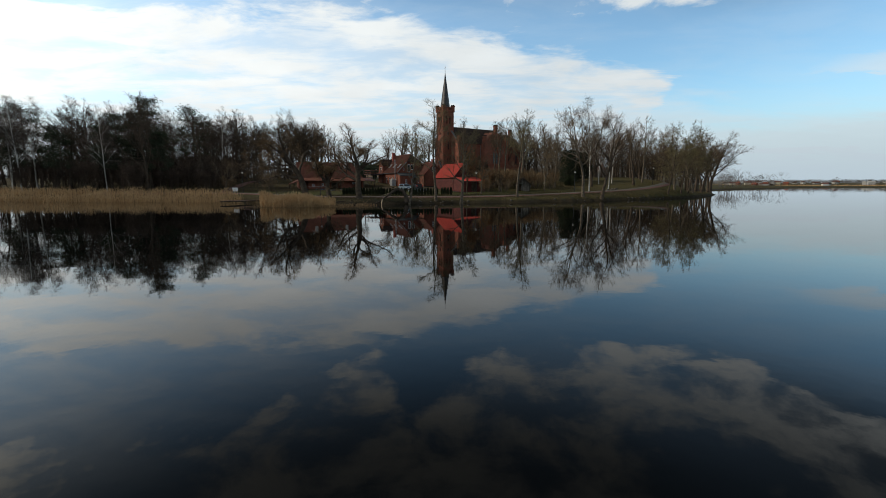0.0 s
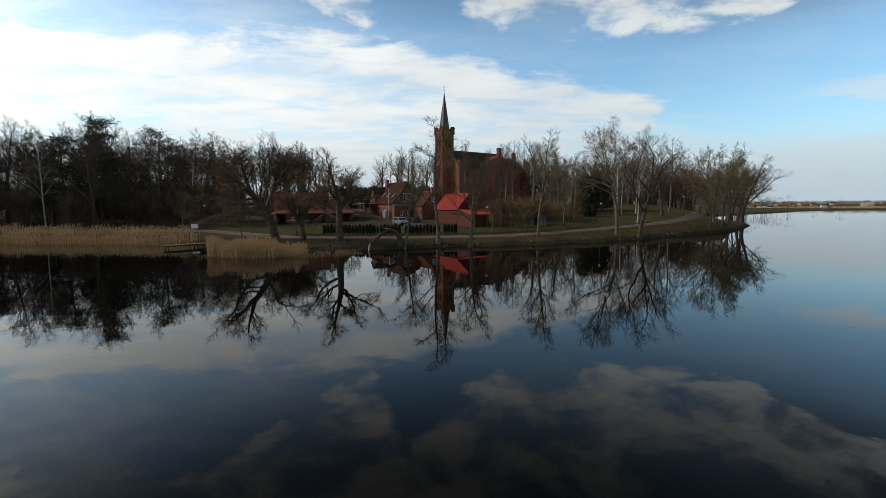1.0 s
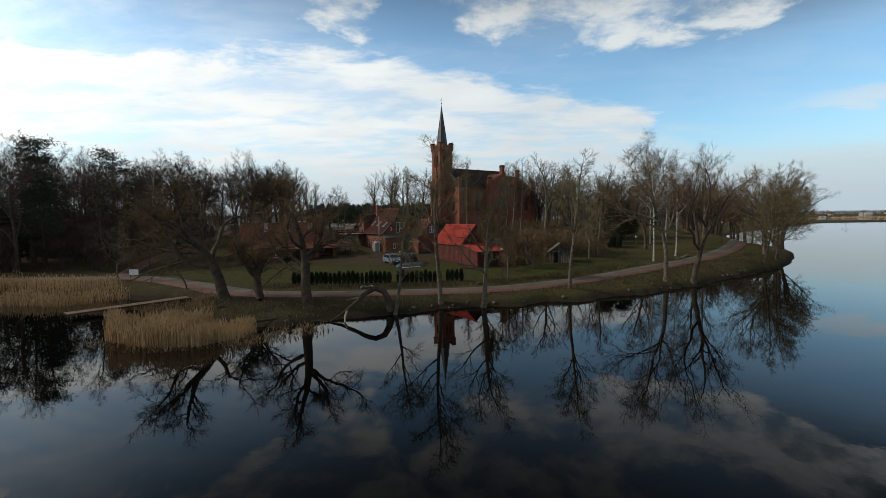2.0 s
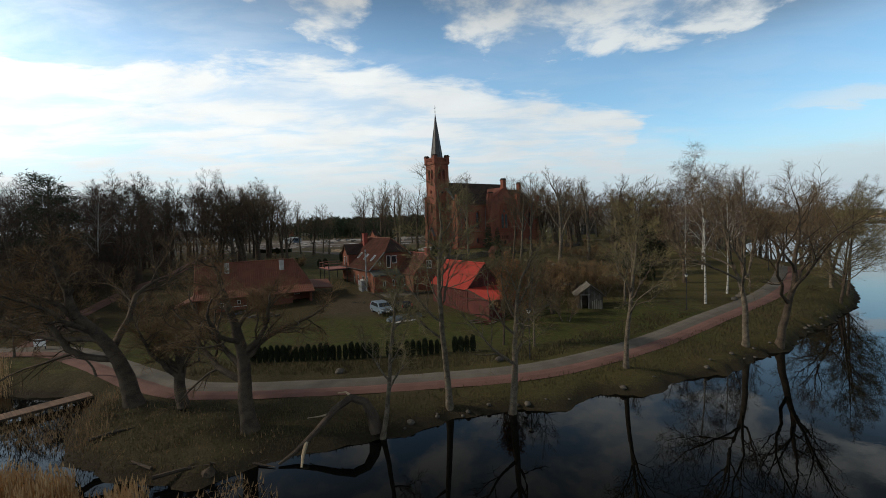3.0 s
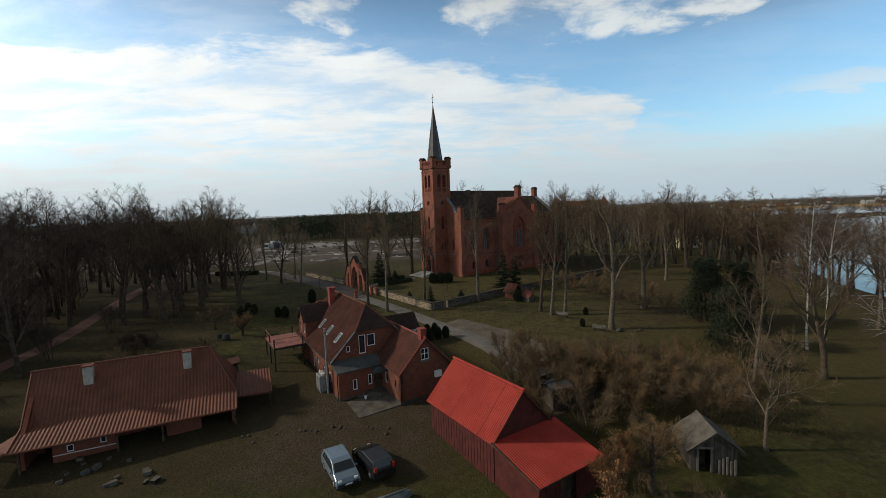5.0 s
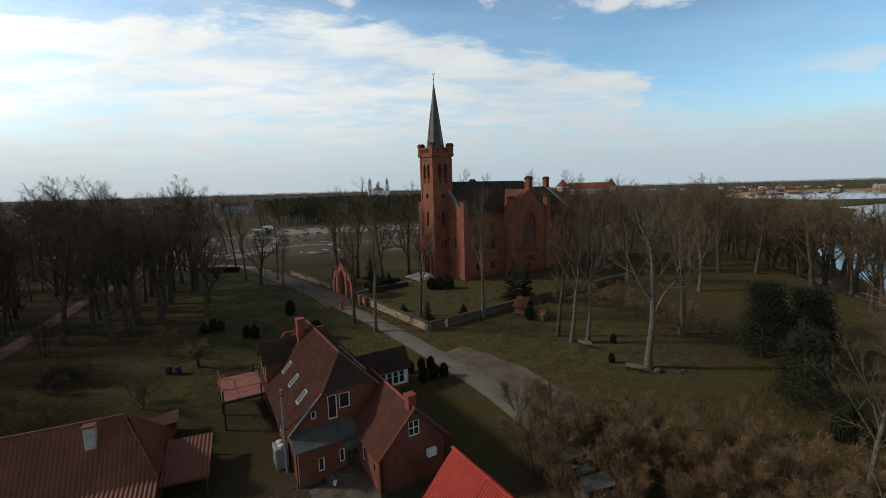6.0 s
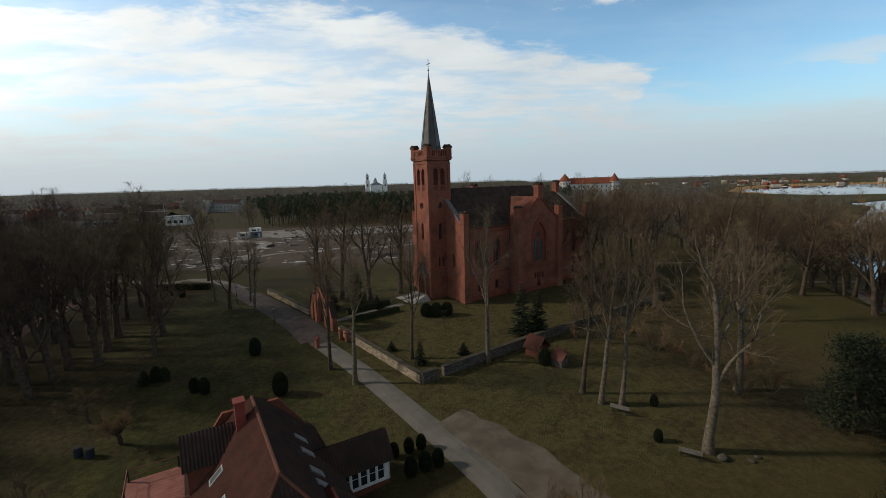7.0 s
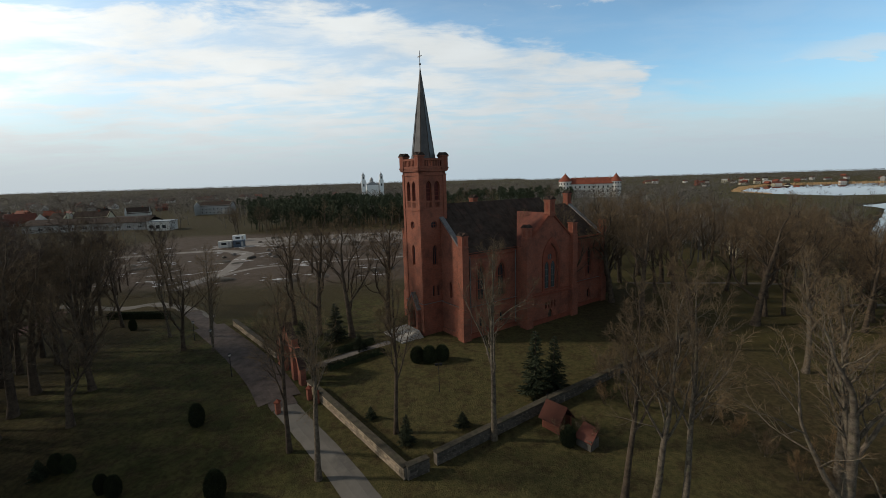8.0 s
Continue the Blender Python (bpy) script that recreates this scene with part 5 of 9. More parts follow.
# ---- the long farmhouse ----
def build_farmhouse():
    g = 1.75
    fh = thing("farmhouse", pose(-34.63, 75.67, 0, 0, 0, 22.5), "long low brick farmhouse with a red profiled sheet roof", "house")
    e0, e1, r0, r1, D, zr, zb, vb, ze = -0.2, 16.2, -0.2, 13.9, 5.0, 8.95, 5.1, 1.75, 4.3
    back = 2 * D
    fr = face_frame((0, 0.4, 0), (1, 0))
    w1, w2 = rect(3.3, 2.9, 0.5, 0.6), rect(5.6, 3.1, 0.45, 0.6)
    wl = wall("front_wall", fr, [(2.1, g), (6.6, g), (6.6, 4.6), (2.1, 4.6)], [w1, w2], 0.3, HOUSE_BRICK, fh)
    for lp in (w1, w2):
        window(fr, lp, wl, WHITE, 0.05, 0.07)
    part("pale_course", boxes((2.1, 6.6, 0.37, 0.4, 2.75, 2.83)), PLASTER, wl)
    w3 = rect(14.0, 3.5, 0.9, 0.5)
    wl = wall("front_wall", fr, [(10.3, g), (13.1, g), (13.1, 4.6), (10.3, 4.6)], [], 0.3, HOUSE_BRICK, fh)
    # set-back bays with stored things in the shade
    fr = face_frame((0, 2.6, 0), (1, 0))
    door = rect(8.9, g, 1.6, 2.1)
    wl = wall("inner_wall", fr, [(0, g), (16, g), (16, 5.1), (0, 5.1)], [door, rect(1.3, g, 0.9, 2.0), w3], 0.3, HOUSE_BRICK, fh)
    window(fr, door, wl, GREY_WOOD, 0.1, 0.12, name="barn_door", pane_mat=DARK_BARK)
    window(fr, w3, wl, WHITE, 0.05, 0.07, mullions=(14.0,))
    part("porch_floor", boxes((0.1, 16.0, -0.4, 2.6, g - 0.5, g + 0.12)), CONCRETE, fh)
    for x in (0.2, 6.75, 10.1, 16.0):
        part("porch_post", boxes((x - 0.08, x + 0.08, -0.35, -0.2, g, 4.4)), DARK_BARK, fh)
    for x, rt in ((0, (0, -1)), (16.0, (0, 1))):
        o = (x, back, 0) if x == 0 else (x, 0.4, 0)
        fr = face_frame(o, rt)
        n = back - 0.4
        ap = (D) if x == 0 else (D - 0.4)
        pts = [(0, g), (n, g), (n, 4.4), (ap, zr - 0.25 if x == 0 else 4.6), (0, 4.4)]
        wall("end_wall", fr, pts, [], 0.3, HOUSE_BRICK, fh)
    fr = face_frame((16, back, 0), (-1, 0))
    wall("back_wall", fr, [(0, g), (16, g), (16, 4.6), (0, 4.6)], [], 0.3, HOUSE_BRICK, fh)
    # roof: steep upper slope, flatter lower one over the porch
    def slope(quad, name, mat_):
        bm = bmesh.new()
        slab(bm, quad, 0.12)
        part(name, bm, mat_, fh)
    slope([(e0, vb, zb - 0.04), (e1, vb, zb - 0.04), (e1 - 0.6, vb + 1.3, zb + 1.5), (r1, D, zr - 0.04), (r0, D, zr - 0.04)], "roof_boarding", DARK_BARK)
    slope([(e0, -1, ze - 0.04), (e1, -1, ze - 0.04), (e1, vb, zb - 0.04), (e0, vb, zb - 0.04)], "roof_boarding", DARK_BARK)
    slope([(e0, back + 0.5, 4.2), (e1, back + 0.5, 4.2), (r1, D, zr - 0.04), (r0, D, zr - 0.04)], "roof_boarding", DARK_BARK)
    profiled("upper_roof", (e0, vb, zb), (e1, vb, zb), (0, (r0, D, zr)), r1 - e0, 0.29, 0.05, SHEET, fh, "wave", 12)
    profiled("lower_roof", (e0, -1.05, ze), (e1, -1.05, ze), (0, (e0, vb + 0.1, zb + 0.02)), e1 - e0, 0.29, 0.05, SHEET, fh, "wave", 8)
    profiled("back_roof", (e1, back + 0.5, 4.2), (e0, back + 0.5, 4.2), (e1 - r1, (r1, D, zr)), e1 - r0, 0.29, 0.05, SHEET, fh, "wave", 4)
    profiled("hip_roof", (e1, vb, zb), (e1, back + 0.5, 4.3), (D - vb, (r1, D, zr)), D - vb, 0.29, 0.05, SHEET, fh, "wave", 4)
    bm = bmesh.new()
    tube(bm, [(r0 - 0.1, D, zr + 0.07), (r1, D, zr + 0.07), (e1, vb, zb + 0.05)], [0.12] * 3, 6)
    tube(bm, [(e0, -1.05, ze + 0.05), (e0, vb, zb + 0.05), (r0, D, zr + 0.05)], [0.09] * 3, 5)
    tube(bm, [(e0, -1.1, ze), (e1, -1.1, ze)], [0.08] * 2, 6)
    tube(bm, [(e1, -1.05, ze + 0.05), (e1, vb, zb + 0.05)], [0.09] * 2, 5)
    part("roof_trim", bm, SHEET, fh)
    for u in (4.1, 12.0):
        z0 = zr - 1.7
        c = part("chimney", boxes((u - 0.35, u + 0.35, D - 1.35, D - 0.75, z0 - 0.6, zr + 0.15), bevel=0.02), CHIMNEY_RENDER, fh, "pale rendered chimney")
        part("chimney_cap", boxes((u - 0.42, u + 0.42, D - 1.42, D - 0.68, zr + 0.15, zr + 0.27)), SHEET, c, "red sheet cap")
        bm = bmesh.new()
        slope_z = (zr - zb) / (D - vb)
        slab(bm, [(u - 0.55, D - 1.6, zr - 1.6 * slope_z + 0.1), (u + 0.55, D - 1.6, zr - 1.6 * slope_z + 0.1), (u + 0.55, D - 0.6, zr - 0.6 * slope_z + 0.1), (u - 0.55, D - 0.6, zr - 0.6 * slope_z + 0.1)], 0.05)
        part("flashing", bm, SHEET, c, "red sheet flashing")
    # open canopies at both ends
    for x0, x1, y0, y1, za, zb2 in ((-2.5, e0, -0.6, 3.2, 3.5, 4.7), (e1, 19.5, 1.5, 6.8, 4.4, 4.9)):
        quad = [(x0, y0, za), (x1, y0, ze if x0 < 0 else zb2), (x1, y1, zb2), (x0, y1, za)]
        if x0 > 0:
            quad = [(x0, y0, 4.45), (x1, y0, 4.3), (x1, y1, 5.1), (x0, y1, 5.25)]
        bm = bmesh.new()
        slab(bm, quad, 0.12)
        part("canopy", bm, SHEET, fh)
        profiled("canopy_sheet", quad[0], quad[1], (0, quad[3]), (Vector(quad[1]) - Vector(quad[0])).length, 0.29, 0.05, SHEET, fh, "wave", 3, lift=0.03)
        for x in ((x0 + 0.2,) if x0 < 0 else (x1 - 0.2,)):
            for y in (y0 + 0.2, y1 - 0.2):
                part("canopy_post", boxes((x - 0.07, x + 0.07, y - 0.07, y + 0.07, g - 0.3, za if x0 < 0 else 4.3)), DARK_BARK, fh)


build_farmhouse()


# ---- the red barn ----
def build_barn():
    g = 1.6
    rb = thing("barn", pose(6.14, 72.28, 0, 0, 0, 30.3), "dark red board barn with a bright red corrugated roof", "barn")
    L, zr, w, ze = 9.47, 8.27, 3.14, 4.92
    # boarded walls on a frame
    for x in (-w + 0.35, w - 0.35):
        n = 44
        for k in range(n):
            y = 0.3 + (L - 0.6) * k / n
            t = 0.0 if k % 2 else 0.025
            part("board", boxes((x - 0.05 - t, x + 0.05 + t, y, y + (L - 0.6) / n - 0.01, g - 0.2, ze + 0.25)), RED_WOOD, rb)
    for y in (0.3, L - 0.3):
        n = 26
        for k in range(n):
            x0 = -w + 0.35 + (2 * w - 0.7) * k / n
            xm = abs(x0 + (2 * w - 0.7) / n / 2)
            part("board", boxes((x0, x0 + (2 * w - 0.7) / n - 0.01, y - 0.05, y + 0.05, g - 0.2, ze + (zr - ze) * (1 - xm / w) - 0.05)), RED_WOOD, rb)
    part("plinth", boxes((-w + 0.3, w - 0.3, 0.25, L - 0.25, g - 0.6, g + 0.15)), CONCRETE, rb)
    for sgn in (-1, 1):
        x = sgn * w
        bm = bmesh.new()
        slab(bm, [(x, 0, ze), (x, L, ze), (0, L, zr), (0, 0, zr)], 0.1)
        part("roof_boarding", bm, DARK_BARK, rb)
        n = 5
        for k in range(n):
            a, b = L * k / n, L * (k + 1) / n - 0.02
            bl, br = ((x, b, ze), (x, a, ze)) if sgn < 0 else ((x, a, ze), (x, b, ze))
            profiled("roof_sheet", bl, br, (0, (0, b if sgn < 0 else a, zr)), b - a, 0.19, 0.045, RED_SHEET, rb, "wave", 3, lift=0.02 + 0.012 * (k % 2))
    bm = bmesh.new()
    tube(bm, [(0, -0.05, zr + 0.06), (0, L + 0.05, zr + 0.06)], [0.12, 0.12], 6)
    part("ridge_cap", bm, RED_SHEET, rb)
    # lower extension with its own roof
    g2 = 1.5
    low = [(-3.2, 0.2, 5.1), (-3.1, -4.6, 4.05), (3.4, -4.6, 4.05), (3.4, 0.2, 5.1)]
    bm = bmesh.new()
    slab(bm, low, 0.1)
    part("extension_boarding", bm, DARK_BARK, rb)
    profiled("extension_roof", low[1], low[2], (0, low[0]), 6.5, 0.19, 0.045, RED_SHEET, rb, "wave", 3)
    for x, n in ((-2.8, 24), (3.1, 24)):
        for k in range(n):
            y = -4.3 + 4.5 * k / n
            part("board", boxes((x - 0.05, x + 0.05 + 0.02 * (k % 2), y, y + 4.5 / n - 0.01, g2 - 0.3, 4.05 + (y + 4.6) * 0.218 - 0.12)), RED_WOOD, rb)
    for k in range(30):
        x = -2.8 + 5.9 * k / 30
        if 10 <= k < 18:
            continue
        part("board", boxes((x, x + 0.185, -4.35 - 0.02 * (k % 2), -4.25, g2 - 0.3, 4.0)), RED_WOOD, rb)
    part("board", boxes((-2.8, 3.1, -3.9, -3.85, g2 - 0.3, 3.9)), DARK_BARK, rb)


build_barn()


def build_hut():
    g = z_at(20.5, 72.5)
    hu = thing("shed", pose(20.4, 72.4, g, 0, 0, -12), "weathered grey board shed with a sagging gable roof and open doorway", "shed")
    n = 14
    for k in range(n):
        x = -1.6 + 3.2 * k / n
        top = 1.75 + 1.25 * (1 - abs(x + 0.11) / 1.6)
        low = 1.75 if 2 <= k < 6 else -0.2
        part("board", boxes((x, x + 0.215, -1.5 - 0.02 * (k % 2), -1.44, low, top)), HUT_WOOD if k % 3 else GREY_WOOD, hu)
        part("board", boxes((x, x + 0.215, 1.44, 1.5 + 0.02 * (k % 2), -0.2, top)), HUT_WOOD, hu)
    for x in (-1.6, 1.6):
        for k in range(12):
            y = -1.45 + 2.9 * k / 12
            part("board", boxes((x - 0.03, x + 0.03 + 0.02 * (k % 2), y, y + 0.23, -0.2, 1.8)), HUT_WOOD, hu)
    part("door_frame", boxes((-1.22, -1.08, -1.58, -1.46, -0.1, 1.85), (-0.27, -0.13, -1.58, -1.46, -0.1, 1.85), (-1.3, -0.05, -1.60, -1.46, 1.72, 1.90)), BENCH_WOOD, hu, "pale grey door frame")
    part("back_board", boxes((-1.05, -0.3, -0.6, -0.56, -0.1, 1.5)), DARK_BARK, hu)
    for k in range(5):
        part("leaning_plank", boxes((0.2 + k * 0.26, 0.33 + k * 0.26, -1.75 - 0.03 * k, -1.70 - 0.03 * k, -0.1, 1.0 + 0.14 * (k % 3))), BENCH_WOOD, hu, "pale plank leaning on the wall")
    for sgn in (-1, 1):
        e = sgn * 2.0
        bm = bmesh.new()
        slab(bm, [(e, -1.9, 1.5), (e, 1.8, 1.5), (0, 1.8, 3.02), (0, -1.9, 3.10)], 0.07)
        part("roof_boarding", bm, DARK_BARK, hu)
        bl, br = ((e, 1.8, 1.54), (e, -1.9, 1.54)) if sgn < 0 else ((e, -1.9, 1.54), (e, 1.8, 1.54))
        profiled("roof_sheet", bl, br, (0, (0, bl[1], 3.08)), 3.7, 0.22, 0.05, GREY_WOOD, hu, "wave", 4)
    part("ridge_cap", tube(bmesh.new(), [(0, -1.92, 3.16), (0, 0, 3.10), (0, 1.82, 3.12)], [0.09, 0.09, 0.09], 6), GREY_WOOD, hu)


build_hut()


# ---- trees ----
class Grow:
    """Collects branch tubes (wood) and fine twigs (spray) of one tree."""

    def __init__(self, seed):
        self.r = random.Random(seed)
        self.wood, self.wf, self.tw, self.tf = [], [], [], []

    def limb(self, pts, radii, sides):
        base = len(self.wood)
        for i, p in enumerate(pts):
            d = (pts[min(i + 1, len(pts) - 1)] - pts[max(i - 1, 0)]).normalized()
            a = d.cross(Vector((0, 0, 1))) if abs(d.z) < 0.95 else d.cross(Vector((1, 0, 0)))
            a.normalize()
            b = d.cross(a)
            for j in range(sides):
                q = 2 * math.pi * j / sides
                self.wood.append(p + (a * math.cos(q) + b * math.sin(q)) * radii[i])
        for i in range(len(pts) - 1):
            for j in range(sides):
                k = base + i * sides
                self.wf.append((k + j, k + (j + 1) % sides, k + sides + (j + 1) % sides, k + sides + j))

    def twig(self, p, d, length, width):
        r = self.r
        side = d.cross(Vector((r.uniform(-1, 1), r.uniform(-1, 1), r.uniform(-1, 1))))
        if side.length < 1e-4:
            return
        side = side.normalized() * width
        k = len(self.tw)
        self.tw += [p - side, p + side, p + d * length]
        self.tf.append((k, k + 1, k + 2))

    def rand_dir(self, d, angle):
        r = self.r
        a = d.orthogonal().normalized()
        a.rotate(Matrix.Rotation(r.uniform(0, 2 * math.pi), 3, d))
        return (d * math.cos(angle) + a * math.sin(angle)).normalized()

    def branch(self, p, d, length, rad, level, st):
        r = self.r
        n = st.get("segs", (8, 4, 3, 2))[min(level, 3)]
        pts, radii, dirs = [p.copy()], [rad], [d.copy()]
        for i in range(n):
            d = (d + Vector((r.uniform(-1, 1), r.uniform(-1, 1), r.uniform(-1, 1))) * st["gnarl"][min(level, 3)] + Vector((0, 0, st["up"][min(level, 3)]))).normalized()
            p = p + d * (length / n)
            pts.append(p.copy())
            dirs.append(d.copy())
            taper = 1 - (1 - st["tip"][min(level, 3)]) * (i + 1) / n
            radii.append(max(rad * taper, 0.008))
        if level == 0:
            radii[0] *= 1.35
        self.limb(pts, radii, st.get("sides", (8, 5, 4, 3))[min(level, 3)])
        if level >= st["levels"]:
            for i in range(1, n + 1):
                for _ in range(st["twigs"]):
                    q = pts[i - 1].lerp(pts[i], r.random())
                    td = self.rand_dir(dirs[i], r.uniform(0.3, 1.0))
                    td = (td + Vector((0, 0, st["droop"]))).normalized()
                    ln = st["twig"] * r.uniform(0.6, 1.3)
                    self.twig(q, td, ln, st["width"])
                    if st.get("fork", 1):
                        q2 = q + td * ln * 0.35
                        self.twig(q2, self.rand_dir(td, 0.6), ln * 0.7, st["width"] * 0.8)
            return
        kids = st["kids"][level]
        lo = st["from"][min(level, 2)]
        for c in range(kids):
            f = lo + (1 - lo) * (c + r.random() * 0.9) / kids
            f = min(f, 0.98)
            i = min(int(f * n), n - 1)
            q = pts[i].lerp(pts[i + 1], f * n - i)
            rr = radii[i] + (radii[i + 1] - radii[i]) * (f * n - i)
            ang = st["angle"][min(level, 2)] * r.uniform(0.7, 1.3)
            shrink = (1.0 - 0.55 * (f - lo) / (1 - lo + 1e-6)) if level == 0 else (1.0 - 0.35 * f)
            self.branch(q, self.rand_dir(dirs[i + 1], ang), length * st["ratio"][min(level, 2)] * shrink * r.uniform(0.75, 1.2), rr * st["thin"][min(level, 2)], level + 1, st)
        self.branch(pts[-1], dirs[-1], length * st["ratio"][min(level, 2)] * 0.6, radii[-1] * 0.9, level + 1, st)

    def meshes(self, name, wood, spray):
        a = bpy.data.meshes.new(name + "_wood")
        a.from_pydata(self.wood, [], self.wf)
        a.materials.append(wood)
        for f in a.polygons:
            f.use_smooth = True
        b = bpy.data.meshes.new(name + "_twigs")
        b.from_pydata(self.tw, [], self.tf)
        b.materials.append(spray)
        return a, b


LINDEN = dict(levels=3, trunk=0.66, kids=(8, 6, 5), angle=(0.54, 0.62, 0.62), ratio=(0.62, 0.54, 0.54), thin=(0.55, 0.58, 0.58), gnarl=(0.08, 0.24, 0.30, 0.30), up=(0.02, 0.09, 0.07, 0.05),
              tip=(0.34, 0.28, 0.35, 0.4), twigs=3, twig=0.62, width=0.010, droop=0.16, fork=1, segs=(8, 6, 4, 2))
LINDEN["from"] = (0.28, 0.24, 0.15)
# crooked, wide trees that stand at the water
ASH = dict(LINDEN, trunk=0.52, kids=(7, 6, 5), angle=(0.78, 0.72, 0.7), ratio=(0.82, 0.56, 0.52), thin=(0.66, 0.6, 0.6), segs=(10, 7, 4, 2), gnarl=(0.17, 0.28, 0.36, 0.36), up=(0.02, 0.09, 0.06, 0.04), tip=(0.42, 0.28, 0.35, 0.4), twig=0.8)
ASH["from"] = (0.42, 0.25, 0.15)
TALL = dict(LINDEN, trunk=0.72, kids=(9, 5, 5), angle=(0.56, 0.66, 0.62), ratio=(0.42, 0.54, 0.54), up=(0.03, 0.12, 0.07, 0.04), gnarl=(0.05, 0.2, 0.26, 0.26))
TALL["from"] = (0.42, 0.2, 0.15)
# tall bank trees with a broad crown of crooked limbs
SHORE = dict(LINDEN, trunk=0.66, kids=(10, 6, 5), angle=(0.70, 0.72, 0.7), ratio=(0.42, 0.56, 0.54), thin=(0.58, 0.6, 0.6), segs=(9, 7, 4, 2), gnarl=(0.09, 0.30, 0.36, 0.36), up=(0.02, 0.10, 0.06, 0.04), tip=(0.40, 0.28, 0.35, 0.4), twig=0.6)
SHORE["from"] = (0.40, 0.22, 0.15)
# park trees that fork high up into steep limbs
PARK = dict(LINDEN, trunk=0.60, kids=(7, 6, 5), angle=(0.46, 0.62, 0.64), ratio=(0.62, 0.50, 0.52), thin=(0.62, 0.55, 0.58), segs=(8, 7, 4, 2), gnarl=(0.07, 0.20, 0.32, 0.34), up=(0.02, 0.12, 0.07, 0.05), tip=(0.50, 0.26, 0.35, 0.4), twig=0.55)
PARK["from"] = (0.46, 0.30, 0.15)
# sparer growth for the trees further off
LINDEN_FAR = dict(LINDEN, kids=(9, 6, 4), twigs=5, twig=0.9, width=0.017, segs=(6, 4, 2, 1), sides=(6, 4, 3, 3))
TALL_FAR = dict(TALL, kids=(10, 5, 4), twigs=5, twig=0.9, width=0.017, segs=(6, 4, 2, 1), sides=(6, 4, 3, 3), ratio=(0.46, 0.54, 0.54))
TALL_FAR["from"] = (0.34, 0.2, 0.15)
WILLOW = dict(LINDEN, trunk=0.36, kids=(6, 7, 6), angle=(0.85, 0.8, 0.75), ratio=(1.05, 0.52, 0.5), thin=(0.62, 0.50, 0.52), gnarl=(0.16, 0.36, 0.42, 0.36), up=(0.02, 0.10, 0.06, 0.05), tip=(0.6, 0.3, 0.3, 0.4), twigs=5, twig=0.50,
              width=0.0065, droop=0.08, segs=(6, 9, 5, 2))
WILLOW["from"] = (0.5, 0.25, 0.12)
# a thicket of fine olive twigs from several stems, hanging over the lake
ALDER = dict(LINDEN, trunk=0.86, kids=(22, 7, 4), angle=(1.15, 0.75, 0.7), ratio=(0.50, 0.5, 0.5), thin=(0.42, 0.6, 0.6), gnarl=(0.08, 0.2, 0.26, 0.26), up=(0.02, 0.05, 0.03, 0.02), twigs=4, twig=0.7, width=0.012)
ALDER["from"] = (0.16, 0.2, 0.1)
BIRCH_ST = dict(LINDEN, trunk=0.80, kids=(15, 5, 3), angle=(0.62, 0.6, 0.6), ratio=(0.25, 0.52, 0.58), thin=(0.40, 0.6, 0.6), up=(0.02, 0.07, -0.05, -0.14), gnarl=(0.05, 0.16, 0.2, 0.22), twigs=3, twig=1.1, width=0.009, droop=-0.5, segs=(8, 4, 3, 2))
BIRCH_ST["from"] = (0.34, 0.15, 0.15)
SHRUB = dict(LINDEN, levels=2, kids=(4, 3), angle=(0.30, 0.38, 0.5), ratio=(0.58, 0.55, 0.5), twigs=4, twig=0.5, width=0.008, sides=(3, 3, 3, 3), segs=(3, 2, 2, 1), gnarl=(0.1, 0.18, 0.2, 0.2))
SHRUB["from"] = (0.15, 0.15, 0.15)


def bare(seed, st, h, rad, lean=(0, 0)):
    t = Grow(seed)
    d = Vector((lean[0], lean[1], 1)).normalized()
    t.branch(Vector((0, 0, -0.25)), d, h * st["trunk"], rad, 0, st)
    top = max(v.z for v in t.tw)
    k = h / top
    t.wood = [Vector((v.x * k, v.y * k, v.z * k)) for v in t.wood]
    t.tw = [Vector((v.x * k, v.y * k, v.z * k)) for v in t.tw]
    return t


def shrub(seed, h, stems):
    t = Grow(seed)
    for i in range(stems):
        q = t.r.uniform(0, 2 * math.pi)
        d = Vector((math.cos(q) * 0.32, math.sin(q) * 0.32, 1)).normalized()
        t.branch(Vector((math.cos(q) * 0.35, math.sin(q) * 0.35, -0.1)), d, h * 0.66, 0.034, 0, SHRUB)
    return t


def spruce(seed, h, spread, dense=1.0, first=0.06):
    t = Grow(seed)
    r = t.r
    t.limb([Vector((0, 0, -0.2)), Vector((0, 0, h * 0.5)), Vector((0, 0, h))], [h * 0.018 + 0.05, h * 0.011 + 0.03, 0.02], 6)
    z = h * first
    while z < h * 0.98:
        f = 1 - (z - h * first) / (h * (1 - first))
        reach = spread * (f ** 0.85) * r.uniform(0.75, 1.1) + 0.12
        for k in range(int(7 * dense)):
            q = r.uniform(0, 2 * math.pi)
            d = Vector((math.cos(q), math.sin(q), r.uniform(-0.25, 0.15))).normalized()
            tip = Vector((0, 0, z)) + d * reach + Vector((0, 0, reach * 0.12))
            n = max(3, int(reach * 5 * dense))
            for i in range(n):
                p = Vector((0, 0, z)).lerp(tip, (i + 0.6) / n)
                w = 0.16 + 0.10 * reach * (1 - i / n)
                for s in (-1, 1):
                    e = (d + Vector((-d.y, d.x, 0)) * s * r.uniform(0.5, 1.2) + Vector((0, 0, r.uniform(-0.5, 0.1)))).normalized()
                    t.twig(p, e, w * r.uniform(1.4, 2.6), 0.05 + 0.02 * reach)
        z += h * 0.035 * r.uniform(0.7, 1.3)
    return t


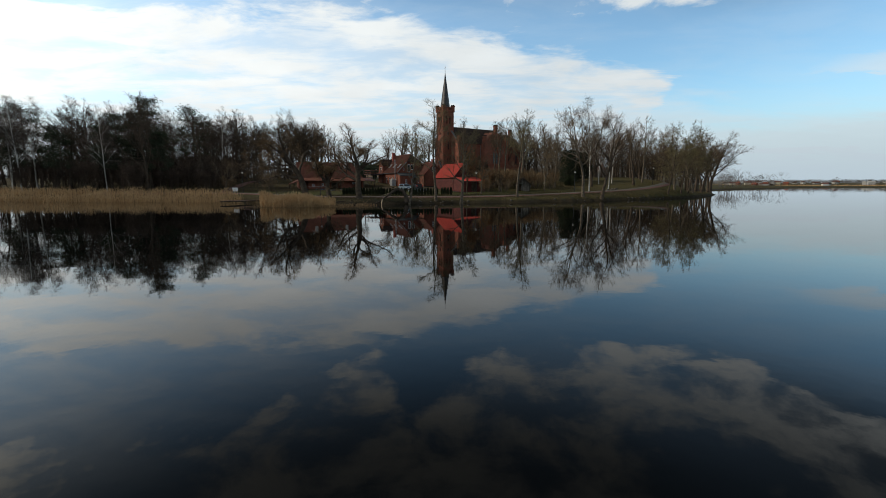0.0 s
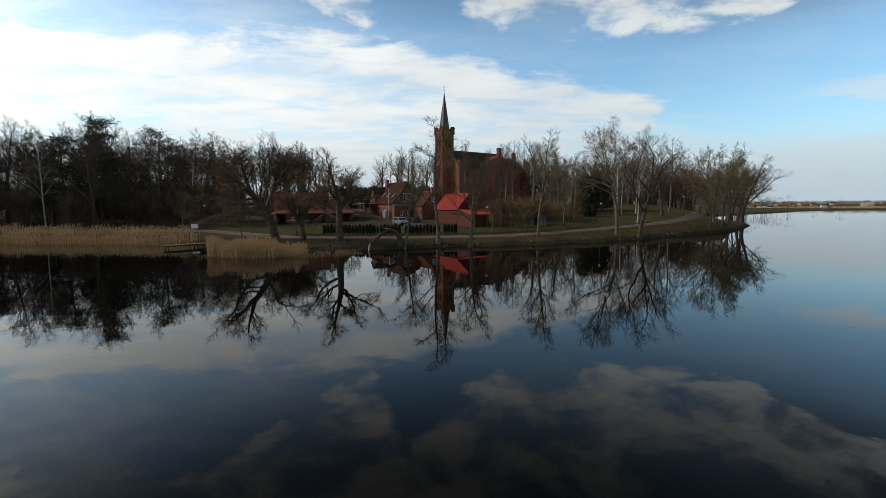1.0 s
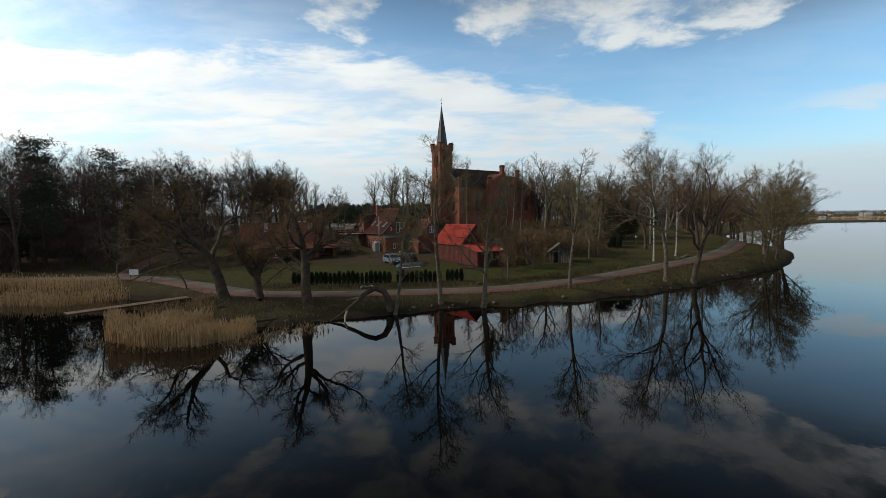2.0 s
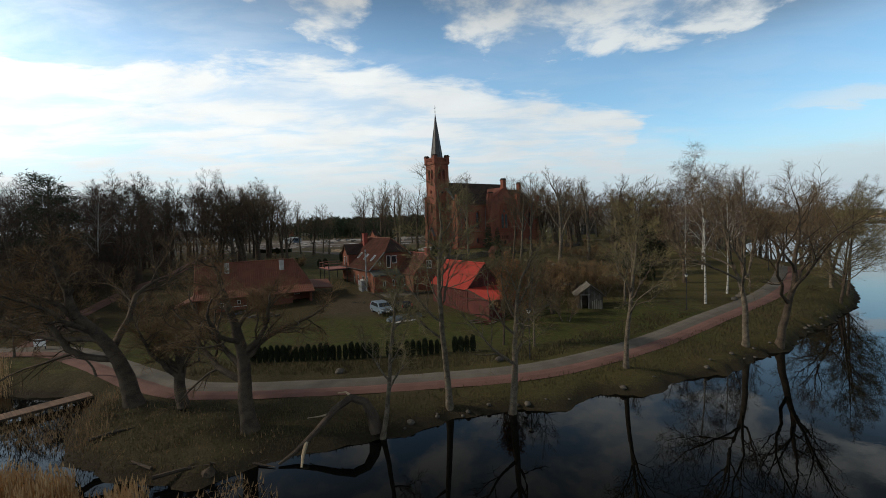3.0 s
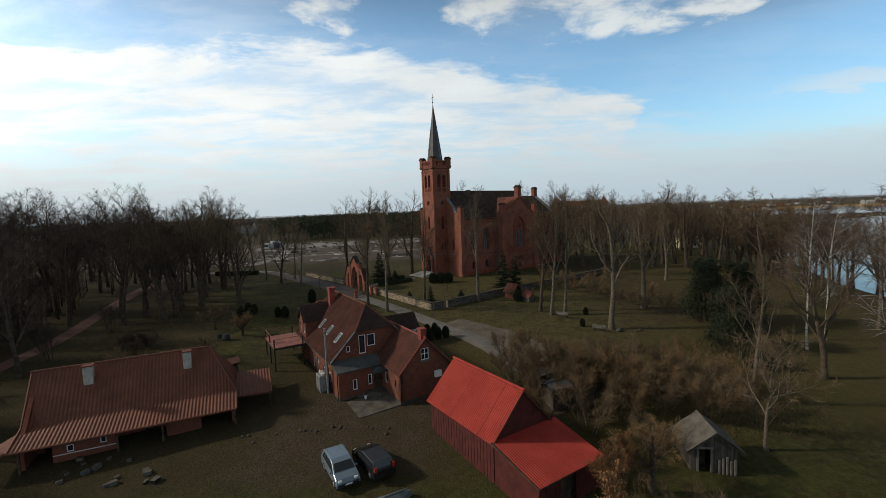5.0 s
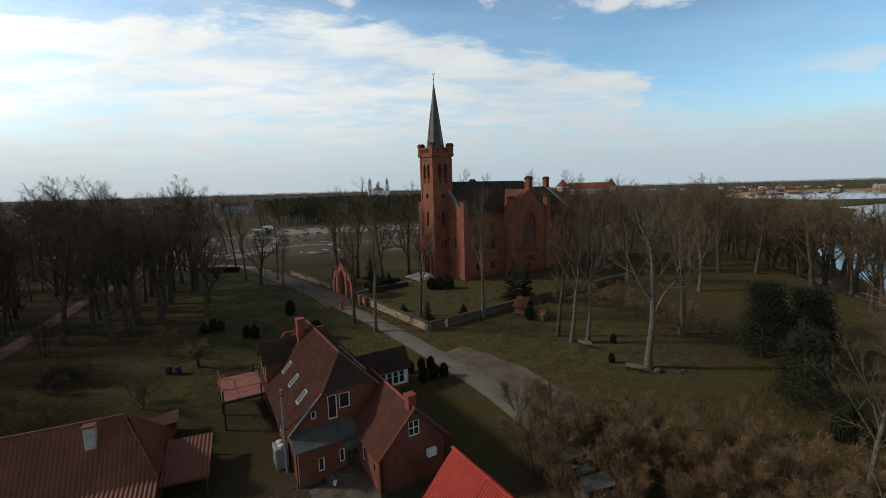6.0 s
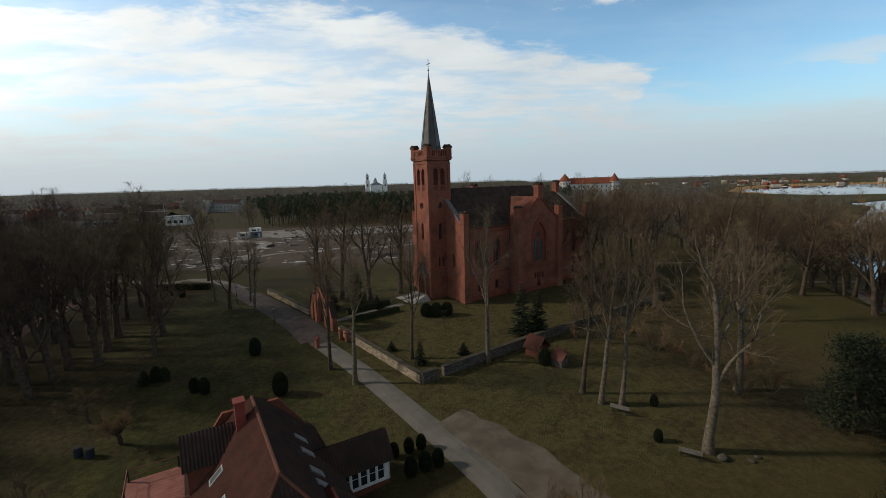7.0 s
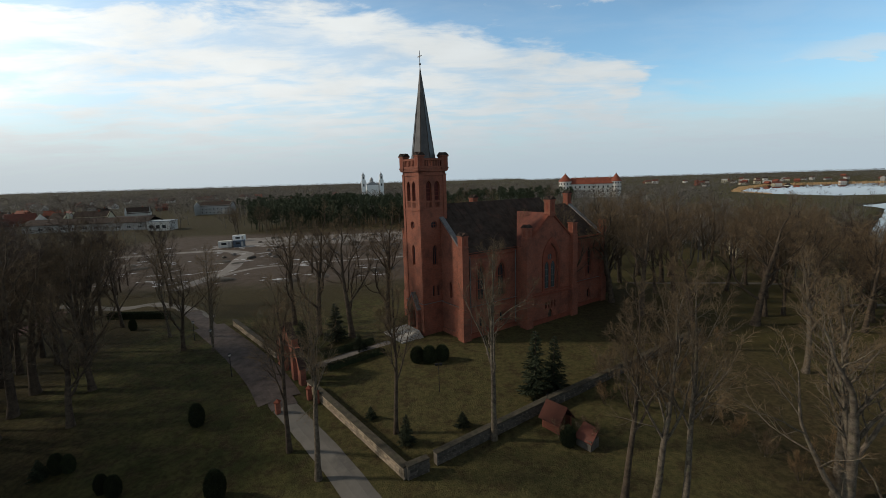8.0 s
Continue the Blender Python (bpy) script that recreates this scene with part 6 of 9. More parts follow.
def pine(seed, h, lo=0.45, spread=3.0, tufts=26, needles=80):
    t = Grow(seed)
    r = t.r
    t.limb([Vector((0, 0, -0.2)), Vector((r.uniform(-0.3, 0.3), r.uniform(-0.3, 0.3), h * 0.6)), Vector((r.uniform(-0.5, 0.5), 0, h * 0.97))], [0.24, 0.15, 0.05], 6)
    for k in range(tufts):
        z = h * r.uniform(lo, 0.98)
        q = r.uniform(0, 2 * math.pi)
        reach = spread * (1.15 - z / h) ** 0.5 * r.uniform(0.5, 1.2)
        c = Vector((math.cos(q) * reach, math.sin(q) * reach, z + reach * 0.2))
        t.limb([Vector((0, 0, z)), c], [0.05, 0.02], 3)
        for _ in range(needles):
            o = Vector((r.gauss(0, 0.65), r.gauss(0, 0.65), r.gauss(0, 0.35)))
            t.twig(c + o, Vector((r.uniform(-1, 1), r.uniform(-1, 1), r.uniform(-0.2, 1))).normalized(), r.uniform(0.3, 0.6), 0.06)
    return t


def column(seed, h, w):
    """A clipped thuja: a dense upright body of small sprays."""
    t = Grow(seed)
    r = t.r
    t.limb([Vector((0, 0, -0.1)), Vector((0, 0, h * 0.85))], [0.05, 0.02], 5)
    for _ in range(int(900 * h * w)):
        z = h * r.random() ** 0.9
        f = math.sin(math.pi * min(1.0, 0.12 + 0.88 * z / h)) ** 0.45
        q = r.uniform(0, 2 * math.pi)
        rr = w / 2 * f * r.uniform(0.65, 1.05)
        p = Vector((math.cos(q) * rr, math.sin(q) * rr, z))
        t.twig(p, Vector((math.cos(q) * 0.5, math.sin(q) * 0.5, 1)).normalized(), r.uniform(0.12, 0.28), 0.05)
    # inner core so that light does not pass straight through
    rings = []
    for i in range(7):
        z = h * i / 6
        f = math.sin(math.pi * min(1.0, 0.12 + 0.88 * i / 6)) ** 0.45
        rings.append((Vector((0, 0, z)), max(0.02, w / 2 * f * 0.78)))
    base = len(t.tw)
    for c, rad in rings:
        for j in range(7):
            t.tw.append(c + Vector((math.cos(j * 0.9) * rad, math.sin(j * 0.9) * rad, 0)))
    for i in range(6):
        for j in range(7):
            a = base + i * 7
            t.tf.append((a + j, a + (j + 1) % 7, a + 7 + (j + 1) % 7))
            t.tf.append((a + j, a + 7 + (j + 1) % 7, a + 7 + j))
    return t


KINDS = {}


def kind(key, grow, wood, spray, spray_name="crown"):
    KINDS[key] = (*grow.meshes(key, wood, spray), spray_name)


kind("linden_a", bare(1, LINDEN, 18, 0.36), DARK_BARK, TWIG)
kind("linden_b", bare(2, LINDEN, 20, 0.40), DARK_BARK, TWIG)
kind("linden_c", bare(3, LINDEN, 16, 0.32), DARK_BARK, TWIG)
kind("tall_a", bare(4, TALL, 20, 0.30), BARK, TWIG)
kind("tall_b", bare(5, TALL, 21, 0.28, (0.05, 0)), BARK, TWIG)
kind("tall_c", bare(16, TALL, 18, 0.26, (-0.06, 0.02)), DARK_BARK, TWIG)
kind("ash_a", bare(6, ASH, 17, 0.23), BARK, TWIG)
kind("ash_b", bare(7, ASH, 16, 0.21, (0.12, -0.08)), BARK, TWIG)
kind("ash_c", bare(17, ASH, 17, 0.27, (0.22, -0.16)), DARK_BARK, TWIG)
kind("alder", bare(53, ALDER, 17, 0.22, (0.10, -0.10)), DARK_BARK, OLIVE_TWIG)
kind("willow_a", bare(8, WILLOW, 12, 0.30, (-0.06, 0.0)), DARK_BARK, WILLOW_TWIG)
kind("willow_b", bare(19, WILLOW, 12, 0.30, (-0.30, 0.0)), DARK_BARK, WILLOW_TWIG)
kind("willow_c", bare(10, WILLOW, 9, 0.30, (0.35, -0.05)), DARK_BARK, WILLOW_TWIG)
kind("birch_a", bare(11, BIRCH_ST, 20, 0.13), BIRCH, BIRCH_TWIG)
kind("birch_b", bare(12, BIRCH_ST, 19, 0.125, (0.06, 0)), BIRCH, BIRCH_TWIG)
kind("shrub_a", shrub(13, 4.5, 9), DARK_BARK, WILLOW_TWIG)
kind("shrub_b", shrub(14, 3.6, 8), BARK, TWIG)
kind("wood_a", bare(41, LINDEN_FAR, 22, 0.32), DARK_BARK, TWIG)
kind("wood_b", bare(42, LINDEN_FAR, 20, 0.30, (0.05, 0)), DARK_BARK, TWIG)
kind("wood_c", bare(43, TALL_FAR, 23, 0.28), DARK_BARK, SHADED_TWIG)
kind("wood_d", bare(44, TALL_FAR, 21, 0.26, (-0.05, 0.04)), DARK_BARK, SHADED_TWIG)
kind("wood_e", bare(45, LINDEN_FAR, 22, 0.32), DARK_BARK, SHADED_TWIG)
kind("wood_f", bare(46, LINDEN_FAR, 20, 0.30, (-0.04, 0.05)), DARK_BARK, SHADED_TWIG)
kind("shore_a", bare(61, SHORE, 18, 0.20, (-0.03, 0.0)), BARK, OLIVE_TWIG)
kind("shore_b", bare(62, dict(SHORE, kids=(8, 5, 4), trunk=0.50, ratio=(0.62, 0.56, 0.54), angle=(0.72, 0.7, 0.7)), 14, 0.22, (0.05, 0.0)), BARK, OLIVE_TWIG)
kind("lean", bare(63, dict(SHORE, kids=(7, 5, 4)), 12, 0.17, (0.24, 0.08)), BARK, OLIVE_TWIG)
kind("park_a", bare(64, PARK, 21, 0.34), BARK, TWIG)
kind("park_b", bare(65, PARK, 19, 0.32, (0.05, 0.03)), BARK, TWIG)
kind("scrub", shrub(18, 4.2, 8), DARK_BARK, SHADED_TWIG)
kind("spruce_a", spruce(20, 8, 1.9, 1.2), DARK_BARK, NEEDLE, "needles")
kind("spruce_b", spruce(21, 18, 3.0, 1.0, 0.12), DARK_BARK, NEEDLE, "needles")
kind("spruce_c", spruce(22, 9, 3.9, 1.3, 0.02), DARK_BARK, NEEDLE, "needles")
kind("pine_a", pine(23, 18, 0.34, 3.2, 46, 95), DARK_BARK, PINE, "needles")
kind("pine_b", pine(24, 17, 0.34, 3.0, 46, 95), DARK_BARK, PINE, "needles")
kind("pine_c", pine(25, 9, 0.06, 2.9, 110, 90), DARK_BARK, NEEDLE, "needles")
kind("thuja", column(30, 1.5, 0.62), DARK_BARK, THUJA, "foliage")
kind("bush", column(31, 2.3, 1.7), DARK_BARK, THUJA, "foliage")


def plant(key, x, y, h, name, label, category, group="", turn=None, wide=None, base=None):
    wood, spray, spray_name = KINDS[key]
    full = {"linden_a": 18, "linden_b": 20, "linden_c": 16, "tall_a": 20, "tall_b": 21, "tall_c": 18, "ash_a": 17, "ash_b": 16, "ash_c": 17, "willow_a": 12, "willow_b": 12,
            "alder": 17, "willow_c": 9, "birch_a": 20, "birch_b": 19, "shrub_a": 4.5, "shrub_b": 3.6, "spruce_a": 8, "spruce_b": 18, "spruce_c": 9, "pine_a": 18, "pine_b": 17, "pine_c": 9,
            "wood_e": 22, "wood_f": 20, "shore_a": 18, "shore_b": 14, "lean": 12, "park_a": 21, "park_b": 19, "scrub": 4.2, "wood_a": 22, "wood_b": 20, "wood_c": 23, "wood_d": 21, "thuja": 1.5, "bush": 2.3}[key]
    k = h / full
    turn = (x * 37.7 + y * 91.3) % 360 if turn is None else turn
    m = pose(x, y, z_at(x, y) - 0.05 if base is None else base, 0, 0, turn)
    t = thing(name, m, label, category, group)
    t.scale = (k * (wide or 1), k * (wide or 1), k)
    shared("trunk", wood, t)
    shared(spray_name, spray, t)
    return t


BARE, BARE2 = "bare grey-brown deciduous tree in winter", "tall bare tree with a straight grey trunk"
# along the shore and the path
for key, x, y, h, turn, lab in (
        ("shore_a", -0.3, 44.4, 17.8, 0, BARE2), ("shore_b", 4.1, 43.9, 14.0, 40, "forked bare tree leaning by the water"),
        ("lean", -4.9, 41.2, 11.6, 0, "slim bare tree leaning over the shore"), ("willow_a", -13.4, 41.6, 13.2, 0, "gnarled bare willow on the lake shore"),
        ("willow_c", -19.3, 44.8, 8.5, 150, "low crooked willow by the path"), ("willow_b", -24.0, 46.6, 14.5, 0, "broad leaning willow with russet twigs"),
        ("shore_a", 15.1, 49.6, 16.5, 90, BARE2), ("ash_a", 29.3, 54.6, 17.2, 200, BARE), ("ash_c", 33.3, 55.4, 16.5, 0, "bare tree leaning out over the water"),
        ("birch_a", 36.0, 71.0, 21.0, 0, "tall white-barked birch beside the path"),
        ("birch_b", 45.4, 91.0, 18.5, 100, "white-barked birch on the lawn"), ("birch_a", 50.0, 93.4, 18.0, 200, "white-barked birch on the lawn"),
        ("birch_b", 42.5, 76.0, 18.0, 300, "white-barked birch beside the path"),
        ("ash_a", 60, 77.5, 16, 150, BARE), ("alder", 66, 82, 16, 0, "multi-limbed alder hanging over the lake"),
        ("wood_a", 90.5, 114, 16, 0, BARE), ("wood_b", 93.5, 121, 16, 50, BARE), ("wood_a", 96.5, 130, 17, 100, BARE), ("wood_b", 100.5, 139, 16, 150, BARE), ("wood_a", 106, 150, 16, 200, BARE), ("wood_b", 112, 162, 16, 20, BARE),
        ("alder", 55.0, 71.0, 15.5, 330, "multi-limbed alder hanging over the lake"), ("alder", 60.5, 75.5, 16.5, 20, "multi-limbed alder hanging over the lake"),
        ("ash_b", 72, 90, 15, 250, BARE), ("ash_c", 78, 96.5, 16, 340, BARE), ("linden_c", 84, 103, 16.5, 50, BARE), ("ash_a", 88, 110, 15, 20, BARE),
        ("ash_b", -32.2, 53.7, 6.5, 0, "young bare tree by the path"), ("ash_a", -45.7, 60.5, 8, 0, "young bare tree by the path"),
        ("ash_a", 8.9, 56.3, 8.5, 100, "small bare tree by the path"), ("willow_a", 14.5, 69.1, 6.5, 30, "small bare fruit tree"), ("ash_a", 25.8, 73.0, 10.5, 60, BARE),
        ("tall_a", 30.0, 80.0, 14, 60, BARE), ("linden_c", 41, 84, 15, 10, BARE), ("linden_a", 54, 88, 17, 10, BARE), ("tall_b", 60, 96, 18, 10, BARE)):
    plant(key, x, y, h * 1.1 if h > 12 and x > 25 else h, "birch" if "birch" in key else ("willow" if "willow" in key else "tree"), lab, "tree", "trees along the shore", turn, wide=1.15 if "willow" in key or "ash_c" in key else (1.12 if key == "shore_a" else None))
# lawn, churchyard and lane
for key, x, y, h, turn in (
        ("park_a", 25.2, 100.7, 21, 0), ("tall_b", 20.9, 108.4, 20.5, 10), ("tall_a", 19.0, 109.1, 20, 90), ("tall_c", 17.7, 111.2, 19.5, 200), ("tall_a", 8.4, 119.9, 21.5, 20),
        ("tall_c", -1.6, 121.7, 18, 250), ("tall_a", -8.1, 115.5, 18.8, 200), ("tall_c", -11.9, 119.6, 18.5, 120), ("park_b", 49.6, 129.9, 17, 0), ("park_b", 34.8, 110.3, 19, 60),
        ("linden_b", -46.1, 128.4, 22, 40), ("linden_a", -46.0, 119.3, 20, 80), ("linden_b", -45.9, 115.6, 19, 140), ("tall_a", -41.7, 152.1, 17, 10), ("tall_b", -34.4, 151.1, 16, 40),
        ("linden_b", -47.6, 141.6, 21, 0), ("linden_a", -41.3, 134.1, 19, 20), ("linden_c", -36.1, 145.8, 15, 200), ("linden_b", -43.9, 123.9, 21, 220), ("linden_a", -37.7, 125.9, 17, 320),
        ("tall_b", -31.1, 144.8, 13, 0), ("linden_b", -16.4, 150.4, 23, 0), ("linden_a", -10.4, 148.3, 22, 0), ("linden_b", -22, 156, 21, 40), ("linden_a", 10, 165, 25, 40), ("linden_b", 28, 160, 24, 90), ("linden_a", 36, 166, 24, 200), ("linden_b", -5, 153, 22, 10), ("linden_c", 20, 174, 24, 10), ("linden_c", 16, 158, 20, 220), ("linden_c", 40, 138, 17, 70),
        ("linden_a", 41, 170, 23, 0), ("linden_b", 50, 160, 22, 120), ("linden_b", 60, 150, 20, 10)):
    plant(key, x, y, h, "tree", BARE2 if "tall" in key else "large bare linden tree on the lawn", "tree", "trees round the church", turn, wide=1.0 if "tall" in key else 1.15)
rng = random.Random(5)
# the park right of the church and the wood behind the farmhouse
spots = []
for area, n, keys, gap in (((60, 94, 112, 200), 24, ("wood_a", "wood_b", "linden_a", "wood_d"), 6.5), ((30, 58, 146, 200), 13, ("wood_a", "wood_b", "linden_a", "linden_b"), 6.5),
                           ((-138, -50, 69, 172), 108, ("wood_e", "wood_f", "wood_c", "wood_d", "wood_e", "wood_f", "wood_c", "wood_d", "birch_a", "pine_a", "pine_b", "birch_b"), 4.2),
                           ((88, 150, 120, 240), 26, ("wood_a", "wood_b", "wood_c"), 6.0),
                           ((80, 114, 100, 185), 24, ("wood_a", "wood_b", "linden_c"), 4.0), ((-58, -47, 116, 150), 9, ("wood_e", "wood_f", "linden_c"), 4.0)):
    tries = 0
    while n and tries < 4000:
        tries += 1
        x, y = rng.uniform(area[0], area[1]), rng.uniform(area[2], area[3])
        if any((x - a) ** 2 + (y - b) ** 2 < gap * gap for a, b in spots) or float(shore_distance(x, y)) < (1.5 if area[0] == 80 else 5):
            continue
        if -75 < x < -44 and abs(x + 50 + (y - 70) * 0.18) < 3.0:
            continue
        if area[0] == 34 and (x - 34) * 0.3 + 100 > y + 6:
            continue
        if area[0] == -140 and (y > 150 and x > -75):
            continue
        spots.append((x, y))
        key = rng.choice(keys)
        if "pine" in key and y > 112:
            key = "wood_e"
        nm, lab, cat = ("pine", "dark green pine at the edge of the wood", "tree") if "pine" in key else (
            ("spruce", "dark green spruce in the wood", "tree") if "spruce" in key else (("birch", "white-barked birch in the wood", "tree") if "birch" in key else ("tree", "bare dark tree in the wood", "tree")))
        plant(key, x, y, rng.uniform(16, 22) if area[0] > 0 else rng.uniform(18, 25), nm, lab, cat, "trees of the park" if area[0] > 0 else "trees of the wood", wide=rng.uniform(1.2, 1.55) if area[0] > 0 else rng.uniform(1.0, 1.35))
        n -= 1
for i in range(110):
    x, y = (rng.uniform(-118, -47), rng.uniform(66, 112)) if i < 78 else (rng.uniform(-84, -54), rng.uniform(66, 100))
    if abs(x + 50 + (y - 70) * 0.18) < 3.5:
        continue
    plant("scrub", x, y, rng.uniform(4.5, 8), "shrub", "bare undergrowth at the edge of the wood", "shrub", "undergrowth", wide=1.1)
# trees standing about the works and the town lane
for key, x, y, h in (("wood_a", -74, 186, 15), ("wood_b", -84, 194, 16), ("wood_e", -96, 190, 17), ("wood_f", -108, 200, 16), ("wood_a", -120, 196, 17), ("wood_b", -90, 208, 14), ("wood_e", -104, 216, 15),
                     ("wood_f", -126, 214, 16), ("wood_a", -138, 204, 17), ("wood_b", -66, 196, 13), ("wood_a", -92, 300, 15), ("wood_b", -86, 312, 16), ("wood_a", -80, 306, 14), ("wood_b", -100, 316, 15),
                     ("wood_e", -30, 200, 15), ("wood_f", -18, 206, 14), ("wood_e", -8, 196, 15), ("wood_a", -150, 240, 15), ("wood_b", -160, 262, 15), ("wood_a", -136, 278, 14)):
    plant(key, x, y, h, "tree", "bare tree standing about the building works", "tree", "trees about the works", wide=1.25)
# dark conifers at the edge of the wood
for key, x, y, h in (("pine_a", -106, 76, 15.5), ("pine_b", -99, 80, 15.5), ("pine_a", -92, 74, 15), ("pine_b", -85, 78, 15.5), ("pine_a", -80, 74, 14), ("spruce_b", -75, 77, 16.5), ("pine_b", -70, 77, 14), ("pine_a", -112, 82, 16)):
    plant(key, x, y, h, "spruce" if "spruce" in key else "pine", "dark green conifer at the edge of the wood", "tree", "conifers of the wood", wide=1.15)
# evergreens
for key, x, y, h, wide, nm, lab in (
        ("spruce_a", 14.5, 127.6, 8.2, 1, "spruce", "dark green spruce in the churchyard"), ("spruce_a", 17.0, 128.6, 7.0, 1, "spruce", "dark green spruce in the churchyard"),
        ("spruce_a", -0.4, 119.9, 3.2, 1.2, "spruce", "small spruce behind the stone wall"), ("pine_c", 44.0, 100.5, 8.5, 0.9, "pine", "broad dark green pine on the lawn"),
        ("pine_c", 36.6, 92.5, 7.5, 0.85, "pine", "broad dark green pine on the lawn"), ("pine_c", 40.0, 102.3, 9.0, 0.9, "pine", "broad dark green pine on the lawn"),
        ("spruce_a", 40.5, 97.5, 7.0, 1.2, "spruce", "dark spruce between the pines"),
        ("spruce_a", -12.5, 146.5, 6.5, 1.2, "spruce", "dark spruce by the church walk"), ("spruce_a", -17.0, 143.5, 5.0, 1.5, "spruce", "dark spruce behind the gate"),
        ("spruce_c", -8.5, 143.0, 2.6, 1.2, "juniper", "low dark juniper by the church walk"), ("spruce_c", 5.4, 122.2, 1.8, 1.2, "juniper", "low dark juniper behind the wall"),
        ("spruce_c", -4.5, 124.5, 1.5, 1.2, "juniper", "low dark juniper behind the wall"), ("spruce_c", -34.0, 117.6, 1.9, 1.2, "juniper", "low spreading juniper on the lawn")):
    plant(key, x, y, h, nm, lab, "shrub" if nm == "juniper" else "tree", "evergreens", wide=wide)
# clipped thujas on the lawns and by the veranda
for x, y, h in ((-23.4, 124.9, 2.4), (-16.3, 113.8, 2.6), (-25.4, 114.8, 1.9), (-26.8, 115.3, 1.7), (-32.9, 118.2, 1.9), (-31.9, 118.3, 1.7), (-50.6, 156.5, 2.0), (-0.9, 99.6, 1.7), (0.3, 100.2, 1.7), (1.4, 100.6, 1.6),
                (-1.2, 102.6, 1.4), (-0.1, 103.0, 1.4), (-2.5, 102.0, 1.4), (0.4, 138.0, 2.2), (2.1, 137.8, 2.3), (3.9, 138.2, 2.2), (24.2, 108.1, 1.2), (21.6, 102.4, 1.2)):
    plant("bush", x, y, h, "thuja", "clipped dark green thuja on the grass", "shrub", "clipped thujas", wide=1.15 if 137 < y < 139 else 0.85)
for i in range(38):
    f = i / 37
    if i in (22, 33):
        continue
    plant("thuja", -19.2 + 21.8 * f, 55.3 - 1.2 * math.sin(math.pi * f) * 0.4 + 0.5 * f, rng.uniform(1.3, 1.6), "thuja", "young dark thuja in the lawn hedge", "shrub", "thuja hedge",
          wide=rng.uniform(0.72, 0.9))
# brushwood round the barn and the lane
for i, (x, y, h) in enumerate(((8.2, 85, 4.6), (11.5, 87.5, 4.2), (14.5, 86.3, 4.8), (18, 84.5, 4.4), (23, 86.6, 4.6), (27.4, 84, 4.4), (8.5, 93.5, 3.6), (9.5, 79, 4.4), (13, 77, 4.5), (16.5, 78.5, 4.0), (21, 79.5, 4.4),
                               (24.5, 77.5, 4.2), (28, 76.5, 3.8), (11.8, 66.5, 3.6), (14.8, 65.0, 3.4), (10.2, 63.0, 3.0), (16.5, 73.5, 3.6), (36.5, 113, 4), (31, 121, 4.0),
                               (28, 127, 3.8), (24, 131, 4.0), (-40, 72, 4.5), (-44, 78, 4.6), (-40, 86, 4.4), (-37, 92, 4.2), (-48, 68, 4.0), (-30, 97, 3.5), (20.8, 80.8, 4.2), (25.2, 78.8, 4.4), (14.0, 89.2, 3.8), (7.8, 88.1, 3.6), (9.7, 87.1, 3.8), (16.6, 87.6, 3.4), (17.4, 85.0, 3.8), (14.5, 83.6, 3.4), (22.0, 125.0, 2.6), (25.0, 124.8, 2.4), (28.0, 124.0, 2.6), (30.5, 121.5, 2.4), (32.0, 118.5, 2.6), (33.0, 115.5, 2.4), (33.4, 112, 2.5), (34.5, 109.5, 2.6), (38, 109.5, 2.6), (30, 127.5, 2.6), (34, 131, 2.5), (39, 135, 2.6), (45, 139, 2.6),
                               (9.4, 84.0, 5.0), (10.6, 90.2, 4.6), (12.6, 85.0, 5.2), (16.0, 85.4, 5.0), (19.4, 86.2, 5.0), (20.6, 83.4, 4.8), (22.4, 81.6, 4.6), (17.8, 81.2, 4.6), (15.2, 80.2, 4.4), (12.2, 80.4, 4.6), (25.6, 82.2, 4.6), (29.2, 81.0, 4.4), (18.6, 88.6, 4.2), (27.0, 87.0, 4.0),
                               (12.0, 88.0, 3.6), (13.6, 87.3, 3.4), (10.6, 86.2, 3.2), (14.8, 84.0, 3.6), (12.0, 94.2, 3.4), (15.4, 90.7, 3.2), (13.5, 82.6, 3.2))):
    plant("shrub_a" if i % 2 else "shrub_b", x, y, h, "shrub", "bare brown thicket of thin stems", "shrub", "brushwood", wide=1.25)


def oak_leaves():
    """A young oak that kept its dry brown leaves."""
    t = bare(15, dict(LINDEN, levels=2, kids=(12, 7), twigs=3, twig=0.6), 7.5, 0.12)
    r = t.r
    wood, spray = t.meshes("oak", DARK_BARK, TWIG)
    verts, faces = [], []
    for i in range(0, len(t.tw), 3):
        for _ in range(3):
            p = t.tw[i].lerp(t.tw[i + 2], r.random())
            a = Vector((r.uniform(-1, 1), r.uniform(-1, 1), r.uniform(-1, 1))).normalized() * 0.06
            b = a.orthogonal().normalized() * 0.036
            k = len(verts)
            verts += [p - a, p + b, p + a, p - b]
            faces.append((k, k + 1, k + 2, k + 3))
    leaf = bpy.data.meshes.new("oak_leaf")
    leaf.from_pydata(verts, [], faces)
    leaf.materials.append(OLD_LEAF)
    for x, y, h, turn in ((5.9, 57.3, 10.2, 0), (10.4, 66.2, 6.0, 120), (12.6, 69.0, 5.5, 220)):
        tr = thing("oak", pose(x, y, z_at(x, y), 0, 0, turn), "young oak with dry brown leaves still on", "tree", "young oaks")
        tr.scale = (h / 7.5 * 0.74, h / 7.5 * 0.74, h / 7.5)
        shared("trunk", wood, tr)
        shared("crown", spray, tr)
        shared("leaves", leaf, tr)


oak_leaves()


